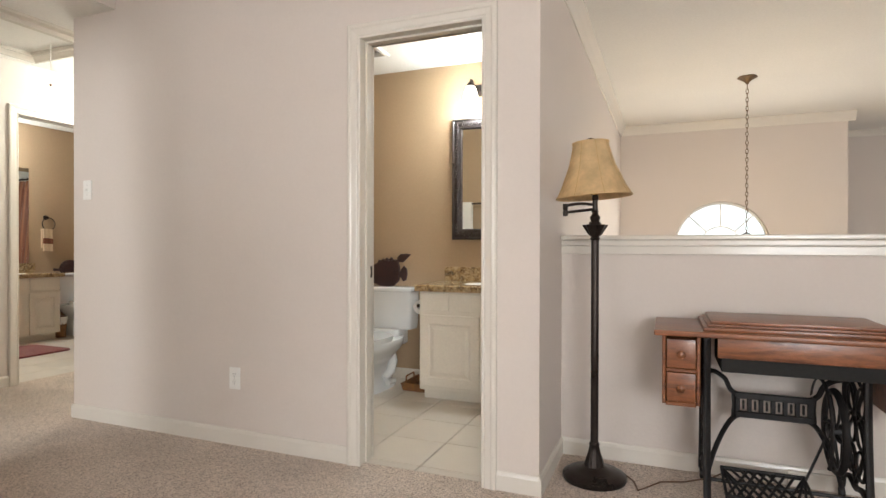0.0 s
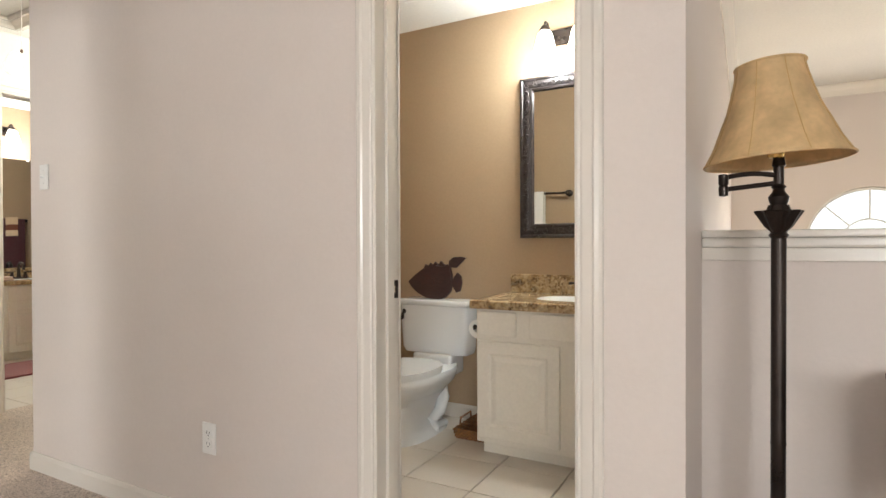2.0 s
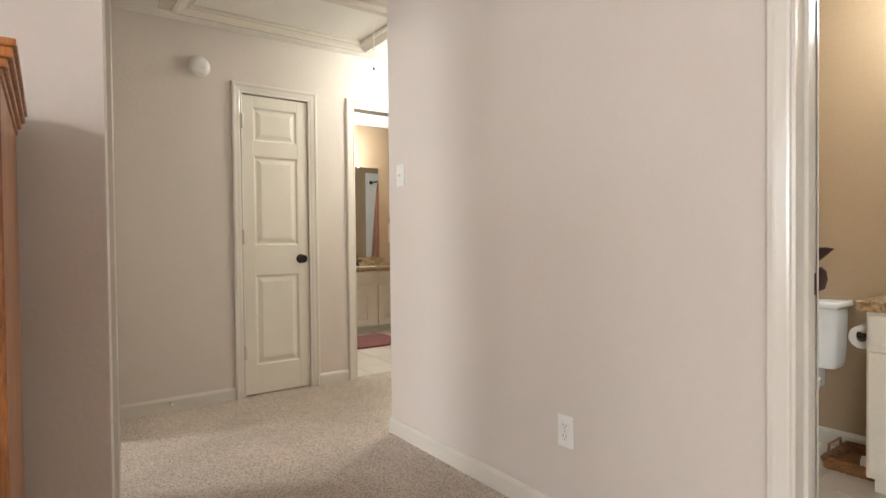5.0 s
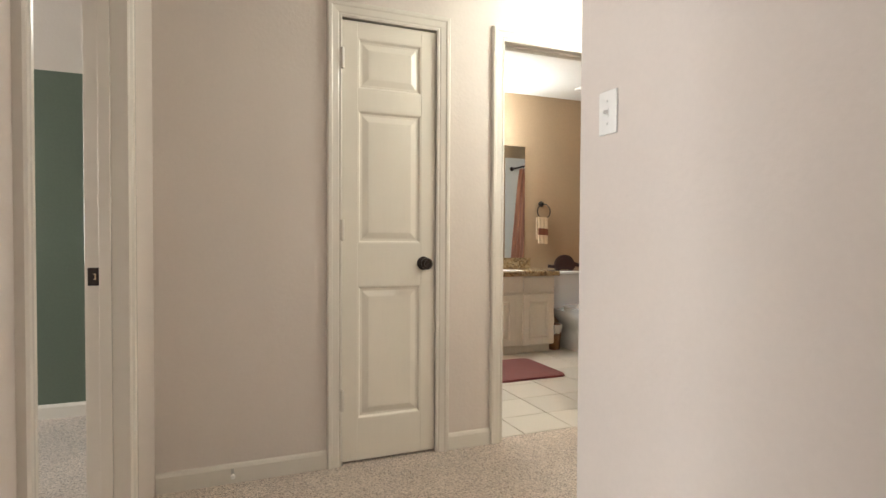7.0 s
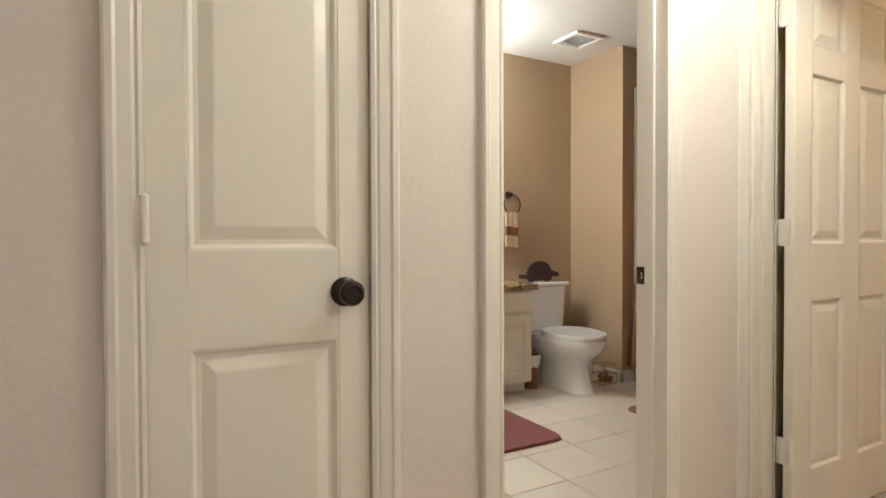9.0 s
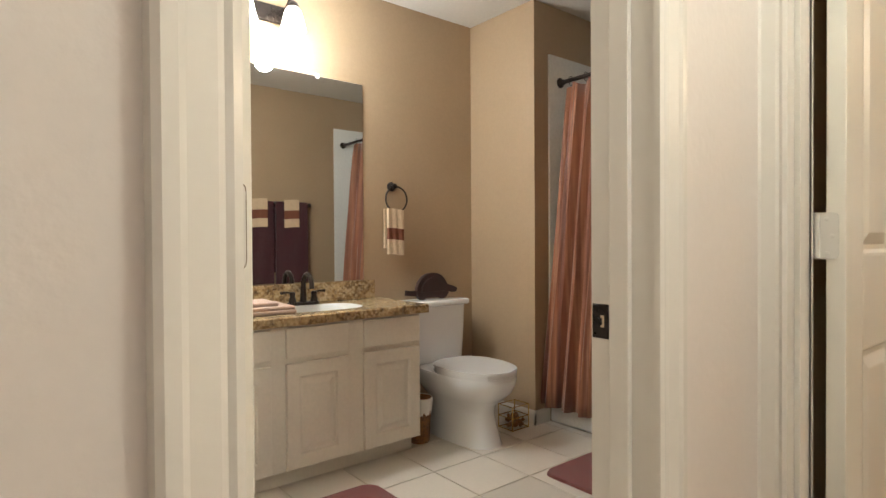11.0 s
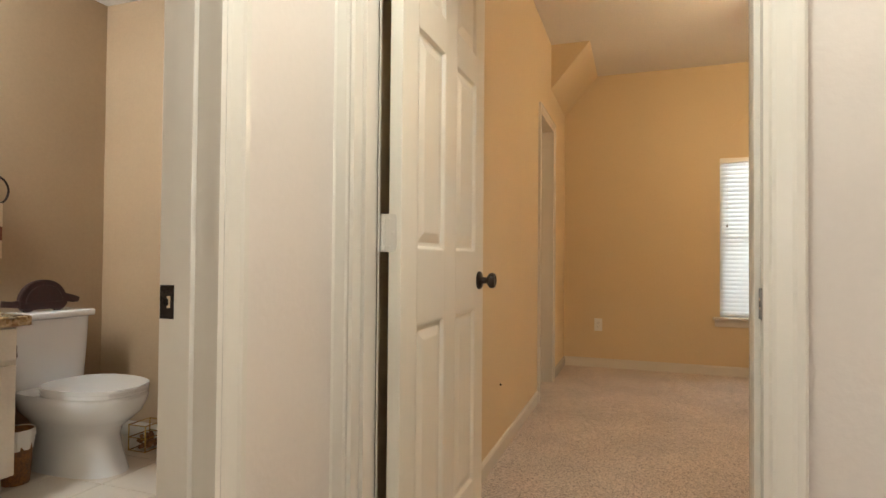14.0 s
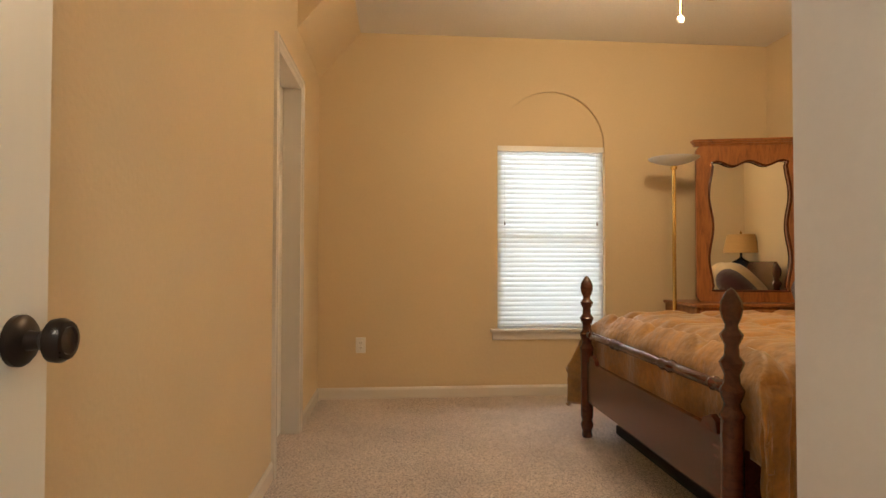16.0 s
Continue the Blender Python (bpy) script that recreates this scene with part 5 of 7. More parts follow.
m_be = plane_frame((XB - T, 0, 0), (0, -1, 0), (-1, 0, 0))
towel_bar("towel_bar", "dark bronze towel bar on the brown bath wall", m_be, -4.75, -4.04, 1.40)
for u0, u1, su in ((-4.725, -4.425, -4.635), (-4.405, -4.105, -4.345)):
    t = thing("bath_towel", m_be @ Vector(((u0 + u1) / 2, 1.41, 0.07)), "maroon bath towel folded over the bar", "towel", "bath towels")
    part("front_fall", cloth(B(), u0, u1, 0.70, 1.412, 0.092, m_be, 0.003, 2, 0.018, 16, 6), M_MAROON, t)
    part("back_fall", cloth(B(), u0, u1, 0.80, 1.412, 0.046, m_be, 0.003, 2, 0.016, 16, 6), M_MAROON, t)
    part("top_fold", box(B(), u0, u1, 1.408, 1.424, 0.040, 0.100, 0.007, 2, m_be), M_MAROON, t)
    h = thing("small_towel", m_be @ Vector((su, 1.43, 0.10)), "small cream towel with a rust band over a bath towel", "towel", "small towels")
    for nm, a, b, mt in (("upper_cloth", 1.345, 1.440, M_CREAM), ("band", 1.270, 1.3445, M_BAND), ("lower_cloth", 1.195, 1.2695, M_CREAM)):
        part(nm, cloth(B(), su, su + 0.135, a, b, 0.111, m_be, 0.002, 2, 0.012, 10, 2), mt, h)

m_hs = plane_frame((0, YA + T, 0), (-1, 0, 0), (0, 1, 0))
towel_bar("towel_bar", "dark bronze towel bar on the half-bath wall", m_hs, 1.463, 2.04, 1.49)
t = thing("white_towel", m_hs @ Vector((1.80, 1.50, 0.07)), "white towel folded over the half-bath bar", "towel")
part("front_fall", cloth(B(), 1.66, 1.94, 1.05, 1.502, 0.092, m_hs, 0.003, 2, 0.016, 14, 5), M_WHITE, t)
part("back_fall", cloth(B(), 1.66, 1.94, 1.13, 1.502, 0.046, m_hs, 0.003, 2, 0.014, 14, 5), M_WHITE, t)
pic = thing("palm_tile_picture", m_hs @ Vector((1.343, 1.43, 0)), "small pale yellow picture of a palm tree", "picture")
part("board", box(B(), 1.281, 1.405, 1.367, 1.497, 0.0, 0.012, 0.002, 1, m_hs), surf("pale_yellow", (0.62, 0.52, 0.24), 0.6), pic, smooth=False)
bm = B()
tube(bm, [m_hs @ Vector((1.344, 1.374, 0.0125)), m_hs @ Vector((1.347, 1.422, 0.0125)), m_hs @ Vector((1.343, 1.459, 0.0125))], [0.005, 0.004, 0.003], 6)
part("palm_trunk", bm, M_FISH, pic)
for a in (0.1, 0.7, 1.3, 1.9, 2.5, 3.1, 3.6, -0.4):
    bm = B()
    tube(bm, [m_hs @ Vector((1.343 + 0.042 * k * math.cos(a), 1.459 + 0.030 * k * math.sin(a) - 0.016 * k * k, 0.0125)) for k in (0, 0.4, 0.7, 1.0)], [0.003, 0.005, 0.004, 0.001], 5)
    part("palm_leaf", bm, M_FISH, pic)


def carving(name, label, pts, m, d, extra=()):
    c = thing(name, m.translation, label, "ornament")
    bm = B()
    prism(bm, pts, d, m)
    bmesh.ops.bevel(bm, geom=list(bm.edges), offset=0.0035, segments=2, affect="EDGES")
    part("body", bm, M_FISH, c)
    for nm, p2, off, d2 in extra:
        bm = B()
        prism(bm, p2, d2, m @ Matrix.Translation((0, 0, off)))
        bmesh.ops.bevel(bm, geom=list(bm.edges), offset=0.002, segments=1, affect="EDGES")
        part(nm, bm, M_FISH, c)
    return c


# fish: nose to the far side of the tank lid, tail towards the vanity
m_fi = plane_frame((-1.812, YH - 0.115, 0.7385), (1, 0, 0), (0, -1, 0)) @ Matrix.Diagonal((1.134, 1.176, 1, 1))
fish = [(-0.175, 0.085), (-0.150, 0.055), (-0.110, 0.025), (-0.060, 0.004), (-0.03, 0.0), (0.03, 0.0), (0.055, 0.010), (0.085, 0.040), (0.092, 0.075), (0.090, 0.125), (0.080, 0.175), (0.045, 0.168), (0.0, 0.172), (-0.045, 0.168), (-0.085, 0.150), (-0.13, 0.120)]
tail = [(0.075, 0.165), (0.075, 0.195), (0.10, 0.215), (0.145, 0.218), (0.175, 0.212), (0.150, 0.190), (0.118, 0.160)]
side_fin = [(0.085, 0.075), (0.105, 0.060), (0.118, 0.035), (0.140, 0.045), (0.150, 0.085), (0.145, 0.120), (0.125, 0.138), (0.104, 0.115)]
back_fin = [(-0.11, 0.125), (-0.075, 0.155), (-0.068, 0.178), (-0.048, 0.165), (-0.038, 0.186), (-0.020, 0.170), (-0.008, 0.192), (0.012, 0.172), (0.026, 0.196), (0.050, 0.172), (0.065, 0.18), (0.075, 0.16)]
carving("fish_carving", "dark brown carved wooden fish standing on the toilet tank", fish, m_fi, 0.028, [("tail_fin", tail, 0.006, 0.016), ("belly_fin", side_fin, 0.006, 0.016), ("back_fin", back_fin, 0.006, 0.016)])
# turtle on the bath toilet
m_tu = plane_frame((XK + 0.115, 4.495, 0.7225), (0, 1, 0), (1, 0, 0))
shell = [(-0.115 + 0.0, 0.028)] + [(0.118 * math.cos(math.pi * (1 - k / 14)), 0.028 + 0.128 * math.sin(math.pi * (1 - k / 14)) ** 0.85) for k in range(1, 14)] + [(0.118, 0.028), (0.095, 0.014), (0.085, 0.0), (0.06, 0.0), (0.055, 0.014), (-0.055, 0.014), (-0.06, 0.0), (-0.085, 0.0), (-0.095, 0.014)]
head = [(0.105, 0.045), (0.150, 0.034), (0.182, 0.036), (0.190, 0.058), (0.165, 0.070), (0.110, 0.085)]
tail2 = [(-0.105, 0.06), (-0.140, 0.054), (-0.185, 0.062), (-0.190, 0.032), (-0.120, 0.024)]
rim = [(0.09 * math.cos(math.pi * k / 12), 0.045 + 0.085 * math.sin(math.pi * k / 12)) for k in range(13)]
carving("turtle_carving", "dark brown carved turtle standing on the toilet tank", shell, m_tu, 0.030, [("head", head, 0.007, 0.016), ("tail", tail2, 0.007, 0.016), ("shell_plate", rim, 0.028, 0.008)])

# toilet paper on the vanity side
tp = thing("toilet_paper_holder", (-1.40, 3.63, 0.63), "dark bronze holder on the vanity side", "paper holder")
for y in (3.545, 3.665):
    bm = B()
    lathe(bm, [(0.022, 0), (0.022, 0.006), (0.011, 0.012), (0.009, 0.040), (0.014, 0.048), (0.014, 0.058), (0, 0.062)], 16, plane_frame((-1.3702, y, 0.632), (0, 1, 0), (-1, 0, 0)))
    part("post", bm, M_BRONZE, tp)
part("arm", tube(B(), [(-1.423, 3.545, 0.632), (-1.423, 3.665, 0.632)], 0.008, 12), M_BRONZE, tp)
rl = thing("toilet_paper_roll", (-1.423, 3.605, 0.628), "white toilet paper roll on its holder", "toilet paper")
part("paper", lathe(B(), [(0.019, 0), (0.047, 0.0), (0.049, 0.003), (0.049, 0.089), (0.047, 0.092), (0.019, 0.092), (0.019, 0)], 32, plane_frame((-1.4185, 3.651, 0.6205), (1, 0, 0), (0, -1, 0))), M_WHITE, rl)


def tray(label, x0, x1, y0, y1, z0, h):
    t = thing("wicker_tray", ((x0 + x1) / 2, (y0 + y1) / 2, z0), label, "basket")
    n = 6
    for k in range(n):
        z = z0 + 0.006 + h * k / n
        g = 0.012 * k / n
        bm = B()
        cs = [(x0 - g, y0 - g), (x1 + g, y0 - g), (x1 + g, y1 + g), (x0 - g, y1 + g)]
        pts = []
        for (ax, ay), (bx, by) in zip(cs, cs[1:] + cs[:1]):
            for i in range(14):
                f = i / 14
                wv = 0.004 * (1 if (i + k) % 2 else -1)
                nx, ny = (by - ay), -(bx - ax)
                L = math.hypot(nx, ny)
                pts.append((ax + (bx - ax) * f + wv * nx / L, ay + (by - ay) * f + wv * ny / L, z))
        tube(bm, pts, h / n * 0.62, 5, True)
        part("weave", bm, M_RATTAN, t)
    part("bottom", box(B(), x0, x1, y0, y1, z0 + 0.001, z0 + 0.008), M_RATTAN, t, smooth=False)
    for x in (x0 - 0.01, x1 + 0.01):
        ym = (y0 + y1) / 2
        part("handle", tube(B(), [(x, ym - 0.07, z0 + h), (x, ym - 0.065, z0 + h + 0.035), (x, ym + 0.065, z0 + h + 0.035), (x, ym + 0.07, z0 + h)], 0.006, 8), M_RATTAN, t)
    return t


tray("brown woven rattan tray on the half-bath floor", -1.575, -1.395, 3.62, 3.90, 0.0, 0.055)
for x, y, r, h in ((-1.435, 3.67, 0.022, 0.080),):
    b = thing("soap_pot", (x, y, 0.008), "small pale jar standing in the rattan tray", "jar", "tray jars")
    part("jar", lathe(B(), [(r * 0.9, 0.008), (r, 0.015), (r, h * 0.8), (r * 0.8, h * 0.92), (r * 0.8, h), (0, h + 0.003)], 20, pose(x, y, 0)), M_WHITE, b)

# things on the bath floor beside the toilet
wb = thing("waste_bin", (-6.25, 4.245, 0), "narrow brown waste bin with a white liner", "waste bin")
bm = B()
lathe(bm, [(0.05, 0.001), (0.052, 0.005), (0.064, 0.235), (0.061, 0.235), (0.05, 0.01)], 20, pose(-6.25, 4.255, 0))
part("bin", bm, M_RATTAN, wb)
part("liner", lathe(B(), [(0.060, 0.15), (0.0655, 0.19), (0.068, 0.238), (0.070, 0.205)], 24, pose(-6.25, 4.255, 0), lambda a, z: 1 + 0.05 * math.sin(9 * a)), M_WHITE, wb, "crumpled white liner")
kb = thing("potpourri_box", (-6.09, 4.80, 0), "small clear box of brown potpourri on the tiles", "box")
bm = B()
for i in range(60):
    lathe(bm, [(0, -0.012), (0.011, -0.004), (0.009, 0.006), (0, 0.011)], 6, pose(-6.13 + 0.08 * random.random(), 4.75 + 0.10 * random.random(), 0.016 + 0.05 * random.random(), random.random() * 180, random.random() * 180, 0))
part("potpourri", bm, M_RATTAN, kb)
bm = B()
for x in (-6.145, -6.035):
    for y in (4.735, 4.865):
        tube(bm, [(x, y, 0.001), (x, y, 0.135)], 0.003, 6)
for z in (0.004, 0.07, 0.133):
    tube(bm, [(-6.145, 4.735, z), (-6.035, 4.735, z), (-6.035, 4.865, z), (-6.145, 4.865, z)], 0.003, 6, True)
part("wire_frame", bm, M_BRASS, kb)


def rug(label, x0, x1, y0, y1, group="bath mats"):
    r = thing("bath_mat", ((x0 + x1) / 2, (y0 + y1) / 2, 0), label, "bath mat", group)
    bm = B()
    n = 40
    pts = [((x0 + x1) / 2 + (x1 - x0) / 2 * math.copysign(abs(math.cos(a)) ** 0.12, math.cos(a)), (y0 + y1) / 2 + (y1 - y0) / 2 * math.copysign(abs(math.sin(a)) ** 0.12, math.sin(a))) for a in (2 * math.pi * (k + 0.5) / n for k in range(n))]
    prism(bm, pts, 0.016, Matrix.Translation((0, 0, 0.001)))
    es = [e for e in bm.edges if e.verts[0].co.z > 0.01 and e.verts[1].co.z > 0.01]
    bmesh.ops.bevel(bm, geom=es, offset=0.007, segments=2, affect="EDGES")
    part("cotton_face", bm, M_RED, r)
    return r


rug("burgundy cotton bath mat in front of the vanity", -5.95, -5.345, 2.98, 3.775)
rug("burgundy cotton bath mat beside the tub", -5.55, -4.80, 4.43, 4.93)

ft = thing("folded_towel", (-6.33, 3.42, 0.745), "taupe towel folded on the granite countertop", "towel")
for k, (x0, x1, y0, y1) in enumerate(((-6.44, -6.20, 3.27, 3.55), (-6.43, -6.205, 3.275, 3.545), (-6.42, -6.23, 3.28, 3.48))):
    bm = B()
    box(bm, x0, x1, y0, y1, 0.745 + 0.017 * k, 0.745 + 0.017 * (k + 1) + 0.001, 0.008, 3)
    for v in bm.verts:
        v.co.z += 0.003 * math.sin(23 * v.co.x + k) * math.cos(17 * v.co.y) * (1 if k else 0.0) + 0.0
    part("fold", bm, M_PINK, ft)

# tub, surround, rod and curtain
tub = thing("bathtub", (-5.25, 5.4, 0), "white bathtub in the alcove behind the curtain", "bathtub")
bm = B()
x0, x1, y0, y1 = XJ + 0.006, XB - T - 0.004, 5.045, 5.795
box(bm, x0, x1, y0, y0 + 0.09, 0, 0.38, 0.015, 3)
box(bm, x0, x1, y1 - 0.06, y1, 0, 0.38, 0.015, 3)
box(bm, x0, x0 + 0.09, y0 + 0.09, y1 - 0.06, 0, 0.38, 0.010, 2)
box(bm, x1 - 0.09, x1, y0 + 0.09, y1 - 0.06, 0, 0.38, 0.010, 2)
box(bm, x0 + 0.09, x1 - 0.09, y0 + 0.09, y1 - 0.06, 0, 0.06)
part("tub_shell", bm, M_TUB, tub)
sp = thing("tub_surround", (XJ, 5.4, 0.38), "white glossy tub surround panel", "tub surround")
part("side_panel", box(B(), XJ + 0.0005, XJ + 0.014, 5.040, 5.798, 0.381, 2.150, 0.005, 2), M_TUB, sp)
part("side_panel", box(B(), XB - T - 0.014, XB - T - 0.0005, 5.040, 5.798, 0.381, 2.150, 0.005, 2), M_TUB, sp)
rod = thing("curtain_rod", (-5.2, 5.13, 2.0), "dark bronze shower curtain rod", "curtain rod")
part("rod", tube(B(), [(XJ + 0.016, 5.135, 1.995), (XB - T - 0.016, 5.135, 1.995)], 0.0125, 12), M_BRONZE, rod)
for x, s in ((XJ + 0.0145, 1), (XB - T - 0.0145, -1)):
    part("flange", lathe(B(), [(0.030, 0), (0.030, 0.006), (0.018, 0.018), (0.016, 0.03), (0, 0.03)], 18, plane_frame((x, 5.135, 1.995), (0, 1, 0), (s, 0, 0))), M_BRONZE, rod)
cu = thing("shower_curtain", (-5.4, 5.10, 1.96), "rust and copper striped shower curtain hung in folds", "curtain")
bm = B()
cols, rows_n = 150, 14
cx0, cx1 = -5.955, -4.75


def cpos(i, j):
    f, g = i / cols, j / rows_n
    x = cx0 + (cx1 - cx0) * f - 0.085 * (1 - g) ** 1.3 * (1 - f)
    y = 5.115 - 0.150 * (1 - g) ** 0.8 + (0.030 - 0.008 * g) * math.sin(2 * math.pi * 11 * f + 0.6 * math.sin(5 * f)) + 0.010 * math.sin(2 * math.pi * 29 * f + 3 * g)
    return (x, y, 0.115 + 1.845 * g - 0.012 * math.cos(2 * math.pi * 11 * f) * g ** 6)


gv = [[bm.verts.new(cpos(i, j)) for j in range(rows_n + 1)] for i in range(cols + 1)]
for i in range(cols):
    for j in range(rows_n):
        bm.faces.new((gv[i][j], gv[i + 1][j], gv[i + 1][j + 1], gv[i][j + 1]))
sheet = part("cloth", bm, M_CURTAIN, cu)
so = sheet.modifiers.new("thickness", "SOLIDIFY")
so.thickness = 0.003
for k in range(12):
    x = cx0 + 0.015 + (cx1 - cx0 - 0.03) * k / 11
    part("hook", tube(B(), [(x, 5.135 + 0.022 * math.cos(a), 1.990 + 0.026 * math.sin(a)) for a in (2 * math.pi * i / 14 for i in range(14))], 0.0022, 5, True), M_BRONZE, cu, "small metal curtain hook")


# ---------- loft ----------
def turned(bm, x, y, prof, seg=20, wob=None):
    return lathe(bm, prof, seg, pose(x, y, 0), wob)


LX, LY = -0.100, 2.565
fl = thing("floor_lamp", (LX, LY, 0), "dark bronze swing-arm floor lamp with a parchment bell shade", "floor lamp")
part("base", turned(B(), LX, LY, [(0.138, 0.001), (0.142, 0.010), (0.140, 0.022), (0.120, 0.034), (0.095, 0.042), (0.060, 0.052), (0.042, 0.062)], 40), M_BRONZE, fl)
part("base_cone", turned(B(), LX, LY, [(0.044, 0.060), (0.038, 0.085), (0.026, 0.125), (0.021, 0.150), (0.024, 0.158), (0.019, 0.166)], 36, lambda a, z: 1 + 0.05 * math.sin(14 * a)), M_BRONZE, fl, "fluted foot of the pole")
part("pole", turned(B(), LX, LY, [(0.0175, 0.160), (0.0175, 0.55), (0.0185, 0.556), (0.0175, 0.562), (0.0175, 1.085)], 24, lambda a, z: 1 + 0.03 * math.sin(12 * a)), M_BRONZE, fl)
part("leaf_cup", turned(B(), LX, LY, [(0.018, 1.080), (0.023, 1.088), (0.018, 1.096), (0.030, 1.110), (0.040, 1.128), (0.052, 1.148), (0.050, 1.151), (0.030, 1.140), (0.024, 1.165)], 40, lambda a, z: 1 + (0.10 if 1.10 < z < 1.155 else 0.0) * math.sin(8 * a)), M_BRONZE, fl, "leaf-shaped cast cup")
part("finial_post", turned(B(), LX, LY, [(0.012, 1.150), (0.022, 1.175), (0.024, 1.186), (0.015, 1.198), (0.013, 1.206), (0.018, 1.211), (0.012, 1.218), (0.012, 1.262), (0.016, 1.266), (0.012, 1.290)], 24), M_BRONZE, fl)
_ax = Vector((-0.92, -0.39, 0))
for z0, z1, nm in ((1.222, 1.206, "lower_arm"), (1.240, 1.236, "upper_arm")):
    pts = [Vector((LX, LY, z0)) + _ax * (0.135 * k / 6) + Vector((0, 0, (z1 - z0) * k / 6 + (0.008 * math.sin(math.pi * k / 6) if nm == "upper_arm" else 0))) for k in range(7)]
    part(nm, tube(B(), pts, 0.0065, 10), M_BRONZE, fl)
e = Vector((LX, LY, 0)) + _ax * 0.135
part("elbow", lathe(B(), [(0.0, 1.188), (0.011, 1.190), (0.012, 1.212), (0.009, 1.216), (0.012, 1.220), (0.012, 1.244), (0.0, 1.247)], 16, pose(e.x, e.y, 0)), M_BRONZE, fl)
SX, SY = LX - 0.006, LY - 0.004
part("socket", lathe(B(), [(0.016, 1.285), (0.020, 1.292), (0.017, 1.32), (0.0, 1.325)], 18, pose(SX, SY, 0)), M_BRASS, fl, "brass lamp socket")


bm = B()
_sh = pose(SX, SY, 1.277, 0, -3.5, 0)
sprof = [(0.166, 0.0), (0.160, 0.012), (0.142, 0.045), (0.124, 0.090), (0.105, 0.135), (0.092, 0.180), (0.083, 0.215), (0.079, 0.238), (0.080, 0.245)]
rings = []
for r, z in sprof:
    ring = []
    for i in range(64):
        a = 2 * math.pi * i / 64
        k = r * (1 + 0.022 * abs(math.cos(4 * a)) - 0.012)
        ring.append(bm.verts.new(_sh @ Vector((k * math.cos(a), k * math.sin(a), z))))
    rings.append(ring)
for p, q in zip(rings, rings[1:]):
    for i in range(64):
        bm.faces.new((p[i], p[(i + 1) % 64], q[(i + 1) % 64], q[i]))
shade = part("shade", bm, M_PARCH, fl, "mottled tan parchment bell shade")
sol = shade.modifiers.new("thickness", "SOLIDIFY")
sol.thickness = 0.002
for j in (0, -1):
    r, z = sprof[j]
    bm = B()
    tube(bm, [_sh @ Vector((r * 1.005 * math.cos(a), r * 1.005 * math.sin(a), z)) for a in (2 * math.pi * i / 48 for i in range(48))], 0.003, 6, True)
    part("shade_trim", bm, M_PARCH, shade, "stitched edge band")
for k in range(8):
    a = 2 * math.pi * (k + 0.5) / 8
    bm = B()
    tube(bm, [_sh @ Vector((r * 0.992 * math.cos(a), r * 0.992 * math.sin(a), z)) for r, z in sprof], 0.0011, 5)
    part("shade_seam", bm, M_TANSHADE, shade, "tan seam between shade panels")
bm = B()
tube(bm, [_sh @ Vector((0.026 * math.cos(a), 0, 0.239 + 0.026 * math.sin(a))) for a in (math.pi * i / 12 for i in range(13))], 0.003, 6)
part("top_loop", bm, M_BRONZE, fl, "small bronze carrying loop")
cord = thing("lamp_cord", (LX + 0.1, LY, 0), "thin brown lamp cord lying on the carpet", "cord")
part("wire", tube(B(), [(LX + 0.12, LY + 0.08, 0.012), (LX + 0.17, LY + 0.02, 0.006), (LX + 0.19, LY - 0.07, 0.006), (LX + 0.22, LY - 0.03, 0.006), (LX + 0.28, LY + 0.06, 0.006), (LX + 0.38, LY + 0.10, 0.006), (LX + 0.50, LY + 0.20, 0.006), (LX + 0.55, LY + 0.245, 0.02)], 0.0035, 6), M_CORD, cord)

# antique treadle sewing table
ST = pose(0, 0, 0)
sw = thing("treadle_sewing_table", (0.6, 2.58, 0), "antique oak treadle sewing table on a black iron stand", "sewing table")
bm = B()
box(bm, 0.155, 1.120, 2.340, 2.785, 0.700, 0.722, 0.006, 3)
part("tabletop", bm, M_SEWWOOD, sw, "worn oak tabletop")
bm = B()
box(bm, 0.335, 0.985, 2.375, 2.760, 0.722, 0.738, 0.005, 2)
box(bm, 0.350, 0.970, 2.390, 2.745, 0.738, 0.748, 0.004, 2)
box(bm, 0.362, 0.958, 2.402, 2.733, 0.748, 0.762, 0.006, 2)
part("machine_lid", bm, M_SEWWOOD, sw, "stepped moulded lid over the machine")
part("apron", box(B(), 0.385, 0.975, 2.362, 2.380, 0.622, 0.6995, 0.004, 2), M_SEWWOOD, sw, "drop-front apron board")
part("machine_well", box(B(), 0.40, 0.96, 2.40, 2.72, 0.560, 0.6995, 0.01, 2), M_BLACK, sw, "dark machine well under the top")
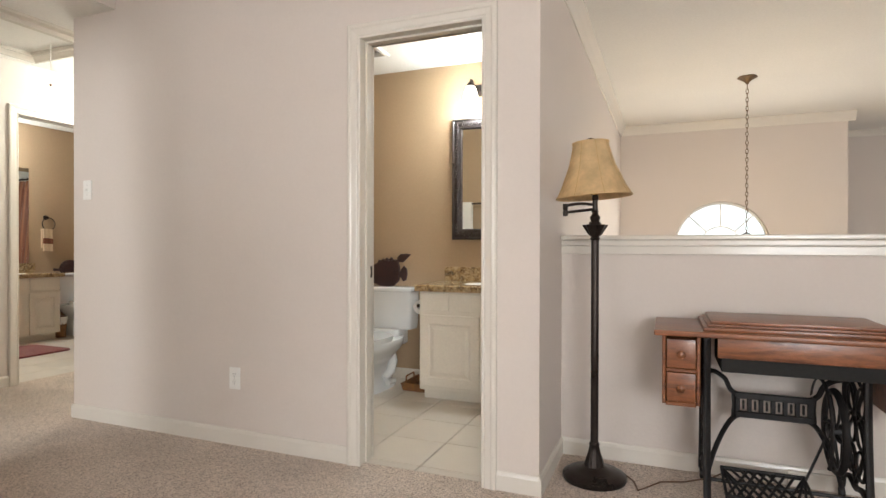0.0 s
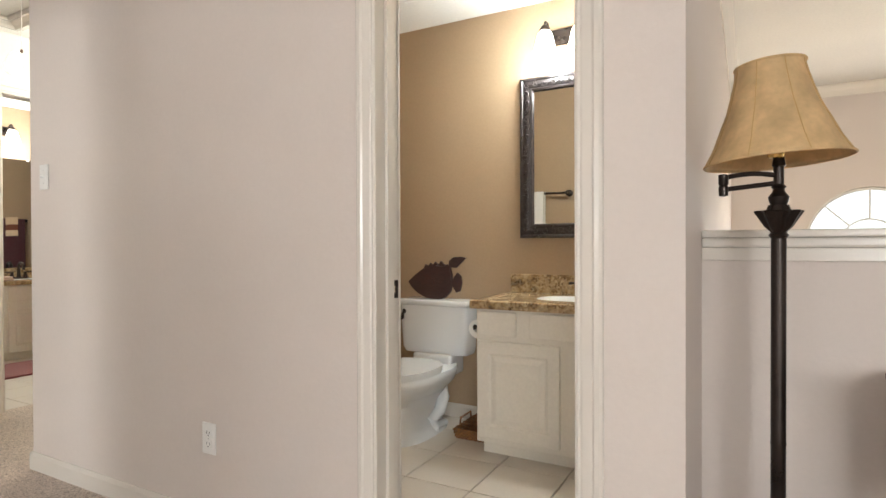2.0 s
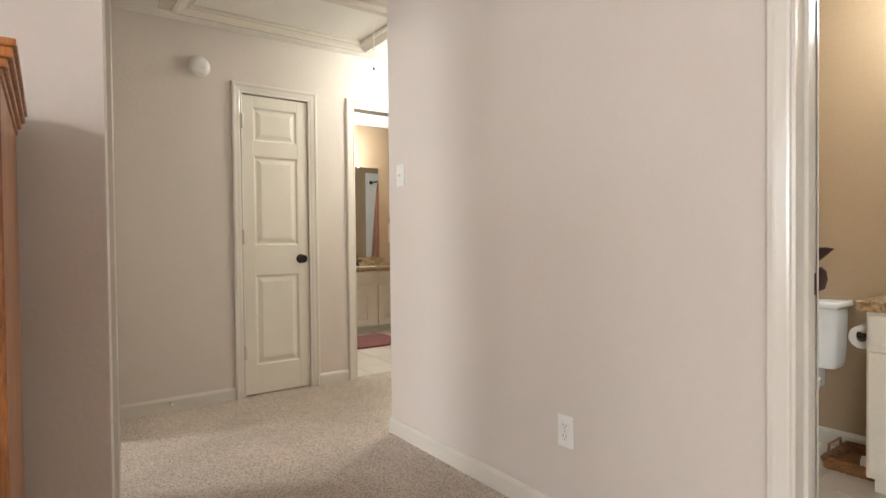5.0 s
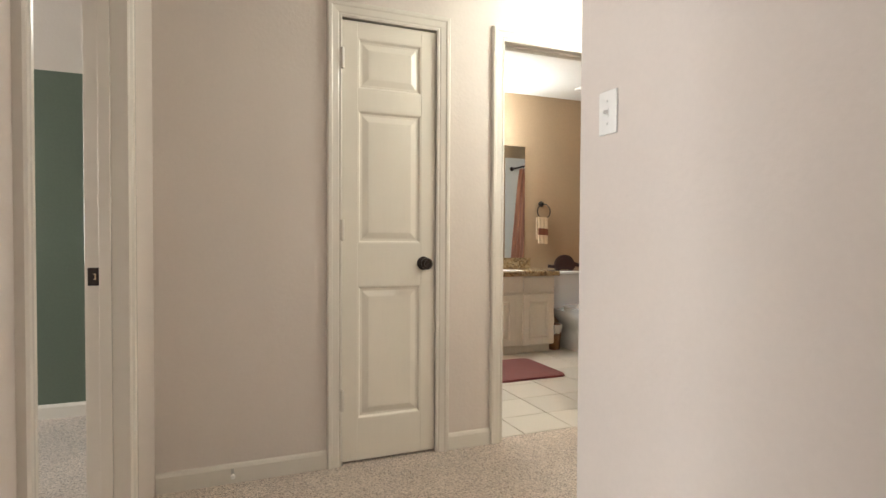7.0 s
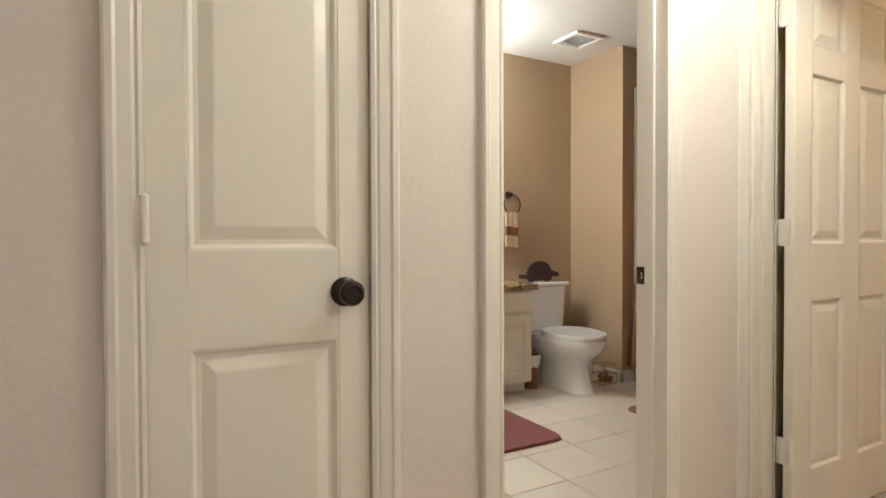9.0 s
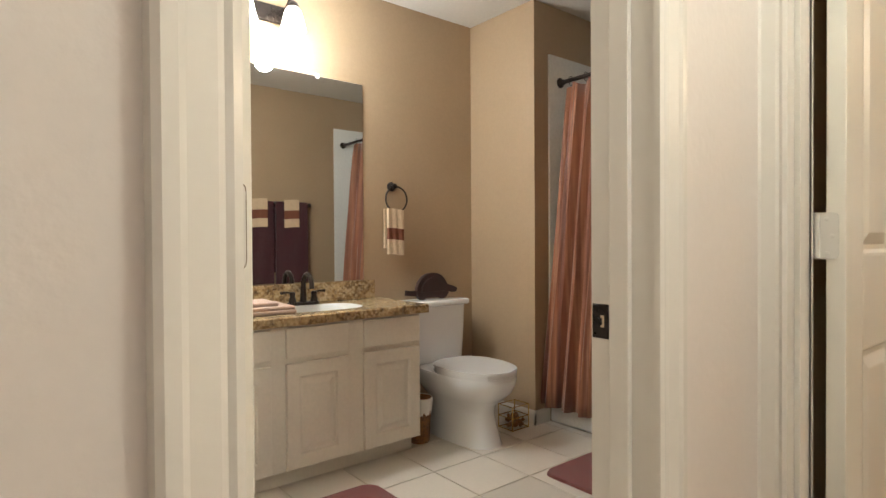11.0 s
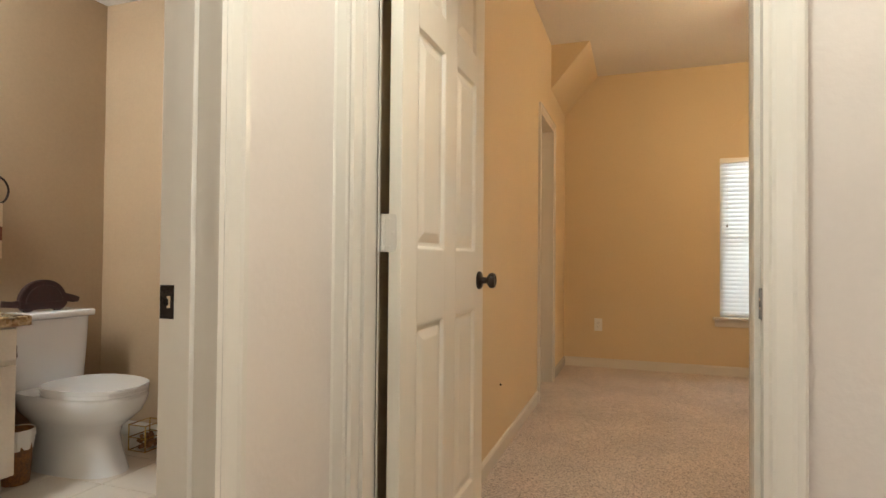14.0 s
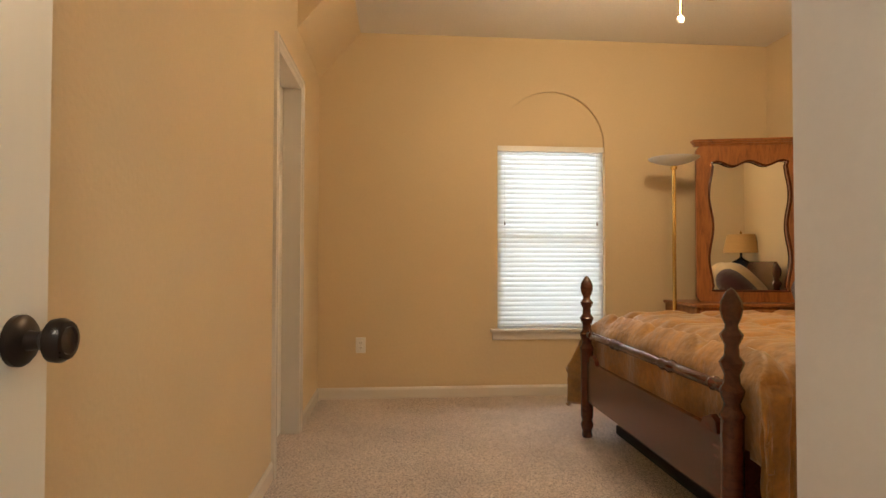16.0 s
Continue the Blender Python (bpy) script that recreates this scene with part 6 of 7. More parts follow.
for x0 in (0.185, 0.965):
    bm = B()
    box(bm, x0, x0 + 0.014, 2.368, 2.70, 0.425, 0.6995, 0.003, 1)
    box(bm, x0 + 0.126, x0 + 0.140, 2.368, 2.70, 0.425, 0.6995, 0.003, 1)
    box(bm, x0 + 0.014, x0 + 0.126, 2.372, 2.70, 0.418, 0.436, 0.003, 1)
    box(bm, x0 + 0.014, x0 + 0.126, 2.364, 2.70, 0.556, 0.569, 0.002, 1)
    box(bm, x0 + 0.014, x0 + 0.126, 2.68, 2.70, 0.436, 0.6995)
    part("drawer_case", bm, M_SEWWOOD, sw, smooth=False)
    for z0 in (0.439, 0.572):
        bm = B()
        box(bm, x0 + 0.017, x0 + 0.123, 2.358, 2.66, z0, z0 + 0.114, 0.004, 2)
        dr = part("drawer", bm, M_SEWWOOD, sw)
        part("drawer_knob", lathe(B(), [(0.008, 0), (0.007, 0.008), (0.014, 0.014), (0.016, 0.021), (0.010, 0.026), (0, 0.027)], 18, plane_frame((x0 + 0.070, 2.358, z0 + 0.058), (1, 0, 0), (0, -1, 0))), M_SEWWOOD, dr, "turned wooden knob")


def iron(name, pts, r, flat=0.6, closed=False, lab=""):
    return part(name, tube(B(), pts, r, 8, closed, flat), M_IRON, sw, lab)


def smooth_pts(ctrl, n=6):
    """Points of a soft curve through the given ones."""
    c = [Vector(p) for p in ctrl]
    out = []
    for i in range(len(c) - 1):
        p0, p1, p2, p3 = c[max(i - 1, 0)], c[i], c[i + 1], c[min(i + 2, len(c) - 1)]
        for k in range(n):
            t = k / n
            out.append(0.5 * ((2 * p1) + (p2 - p0) * t + (2 * p0 - 5 * p1 + 4 * p2 - p3) * t * t + (3 * p1 - p0 - 3 * p2 + p3) * t ** 3))
    return out + [c[-1]]


for x in (0.352, 0.885):
    # end frame: two splayed legs with tracery between
    for y in (2.43, 2.70):
        dy = -0.05 if y < 2.5 else 0.05
        iron("leg", smooth_pts([(x, y, 0.695), (x, y, 0.45), (x, y + dy * 0.4, 0.2), (x, y + dy, 0.055)]), 0.017, 0.7)
        part("caster", lathe(B(), [(0.0, -0.009), (0.024, -0.008), (0.026, 0), (0.024, 0.008), (0, 0.009)], 18, plane_frame((x, y + dy, 0.027), (0, 1, 0), (1, 0, 0))), M_IRON, sw, "iron caster wheel")
    iron("top_rail", [(x, 2.41, 0.690), (x, 2.72, 0.690)], 0.014)
    iron("foot_rail", smooth_pts([(x, 2.40, 0.10), (x, 2.48, 0.135), (x, 2.565, 0.12), (x, 2.65, 0.135), (x, 2.73, 0.10)]), 0.012)
    for z in (0.22, 0.34, 0.46, 0.58):
        for s in (-1, 1):
            iron("tracery_ring", [(x, 2.565 + s * 0.058 + 0.052 * math.cos(a), z + 0.055 * math.sin(a)) for a in (2 * math.pi * k / 20 for k in range(20))], 0.007, 0.7, True)
    for s in (-1, 1):
        iron("tracery_scroll", smooth_pts([(x, 2.565, 0.64), (x, 2.565 + s * 0.10, 0.55), (x, 2.565 + s * 0.02, 0.42), (x, 2.565 + s * 0.10, 0.30), (x, 2.565, 0.14)]), 0.008, 0.7)
# back brace: an X of curved bars with a pierced panel in the middle
yb = 2.66
for s, x0 in ((1, 0.352), (-1, 0.885)):
    iron("brace_bar", smooth_pts([(x0, yb, 0.512), (x0 + s * 0.045, yb, 0.510), (x0 + s * 0.085, yb, 0.482), (x0 + s * 0.105, yb, 0.440), (x0 + s * 0.135, yb, 0.420), (x0 + s * 0.18, yb, 0.416)]), 0.0125)
    iron("brace_bar", smooth_pts([(x0 + s * 0.19, yb, 0.338), (x0 + s * 0.135, yb, 0.330), (x0 + s * 0.095, yb, 0.285), (x0 + s * 0.05, yb, 0.18), (x0 + s * 0.02, yb, 0.07)]), 0.0125)
    iron("brace_bar", [(x0 + s * 0.118, yb, 0.432), (x0 + s * 0.122, yb, 0.380), (x0 + s * 0.118, yb, 0.325)], 0.012)
bm = B()
for z in (0.336, 0.416):
    box(bm, 0.478, 0.759, yb - 0.010, yb + 0.010, z - 0.013, z + 0.013, 0.003, 1)
part("name_panel_rail", bm, M_IRON, sw)
for k in range(7):
    x = 0.486 + 0.265 * k / 6
    part("name_panel_bar", box(B(), x - 0.0085, x + 0.0085, yb - 0.008, yb + 0.008, 0.348, 0.404, 0.002, 1), M_IRON, sw)
for k in range(6):
    x = 0.508 + 0.265 * k / 6
    part("emblem_bar", box(B(), x - 0.004, x + 0.004, yb - 0.007, yb + 0.007, 0.357, 0.396, 0.002, 1), M_IRON, sw, "plain upright bar in place of lettering")
# treadle plate, drive wheel, pitman
tr_ = part("treadle_frame", tube(B(), [(0.42, 2.38, 0.085), (0.72, 2.38, 0.085), (0.72, 2.60, 0.115), (0.42, 2.60, 0.115)], 0.010, 8, True), M_IRON, sw)
for k in range(9):
    f = k / 9
    for s in (0, 1):
        a = (0.42 + 0.30 * f, 2.38, 0.085)
        b = (0.42 + 0.30 * min(1, max(0, f + (0.33 if s else -0.33))), 2.60, 0.115)
        part("treadle_lattice", tube(B(), [a, b], 0.0055, 6), M_IRON, sw)
iron("treadle_axle", [(0.352, 2.50, 0.098), (0.885, 2.50, 0.098)], 0.008, 1)
wx, wy, wz = 0.815, 2.565, 0.330
iron("drive_wheel_rim", [(wx, wy + 0.155 * math.cos(a), wz + 0.155 * math.sin(a)) for a in (2 * math.pi * k / 36 for k in range(36))], 0.014, 0.8, True, "cast iron drive wheel")
for k in range(6):
    a = 2 * math.pi * k / 6
    iron("wheel_spoke", smooth_pts([(wx, wy, wz), (wx, wy + 0.07 * math.cos(a + 0.25), wz + 0.07 * math.sin(a + 0.25)), (wx, wy + 0.148 * math.cos(a), wz + 0.148 * math.sin(a))], 4), 0.008)
part("wheel_hub", lathe(B(), [(0.0, -0.03), (0.028, -0.025), (0.030, 0.025), (0.0, 0.03)], 18, plane_frame((wx, wy, wz), (0, 1, 0), (1, 0, 0))), M_IRON, sw)
iron("dress_guard", [(wx - 0.045, 2.575 + 0.175 * math.cos(a), 0.345 + 0.185 * math.sin(a)) for a in (math.pi * (0.15 + 1.1 * k / 20) for k in range(21))], 0.007)
iron("pitman_rod", [(wx - 0.02, wy + 0.05, wz - 0.05), (wx - 0.10, wy - 0.02, 0.13)], 0.007)

# floor vent by the low wall
fv = thing("floor_vent", (0.85, 2.77, 0), "tan metal floor register beside the low wall", "vent")
part("frame", box(B(), 0.70, 1.0, 2.795, 2.817, 0.001, 0.07, 0.003, 1), M_TRIM, fv, smooth=False)

# armoire against the west wall
ar = thing("armoire", (-1.80, 0.25, 0), "golden oak armoire with a moulded cornice", "armoire")
AX0, AX1, AY0, AY1, AZ1 = -2.150, -1.600, -0.33, 0.722, 1.355
bm = B()
box(bm, AX0, AX1, AY0, AY1, 0.06, AZ1 - 0.055, 0.003, 1)
part("case", bm, M_OAK, ar, smooth=False)
bm = B()
for g, z0, z1 in ((0.004, AZ1 - 0.056, AZ1 - 0.042), (0.010, AZ1 - 0.042, AZ1 - 0.028), (0.017, AZ1 - 0.028, AZ1 - 0.012), (0.022, AZ1 - 0.012, AZ1)):
    box(bm, AX0, AX1 + g, AY0 - g, AY1 + g, z0, z1, 0.004, 2)
part("cornice", bm, M_OAK, ar, "stepped oak cornice", smooth=False)
part("plinth", box(B(), AX0, AX1 + 0.008, AY0 - 0.008, AY1 + 0.008, 0, 0.0595, 0.006, 2), M_OAK, ar, smooth=False)
for y0, y1 in ((AY0 + 0.02, 0.176), (0.184, AY1 - 0.02)):
    bm = B()
    raised(bm, y0, y1, 0.09, 1.275, plane_frame((AX1 + 0.0005, 0, 0), (0, 1, 0), (1, 0, 0)))
    d = part("cabinet_door", bm, M_OAK, ar, smooth=False)
    yk = y1 - 0.03 if y0 < 0 else y0 + 0.03
    part("door_pull", lathe(B(), [(0.006, 0), (0.006, 0.012), (0.014, 0.02), (0.014, 0.026), (0, 0.03)], 14, plane_frame((AX1 + 0.019, yk, 0.70), (0, 1, 0), (1, 0, 0))), M_BRASS, d, "brass pull")


def window_unit(name, label, m, w, z0, z1, arch=False, cols=2, rows=2, sill=True):
    """Frame, sashes and panes in an opening: u from 0 to w, n out into the room."""
    wd = thing(name, m.translation, label, "window", kind="structure")
    bm = B()
    for a, b, c, d in ((0, 0.045, z0, z1), (w - 0.045, w, z0, z1), (0.045, w - 0.045, z1 - 0.045, z1), (0.045, w - 0.045, z0, z0 + 0.045)):
        box(bm, a, b, c, d, -0.10, -0.055, 0.003, 1, m)
    part("window_frame", bm, M_WHITE, wd, smooth=False)
    for i in range(1, cols):
        part("muntin", box(B(), w * i / cols - 0.009, w * i / cols + 0.009, z0 + 0.045, z1 - 0.045, -0.09, -0.066, 0.002, 1, m), M_WHITE, wd, smooth=False)
    for j in range(1, rows):
        z = z0 + (z1 - z0) * j / rows
        part("sash_rail", box(B(), 0.045, w - 0.045, z - 0.018, z + 0.018, -0.092, -0.064, 0.002, 1, m), M_WHITE, wd, smooth=False)
    g = part("pane", box(B(), 0.04, w - 0.04, z0 + 0.04, z1 - 0.04, -0.080, -0.077, 0, 1, m), M_GLASS, wd, smooth=False)
    g.visible_shadow = False
    if sill:
        part("window_sill", box(B(), -0.055, w + 0.055, z0 - 0.020, z0 + 0.003, -0.05, 0.045, 0.006, 2, m), M_TRIM, wd, smooth=False)
        part("apron", box(B(), -0.04, w + 0.04, z0 - 0.080, z0 - 0.0205, 0.0, 0.016, 0.005, 2, m), M_TRIM, wd, smooth=False)
    return wd


window_unit("window_1", "white double-hung loft window", plane_frame((-2.25, -3.0, 0), (1, 0, 0), (0, 1, 0)), 1.30, 0.75, 2.15)
# window_6 is unseen, added to frame the south fill light
window_unit("window_6", "wide white loft window, added out of view for fill light", plane_frame((0.95, -3.0, 0), (1, 0, 0), (0, 1, 0)), 1.90, 0.75, 2.25)
window_unit("window_7", "white green-room window", plane_frame((-5.4, -3.0, 0), (1, 0, 0), (0, 1, 0)), 1.20, 0.75, 2.15)
# east loft window, unseen, added round the east fill light
window_unit("window_2", "white double-hung loft window", plane_frame((5.0, 0.3, 0), (0, -1, 0), (-1, 0, 0)), 1.80, 0.75, 2.25)
# no known window here: added round the stairwell's side fill
window_unit("window_3", "white stairwell side window, added out of view for fill light", plane_frame((5.0, 6.1, 0), (0, -1, 0), (-1, 0, 0)), 1.80, -1.0, 1.4)
va = thing("window_valance", (-1.6, -2.95, 2.15), "rust brown gathered valance over the loft window", "valance")
part("cloth", cloth(B(), -2.34, -0.86, 1.76, 2.20, 0.05, plane_frame((0, -3.0, 0), (1, 0, 0), (0, 1, 0)), 0.018, 12, 0.006, 120, 6), M_VALANCE, va)
part("rod", tube(B(), [(-2.36, -2.945, 2.19), (-0.84, -2.945, 2.19)], 0.01, 10), M_BRASS, va)

# arched stairwell window: outer arch, inner arch, spokes, panes
aw = thing("window_4", (AX, YW + 0.09, AZ), "white arched fanlight window over the stairwell", "window", kind="structure")


def arc_pts(r, n=28):
    return [(AX + r * math.cos(math.pi * k / n), YW + 0.085, AZ + r * math.sin(math.pi * k / n)) for k in range(n + 1)]


part("arch_frame", tube(B(), arc_pts(AR - 0.012), 0.016, 6), M_WHITE, aw)
part("inner_arch", tube(B(), arc_pts(AR * 0.42), 0.008, 6), M_WHITE, aw)
for k in (0, 45, 90, 135, 180):
    a = radians(k)
    part("spoke", tube(B(), [(AX + r * math.cos(a), YW + 0.085, AZ + r * math.sin(a)) for r in (AR * 0.42, AR - 0.01)], 0.008, 6), M_WHITE, aw)
for x in (AX - AR + 0.012, AX, AX + AR - 0.012):
    part("stile", tube(B(), [(x, YW + 0.085, -0.595), (x, YW + 0.085, AZ)], 0.014, 6), M_WHITE, aw)
for z in (-0.585, 0.3, AZ):
    part("rail", tube(B(), [(AX - AR, YW + 0.085, z), (AX + AR, YW + 0.085, z)], 0.014, 6), M_WHITE, aw)
bm = B()
prism(bm, [(AX - AR, -0.6), (AX + AR, -0.6)] + [(AX + AR * math.cos(math.pi * k / 28), AZ + AR * math.sin(math.pi * k / 28)) for k in range(29)], 0.003, Matrix(((1, 0, 0, 0), (0, 0, -1, YW + 0.092), (0, 1, 0, 0), (0, 0, 0, 1))))
pg = part("pane", bm, M_GLASS, aw, smooth=False)
pg.visible_shadow = False

# hanging chandelier chain in the stairwell
ch = thing("chandelier", (0.812, 5.12, H), "bronze ceiling canopy with a long hanging chain", "chandelier")
part("canopy", lathe(B(), [(0.072, 0), (0.075, -0.006), (0.060, -0.014), (0.034, -0.028), (0.016, -0.046), (0.009, -0.058), (0, -0.060)], 28, pose(0.812, 5.12, H)), M_AGED, ch, "aged brass canopy")
z, k = H - 0.064, 0
while z > 0.85:
    bm = B()
    tube(bm, [(0.812 + (0.009 * math.cos(a) if k % 2 else 0), 5.12 + (0 if k % 2 else 0.009 * math.cos(a)), z - 0.018 + 0.021 * math.sin(a)) for a in (2 * math.pi * i / 12 for i in range(12))], 0.003, 5, True)
    part("chain_link", bm, M_AGED, ch)
    z -= 0.035
    k += 1
part("hook_ring", tube(B(), [(0.812 + 0.03 * math.cos(a), 5.12, 1.135 + 0.03 * math.sin(a)) for a in (2 * math.pi * i / 20 for i in range(20))], 0.006, 6, True), M_BRONZE, ch)
part("body", lathe(B(), [(0.0, 0.86), (0.03, 0.85), (0.05, 0.80), (0.03, 0.72), (0.06, 0.66), (0.02, 0.58), (0, 0.57)], 20, pose(0.812, 5.12, 0)), M_BRONZE, ch)

# unseen arms and glowing bulbs, added to carry the warm stairwell fill
for k in range(5):
    a = k * 1.257
    u = Vector((math.cos(a), math.sin(a), 0))
    o = Vector((0.812, 5.12, 0))
    part("arm", tube(B(), [o + u * r + Vector((0, 0, z)) for r, z in ((0.03, 0.66), (0.09, 0.55), (0.16, 0.53), (0.20, 0.56))], 0.007, 8), M_BRONZE, ch)
    part("candle_bulb", lathe(B(), [(0.012, 0.56), (0.012, 0.60), (0.017, 0.62), (0.012, 0.645), (0, 0.67)], 14, pose(o.x + 0.2 * u.x, o.y + 0.2 * u.y, 0)), M_GLOWW, ch, "lit candle bulb, added out of view")

# ---------- bedroom ----------
m_win = plane_frame((WX0, YF, 0), (1, 0, 0), (0, -1, 0))
window_unit("window_5", "white bedroom window under an arched niche", m_win, WX1 - WX0, WZ0, WZ1 + 0.005, rows=2, cols=1)
bl = thing("window_blind", (WC, YF + 0.03, WZ0), "white slatted blind, closed over the bedroom window", "blind")
part("head_rail", box(B(), WX0 + 0.004, WX1 - 0.004, YF + 0.010, YF + 0.055, WZ1 - 0.045, WZ1 - 0.002, 0.004, 2), M_WHITE, bl, smooth=False)
part("bottom_rail", box(B(), WX0 + 0.006, WX1 - 0.006, YF + 0.018, YF + 0.046, WZ0 + 0.004, WZ0 + 0.024, 0.004, 2), M_SLAT, bl, smooth=False)
_ns = 36
slat_mesh = None
for k in range(_ns):
    z = WZ0 + 0.040 + (WZ1 - 0.055 - WZ0 - 0.040) * k / (_ns - 1)
    if slat_mesh is None:
        bm = B()
        pts = [(-0.0215, -0.002), (-0.011, 0.0008), (0.0, 0.0018), (0.011, 0.0008), (0.0215, -0.002), (0.0215, -0.004), (0.0, -0.0005), (-0.0215, -0.004)]
        prism(bm, pts, WX1 - WX0 - 0.012, Matrix(((0, 0, 1, 0), (1, 0, 0, 0), (0, 1, 0, 0), (0, 0, 0, 1))))
        bmesh.ops.recalc_face_normals(bm, faces=bm.faces)
        slat_mesh = bpy.data.meshes.new("slat")
        bm.to_mesh(slat_mesh)
        bm.free()
        slat_mesh.materials.append(M_SLAT)
    ob = new("slat", slat_mesh)
    ob.parent = bl
    ob.matrix_parent_inverse = bl.matrix_world.inverted()
    ob.matrix_basis = pose(WX0 + 0.006, YF + 0.032, z, 64 + 2 * math.sin(k * 2.1), 0, 0)
for x in (WX0 + 0.06, WX1 - 0.06):
    part("lift_cord", tube(B(), [(x, YF + 0.012, WZ1 - 0.05), (x, YF + 0.010, WZ0 + 0.55)], 0.0015, 5), M_WHITE, bl)
    part("cord_tassel", lathe(B(), [(0, 0.03), (0.004, 0.026), (0.007, 0.0), (0, 0)], 10, pose(x, YF + 0.010, WZ0 + 0.79)), M_CORD, bl, "small dark cord tassel")

# four-post bed, foot towards the doorway side
PX, PY0, PY1 = -2.660, 5.545, 6.955
bed = thing("poster_bed", (-1.8, 6.25, 0), "dark cherry four-poster bed with turned posts", "bed")
post = [(0.026, 0.001), (0.030, 0.012), (0.026, 0.040), (0.034, 0.060), (0.037, 0.075), (0.028, 0.100), (0.036, 0.125), (0.036, 0.20), (0.036, 0.50), (0.040, 0.515), (0.030, 0.535), (0.026, 0.555), (0.036, 0.580), (0.040, 0.598), (0.026, 0.622), (0.024, 0.650), (0.034, 0.672), (0.040, 0.690), (0.024, 0.712), (0.022, 0.745), (0.034, 0.770), (0.037, 0.782), (0.022, 0.800), (0.020, 0.812), (0.030, 0.835), (0.036, 0.862), (0.033, 0.890), (0.020, 0.915), (0.009, 0.930), (0, 0.936)]
for x in (PX, -0.945):
    for y in (PY0, PY1):
        part("bed_post", lathe(B(), [(r, z * (1.0 if x < -2 else 1.08)) for r, z in post], 24, pose(x, y, 0)), M_CHERRY, bed, "turned post with an acorn finial")
rail = [(0.016, 0.0), (0.024, 0.03), (0.018, 0.05), (0.026, 0.07), (0.018, 0.09), (0.020, 0.10), (0.021, 0.30), (0.018, 0.34), (0.028, 0.37), (0.018, 0.40), (0.027, 0.43), (0.018, 0.46), (0.021, 0.50), (0.021, 0.66)]
L = PY1 - PY0 - 0.06
prof = [(r, z / 0.66 * L / 2) for r, z in rail]
prof = prof + [(r, L - z) for r, z in prof[::-1][1:]]
part("foot_rail", lathe(B(), prof, 20, Matrix.Translation((PX, PY0 + 0.03, 0.598)) @ Matrix.Rotation(-math.pi / 2, 4, "X"), lambda a, z: 1 + 0.05 * math.sin(10 * a)), M_CHERRY, bed, "turned and reeded foot rail")
bm = B()
fb = [(PY0 + 0.03, 0.215), (PY1 - 0.03, 0.215), (PY1 - 0.03, 0.44), (PY1 - 0.07, 0.435), (PY1 - 0.075, 0.47), (PY1 - 0.11, 0.49), (PY1 - 0.16, 0.465), (PY1 - 0.17, 0.445)]
fb += [((PY0 + PY1) - y, z) for y, z in fb[::-1][:-2]]
prism(bm, fb, 0.024, Matrix(((0, 0, 1, PX - 0.012), (1, 0, 0, 0), (0, 1, 0, 0), (0, 0, 0, 1))))
part("footboard", bm, M_CHERRY, bed, "dark cherry footboard with scrolled ends", smooth=False)
for y in (PY0, PY1):
    part("side_rail", box(B(), PX + 0.03, -0.97, y - 0.013, y + 0.013, 0.24, 0.40, 0.003, 1), M_CHERRY, bed, smooth=False)
part("headboard", box(B(), -0.958, -0.932, PY0 + 0.03, PY1 - 0.03, 0.30, 1.02, 0.01, 2), M_CHERRY, bed, smooth=False)
part("slat_panel", box(B(), PX + 0.04, -0.97, PY0 + 0.02, PY1 - 0.02, 0.30, 0.33), M_CHERRY, bed, smooth=False)
mt = thing("mattress", (-1.8, 6.25, 0.33), "mattress under the gold comforter", "mattress")
part("ticking", box(B(), PX + 0.12, -0.965, PY0 + 0.06, PY1 - 0.06, 0.331, 0.640, 0.04, 3), M_WHITE, mt)
qu = thing("comforter", (-1.8, 6.25, 0.70), "quilted gold-brown velvet comforter hanging over the bed", "comforter")
bm = B()
qx, qy = 130, 150
X0, X1 = PX + 0.050, -1.35
W = PY1 - PY0 + 0.10
drop, foot = 0.50, 0.26
RE = 0.085


def stitch(s):
    """Puffed between the seams of a 0.45 m quilting grid, pinched on them."""
    return 1 - (1 - min(1.0, abs(math.sin(math.pi * s / 0.45)) * 1.6)) ** 2.2


def rolled(e):
    """How far a cloth that has run e past the start of its rounded edge has gone out and down."""
    if e <= 0:
        return 0.0, 0.0
    if e < RE * 1.571:
        return RE * math.sin(e / RE), RE * (1 - math.cos(e / RE))
    return RE, RE + e - RE * 1.571


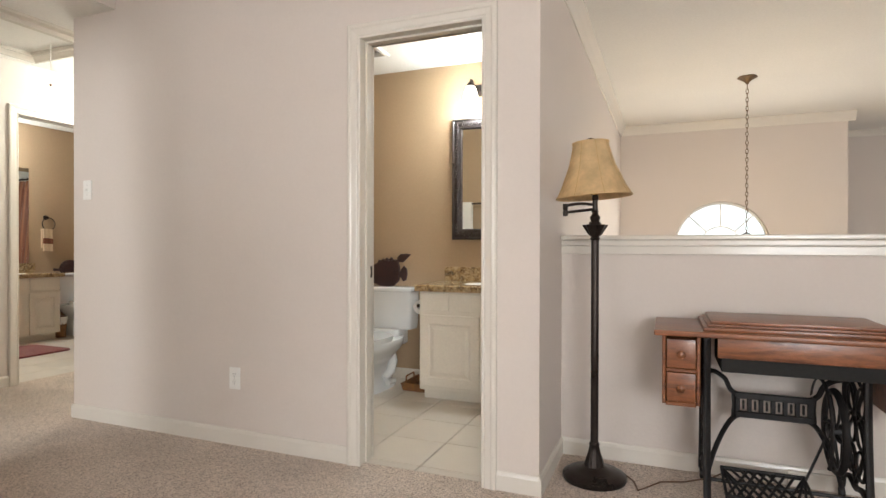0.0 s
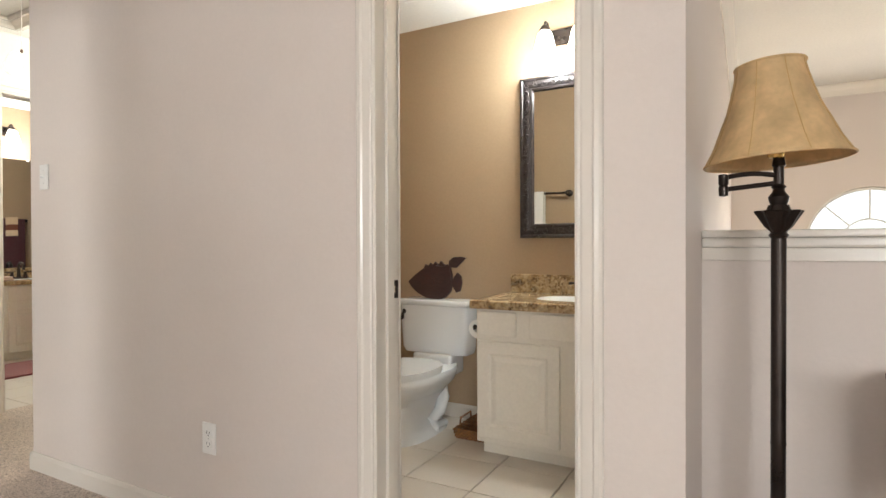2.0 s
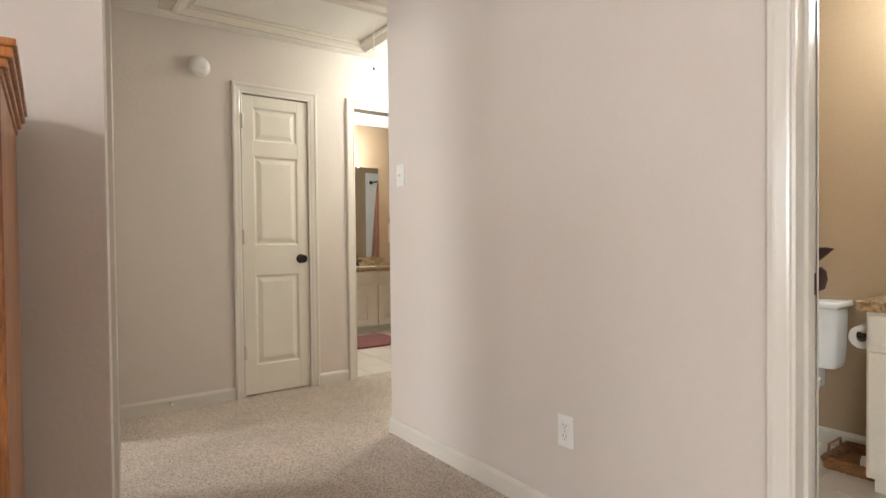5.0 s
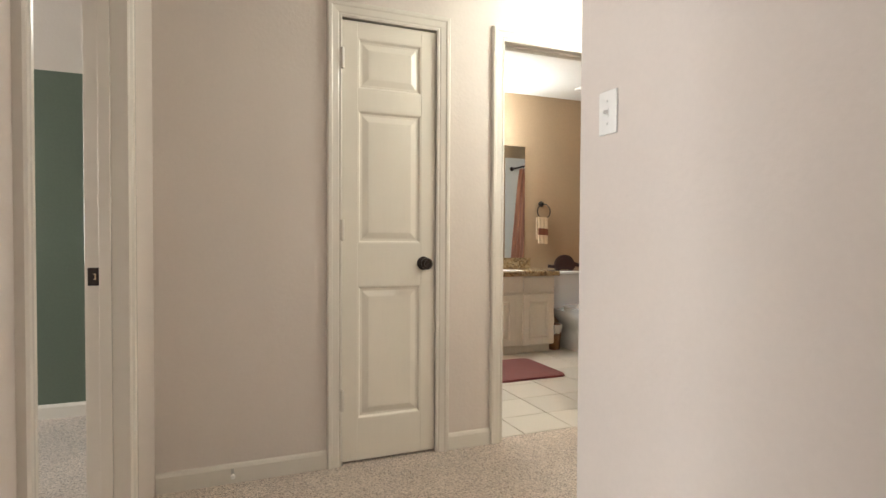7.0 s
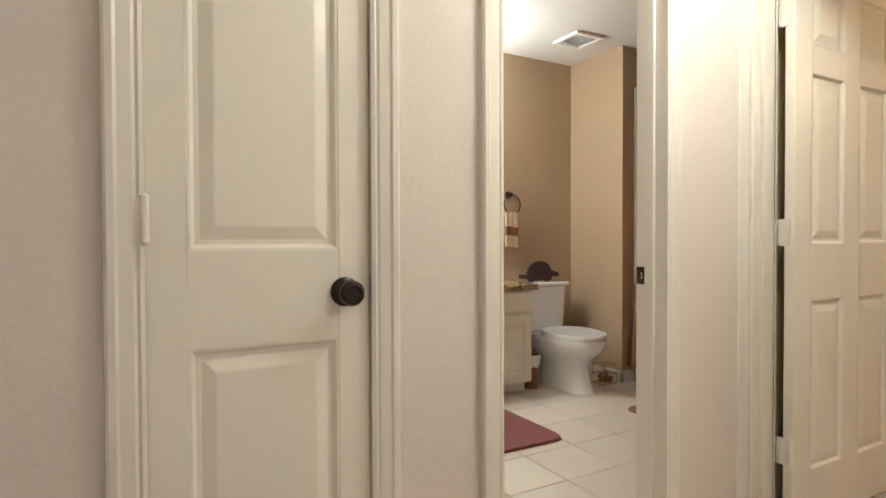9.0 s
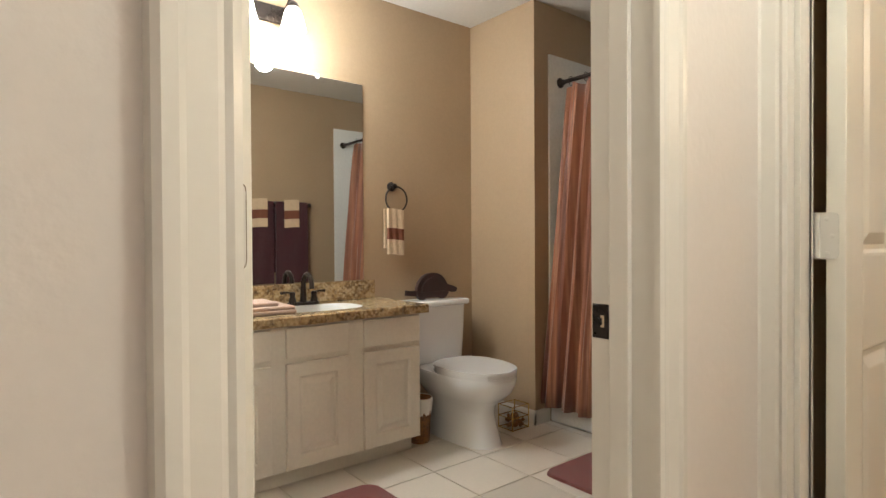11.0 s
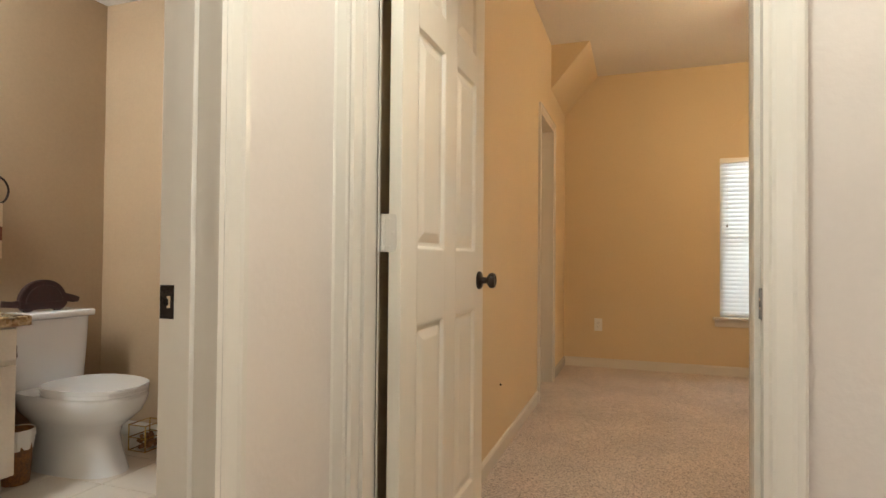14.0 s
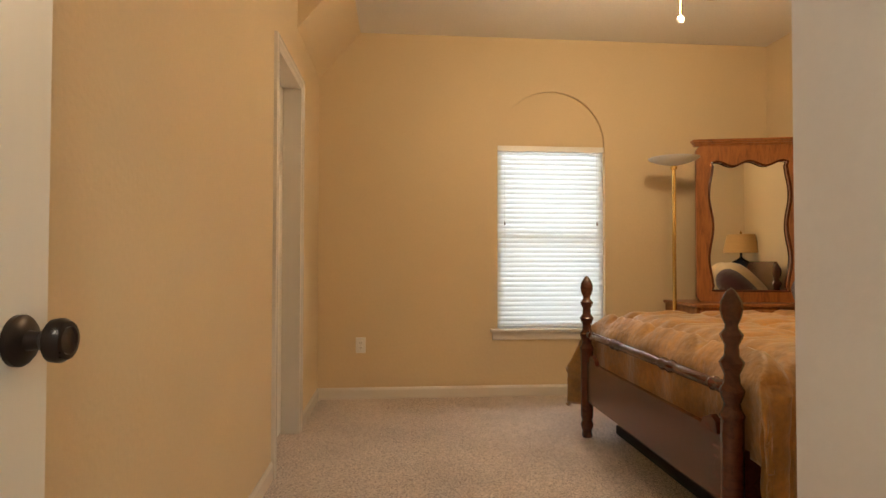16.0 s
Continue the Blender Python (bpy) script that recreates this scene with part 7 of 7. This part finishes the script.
def qpos(i, j):
    run, v = -foot + (X1 - X0 + foot) * i / qx, -drop + (W + 2 * drop) * j / qy
    f = max(0.0, run / (X1 - X0))
    side = -1 if v < W / 2 else 1
    e, ef = max(-v, v - W) + RE, RE - run
    oy, dy = rolled(e)
    ox, dx = rolled(ef)
    x = X0 + RE - ox if ef > 0 else X0 + run
    y = PY0 - 0.05 + v if e <= 0 else (PY0 - 0.05 + RE if side < 0 else PY0 - 0.05 + W - RE) + side * oy
    z = 0.672 - max(dx, dy)
    puff = 0.058 * min(stitch(run - 0.13), stitch(v + 0.02))
    fall = max(0.0, e - 0.05)
    g = min(1.0, fall / 0.28)
    gf = min(1.0, max(0.0, ef) / 0.16)
    wave = math.sin(2 * math.pi * x / 0.27 + 0.9 + 0.8 * math.sin(3.1 * x)) + 0.35 * math.sin(2 * math.pi * x / 0.115 + 2.1 * fall)
    fold = 0.052 * g * (wave + 0.6) + 0.05 * g * fall
    ripple = 0.004 * math.sin(31 * x + 9 * v) * math.cos(23 * v - 5 * x) + 0.003 * math.sin(57 * v + 11 * x) + 0.003 * math.sin(83 * v) * gf
    d = puff * (1 - 0.45 * g) * (1 - 0.75 * gf) + fold + ripple
    if e > 0.02:
        x -= 0.11 * (1 - f) ** 8 * g * (1.0 if side > 0 else 0.35)
    ny, nz = side * min(1.0, oy / RE), 1.0 - min(1.0, max(oy, ox) / RE)
    if gf > 0.5 and g < 0.05:
        x -= 0.012 * math.sin(17 * y) * gf
    return (x, y + ny * d, max(0.16, z + nz * d + 0.02 * g * math.sin(7 * x)))


gq = [[bm.verts.new(qpos(i, j)) for j in range(qy + 1)] for i in range(qx + 1)]
for i in range(qx):
    for j in range(qy):
        bm.faces.new((gq[i][j], gq[i + 1][j], gq[i + 1][j + 1], gq[i][j + 1]))
qc = part("quilted_cloth", bm, M_QUILT, qu)
qs = qc.modifiers.new("thickness", "SOLIDIFY")
qs.thickness = 0.02
M_PILLOW = surf("pale_gold_pillowcase", (0.62, 0.48, 0.28), 0.8, var=0.10, vscale=8, fine=0.10, fscale=60, bump=0.3, bscale=30, dist=0.008, sheen=0.3)
for n_, (x, y, yaw, mt_) in enumerate(((-1.15, 5.92, 8, M_PILLOW), (-1.15, 6.58, -6, M_PILLOW), (-1.17, 6.74, 8, M_MAROON))):
    pw = thing("pillow", (x, y, 0.70), "plump bed pillow against the headboard", "pillow", "bed pillows")
    bm = B()
    m = pose(x, y, 0.75 if n_ == 2 else 0.80, 0, 48, yaw)
    prev = []
    for lat in range(11):
        th = math.pi * (lat / 10 - 0.5)
        ring = []
        for lon in range(28):
            a = 2 * math.pi * lon / 28
            r = math.cos(th) ** 0.6 if abs(th) < 1.57 else 0.0
            c, s = math.cos(a), math.sin(a)
            ring.append(bm.verts.new(m @ Vector((0.25 * r * math.copysign(abs(c) ** 0.55, c), 0.34 * r * math.copysign(abs(s) ** 0.55, s), 0.12 * math.sin(th)))))
        if prev:
            for i in range(28):
                bm.faces.new((prev[i], prev[(i + 1) % 28], ring[(i + 1) % 28], ring[i]))
        prev = ring
    part("cushion_cover", bm, mt_, pw)
# low near-black slab on the floor, set back behind the footboard
bx = thing("under_bed_box", (-2.3, 5.9, 0), "flat black slab on the floor under the bed", "box")
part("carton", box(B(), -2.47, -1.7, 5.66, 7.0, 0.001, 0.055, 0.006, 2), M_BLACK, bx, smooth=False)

# torchiere, dresser with mirror, nightstand and lamp
TX, TY = -1.815, 7.560
to = thing("torchiere_lamp", (TX, TY, 0), "polished brass torchiere floor lamp with a glass bowl", "floor lamp")
part("base", turned(B(), TX, TY, [(0.125, 0.001), (0.125, 0.012), (0.06, 0.03), (0.02, 0.045), (0.016, 0.06)], 32), M_BRASS, to)
part("pole", turned(B(), TX, TY, [(0.013, 0.05), (0.013, 0.62), (0.015, 0.63), (0.013, 0.64), (0.013, 1.20), (0.015, 1.21), (0.013, 1.22), (0.013, 1.665), (0.022, 1.672), (0.022, 1.690), (0.012, 1.700)], 20), M_BRASS, to)
part("glass_bowl", turned(B(), TX, TY, [(0.020, 1.695), (0.06, 1.705), (0.12, 1.722), (0.165, 1.742), (0.170, 1.750), (0.160, 1.746), (0.05, 1.715)], 40), M_WHITE, to, "shallow frosted glass bowl")

dz = thing("dresser", (-1.25, 7.68, 0), "honey oak dresser with drawers", "dresser")
DX0, DX1 = -1.70, -0.86
part("case", box(B(), DX0, DX1, 7.47, 7.93, 0.06, 0.70, 0.004, 1), M_DRESSER, dz, smooth=False)
part("top", box(B(), DX0 - 0.015, DX1 + 0.010, 7.455, 7.935, 0.7005, 0.725, 0.008, 2), M_DRESSER, dz, smooth=False)
part("plinth", box(B(), DX0 + 0.01, DX1 - 0.01, 7.485, 7.92, 0, 0.0595), M_DRESSER, dz, smooth=False)
for r in range(3):
    for c in range(2):
        x0 = DX0 + 0.02 + c * 0.41
        d = part("drawer", box(B(), x0, x0 + 0.39, 7.452, 7.4695, 0.08 + r * 0.205, 0.27 + r * 0.205, 0.005, 2), M_DRESSER, dz, smooth=False)
        part("drawer_pull", tube(B(), [(x0 + 0.15, 7.452, 0.18 + r * 0.205), (x0 + 0.15, 7.43, 0.17 + r * 0.205), (x0 + 0.24, 7.43, 0.17 + r * 0.205), (x0 + 0.24, 7.452, 0.18 + r * 0.205)], 0.005, 8), M_BRASS, d)
# mirror frame: scalloped opening
dm = thing("dresser_mirror", (-1.225, 7.62, 0.725), "honey oak framed mirror with a scalloped opening on the dresser", "mirror")
m_dm = pose(0, 0, 0) @ Matrix.Translation((-1.225, 7.62, 0)) @ Matrix.Rotation(radians(-13), 4, "Z") @ plane_frame((0, 0, 0), (1, 0, 0), (0, -1, 0))
N = 96
inner, outer = [], []
hw, zlo, zhi = 0.275, 0.810, 1.735
zc = (zlo + zhi) / 2
for k in range(N):
    a = 2 * math.pi * (k + 0.5) / N
    c, s = math.cos(a), math.sin(a)
    q = max(abs(c), abs(s))
    u, v = c / q, s / q
    side = abs(c) > abs(s)
    w = hw - 0.014 * (1 + math.cos(v * 2 * math.pi)) * (1 if side else 0)
    hz = (zhi - zlo) / 2 + (0.018 * math.cos(u * 2.5 * math.pi) - 0.008 if (not side and s > 0) else 0)
    inner.append((u * w, zc + v * hz))
    outer.append((u * 0.365, (zlo - 0.082) + ((v + 1) / 2) * (1.862 - zlo + 0.082)))
bm = B()
loops = [[bm.verts.new(m_dm @ Vector((u, z, d))) for u, z in pts] for pts, d in ((outer, 0.0), (outer, 0.030), (inner, 0.030), (inner, 0.008))]
for p, q in zip(loops, loops[1:]):
    for i in range(N):
        bm.faces.new((p[i], p[(i + 1) % N], q[(i + 1) % N], q[i]))
part("frame", bm, M_DRESSER, dm, smooth=False)
bm = B()
ring = [m_dm @ Vector((u * 1.01, zc + (z - zc) * 1.005, 0.0312)) for u, z in inner]
tube(bm, ring, 0.008, 6, True)
part("inner_moulding", bm, M_CHERRY, dm, "dark scalloped inner moulding")
bm = B()
box(bm, -0.33, 0.33, zlo - 0.05, zhi + 0.05, 0.004, 0.010, 0, 1, m_dm)
part("glass", bm, M_MIRROR, dm, smooth=False)
bm = B()
for g, z0, z1 in ((0.008, 1.862, 1.876), (0.018, 1.876, 1.890), (0.028, 1.890, 1.906)):
    box(bm, -0.365 - g, 0.365 + g, z0, z1, -0.01, 0.032 + g, 0.003, 1, m_dm)
part("cornice", bm, M_DRESSER, dm, smooth=False)

NY = 5.22
ns = thing("nightstand", (-0.99, NY, 0), "small dark wood nightstand beside the bed", "nightstand")
part("case", box(B(), -1.15, -0.855, NY - 0.14, NY + 0.14, 0.05, 0.69, 0.006, 2), M_CHERRY, ns, smooth=False)
part("top", box(B(), -1.16, -0.848, NY - 0.147, NY + 0.15, 0.6905, 0.715, 0.006, 2), M_CHERRY, ns, smooth=False)
for x in (-1.14, -0.89):
    for y in (NY - 0.13, NY + 0.10):
        part("leg", box(B(), x, x + 0.03, y, y + 0.03, 0, 0.0495), M_CHERRY, ns, smooth=False)
tl = thing("table_lamp", (-0.99, NY, 0.715), "round dark blue table lamp with a tan shade", "table lamp")
m_tl = pose(-0.99, NY, 0.7155)
part("foot", lathe(B(), [(0.085, 0.0), (0.085, 0.02), (0.05, 0.035), (0.030, 0.09)], 24, m_tl), M_BLUE, tl)
part("body", lathe(B(), [(0.028, 0.08), (0.08, 0.11), (0.122, 0.17), (0.125, 0.24), (0.09, 0.30), (0.03, 0.335), (0.014, 0.35), (0.012, 0.42)], 32, m_tl), M_BLUE, tl)
part("shade", lathe(B(), [(0.185, 0.40), (0.140, 0.60), (0.137, 0.60), (0.182, 0.40)], 36, m_tl), M_TANSHADE, tl, "tan fabric lamp shade")
part("finial", lathe(B(), [(0.006, 0.41), (0.006, 0.60), (0.012, 0.625), (0, 0.645)], 14, m_tl), M_BRASS, tl)

# ceiling fan with lights
FX, FY = -2.45, 6.13
fan = thing("ceiling_fan", (FX, FY, BH), "wooden-bladed ceiling fan with lit glass shades", "ceiling fan")
part("canopy", lathe(B(), [(0.065, 0), (0.060, -0.03), (0.03, -0.05), (0.012, -0.055)], 24, pose(FX, FY, BH)), M_BRASS, fan)
part("downrod", lathe(B(), [(0.012, -0.05), (0.012, -0.17)], 14, pose(FX, FY, BH)), M_BRASS, fan)
part("motor", lathe(B(), [(0.03, -0.15), (0.085, -0.17), (0.110, -0.20), (0.110, -0.26), (0.080, -0.29), (0.05, -0.31), (0.045, -0.36), (0.02, -0.375)], 32, pose(FX, FY, BH)), M_BRASS, fan)
for k in range(5):
    m = pose(FX, FY, BH - 0.300, 0, 0, 72 * k + 125) @ pose(0, 0, 0, 11, 0, 0)
    bm = B()
    pts = [(0.16, -0.05), (0.30, -0.062), (0.56, -0.068), (0.61, -0.055), (0.63, 0.0), (0.61, 0.055), (0.56, 0.068), (0.30, 0.062), (0.16, 0.05)]
    prism(bm, pts, 0.008, m)
    bd = part("blade", bm, M_DRESSER, fan, "honey oak fan blade", smooth=False)
    part("blade_arm", box(B(), 0.09, 0.20, -0.016, 0.016, 0.0085, 0.014, 0.002, 1, m), M_BRASS, bd)
for k in range(3):
    a = k * 2.094
    m = pose(FX, FY, BH - 0.35) @ Matrix.Rotation(a, 4, "Z") @ Matrix.Translation((0.06, 0, 0)) @ Matrix.Rotation(radians(-48), 4, "Y") @ Matrix.Rotation(math.pi, 4, "X")
    part("shade_holder", lathe(B(), [(0.0, -0.02), (0.020, -0.01), (0.026, 0.012)], 16, m), M_BRASS, fan)
    s = part("glass_shade", lathe(B(), [(0.026, 0.010), (0.036, 0.035), (0.044, 0.070), (0.058, 0.105), (0.070, 0.120)], 24, m), M_GLOWW, fan, "lit frosted tulip shade")
    s.visible_shadow = False
part("pull_chain", tube(B(), [(-2.520, 6.125, BH - 0.34), (-2.520, 6.125, 2.10)], 0.0018, 5), M_BRASS, fan)
part("pull_knob", lathe(B(), [(0, 0.018), (0.012, 0.014), (0.017, 0.0), (0.012, -0.014), (0, -0.018)], 16, pose(-2.520, 6.125, 2.085)), M_WHITE, fan, "white round pull knob")

# nail hole and hook on the bedroom wall
nh = thing("wall_hook", (XB, 5.34, 0.36), "tiny dark hook on the bedroom wall", "hook")
part("pin", lathe(B(), [(0.006, 0), (0.006, 0.004), (0.003, 0.010), (0, 0.010)], 10, plane_frame((XB, 5.34, 0.36), (0, 1, 0), (1, 0, 0))), M_BLACK, nh)


# ---------- floor tiles ----------
def tile_floor(floor_name, x0, x1, y0, y1, ox, oy, s, zt):
    floor = bpy.data.objects[floor_name]
    g = 0.0026
    shared = {}
    i0, i1 = math.floor((x0 - ox) / s), math.ceil((x1 - ox) / s)
    j0, j1 = math.floor((y0 - oy) / s), math.ceil((y1 - oy) / s)
    for i in range(i0, i1):
        for j in range(j0, j1):
            a, b = max(x0, ox + i * s) + g, min(x1, ox + (i + 1) * s) - g
            c, d = max(y0, oy + j * s) + g, min(y1, oy + (j + 1) * s) - g
            if b - a < 0.01 or d - c < 0.01:
                continue
            key = (round(b - a, 4), round(d - c, 4))
            if key not in shared:
                bm = B()
                box(bm, 0, b - a, 0, d - c, -0.010, 0, 0.002, 1)
                bmesh.ops.recalc_face_normals(bm, faces=bm.faces)
                me = bpy.data.meshes.new("tile")
                bm.to_mesh(me)
                bm.free()
                me.materials.append(M_TILE)
                shared[key] = me
            t = new("tile", shared[key])
            t.parent = floor
            t.matrix_basis = pose(a, c, zt + 0.0006 * random.random(), 0.08 * (random.random() - 0.5), 0.08 * (random.random() - 0.5), 0)


tile_floor("floor_half_bath", -2.30, XS - T, YA + 0.045, YH, -1.22, 2.73, 0.33, 0.0)
tile_floor("floor_bath", XK, XB - 0.05, 2.48, 5.045, -4.971, 3.458, 0.3065, 0.0)
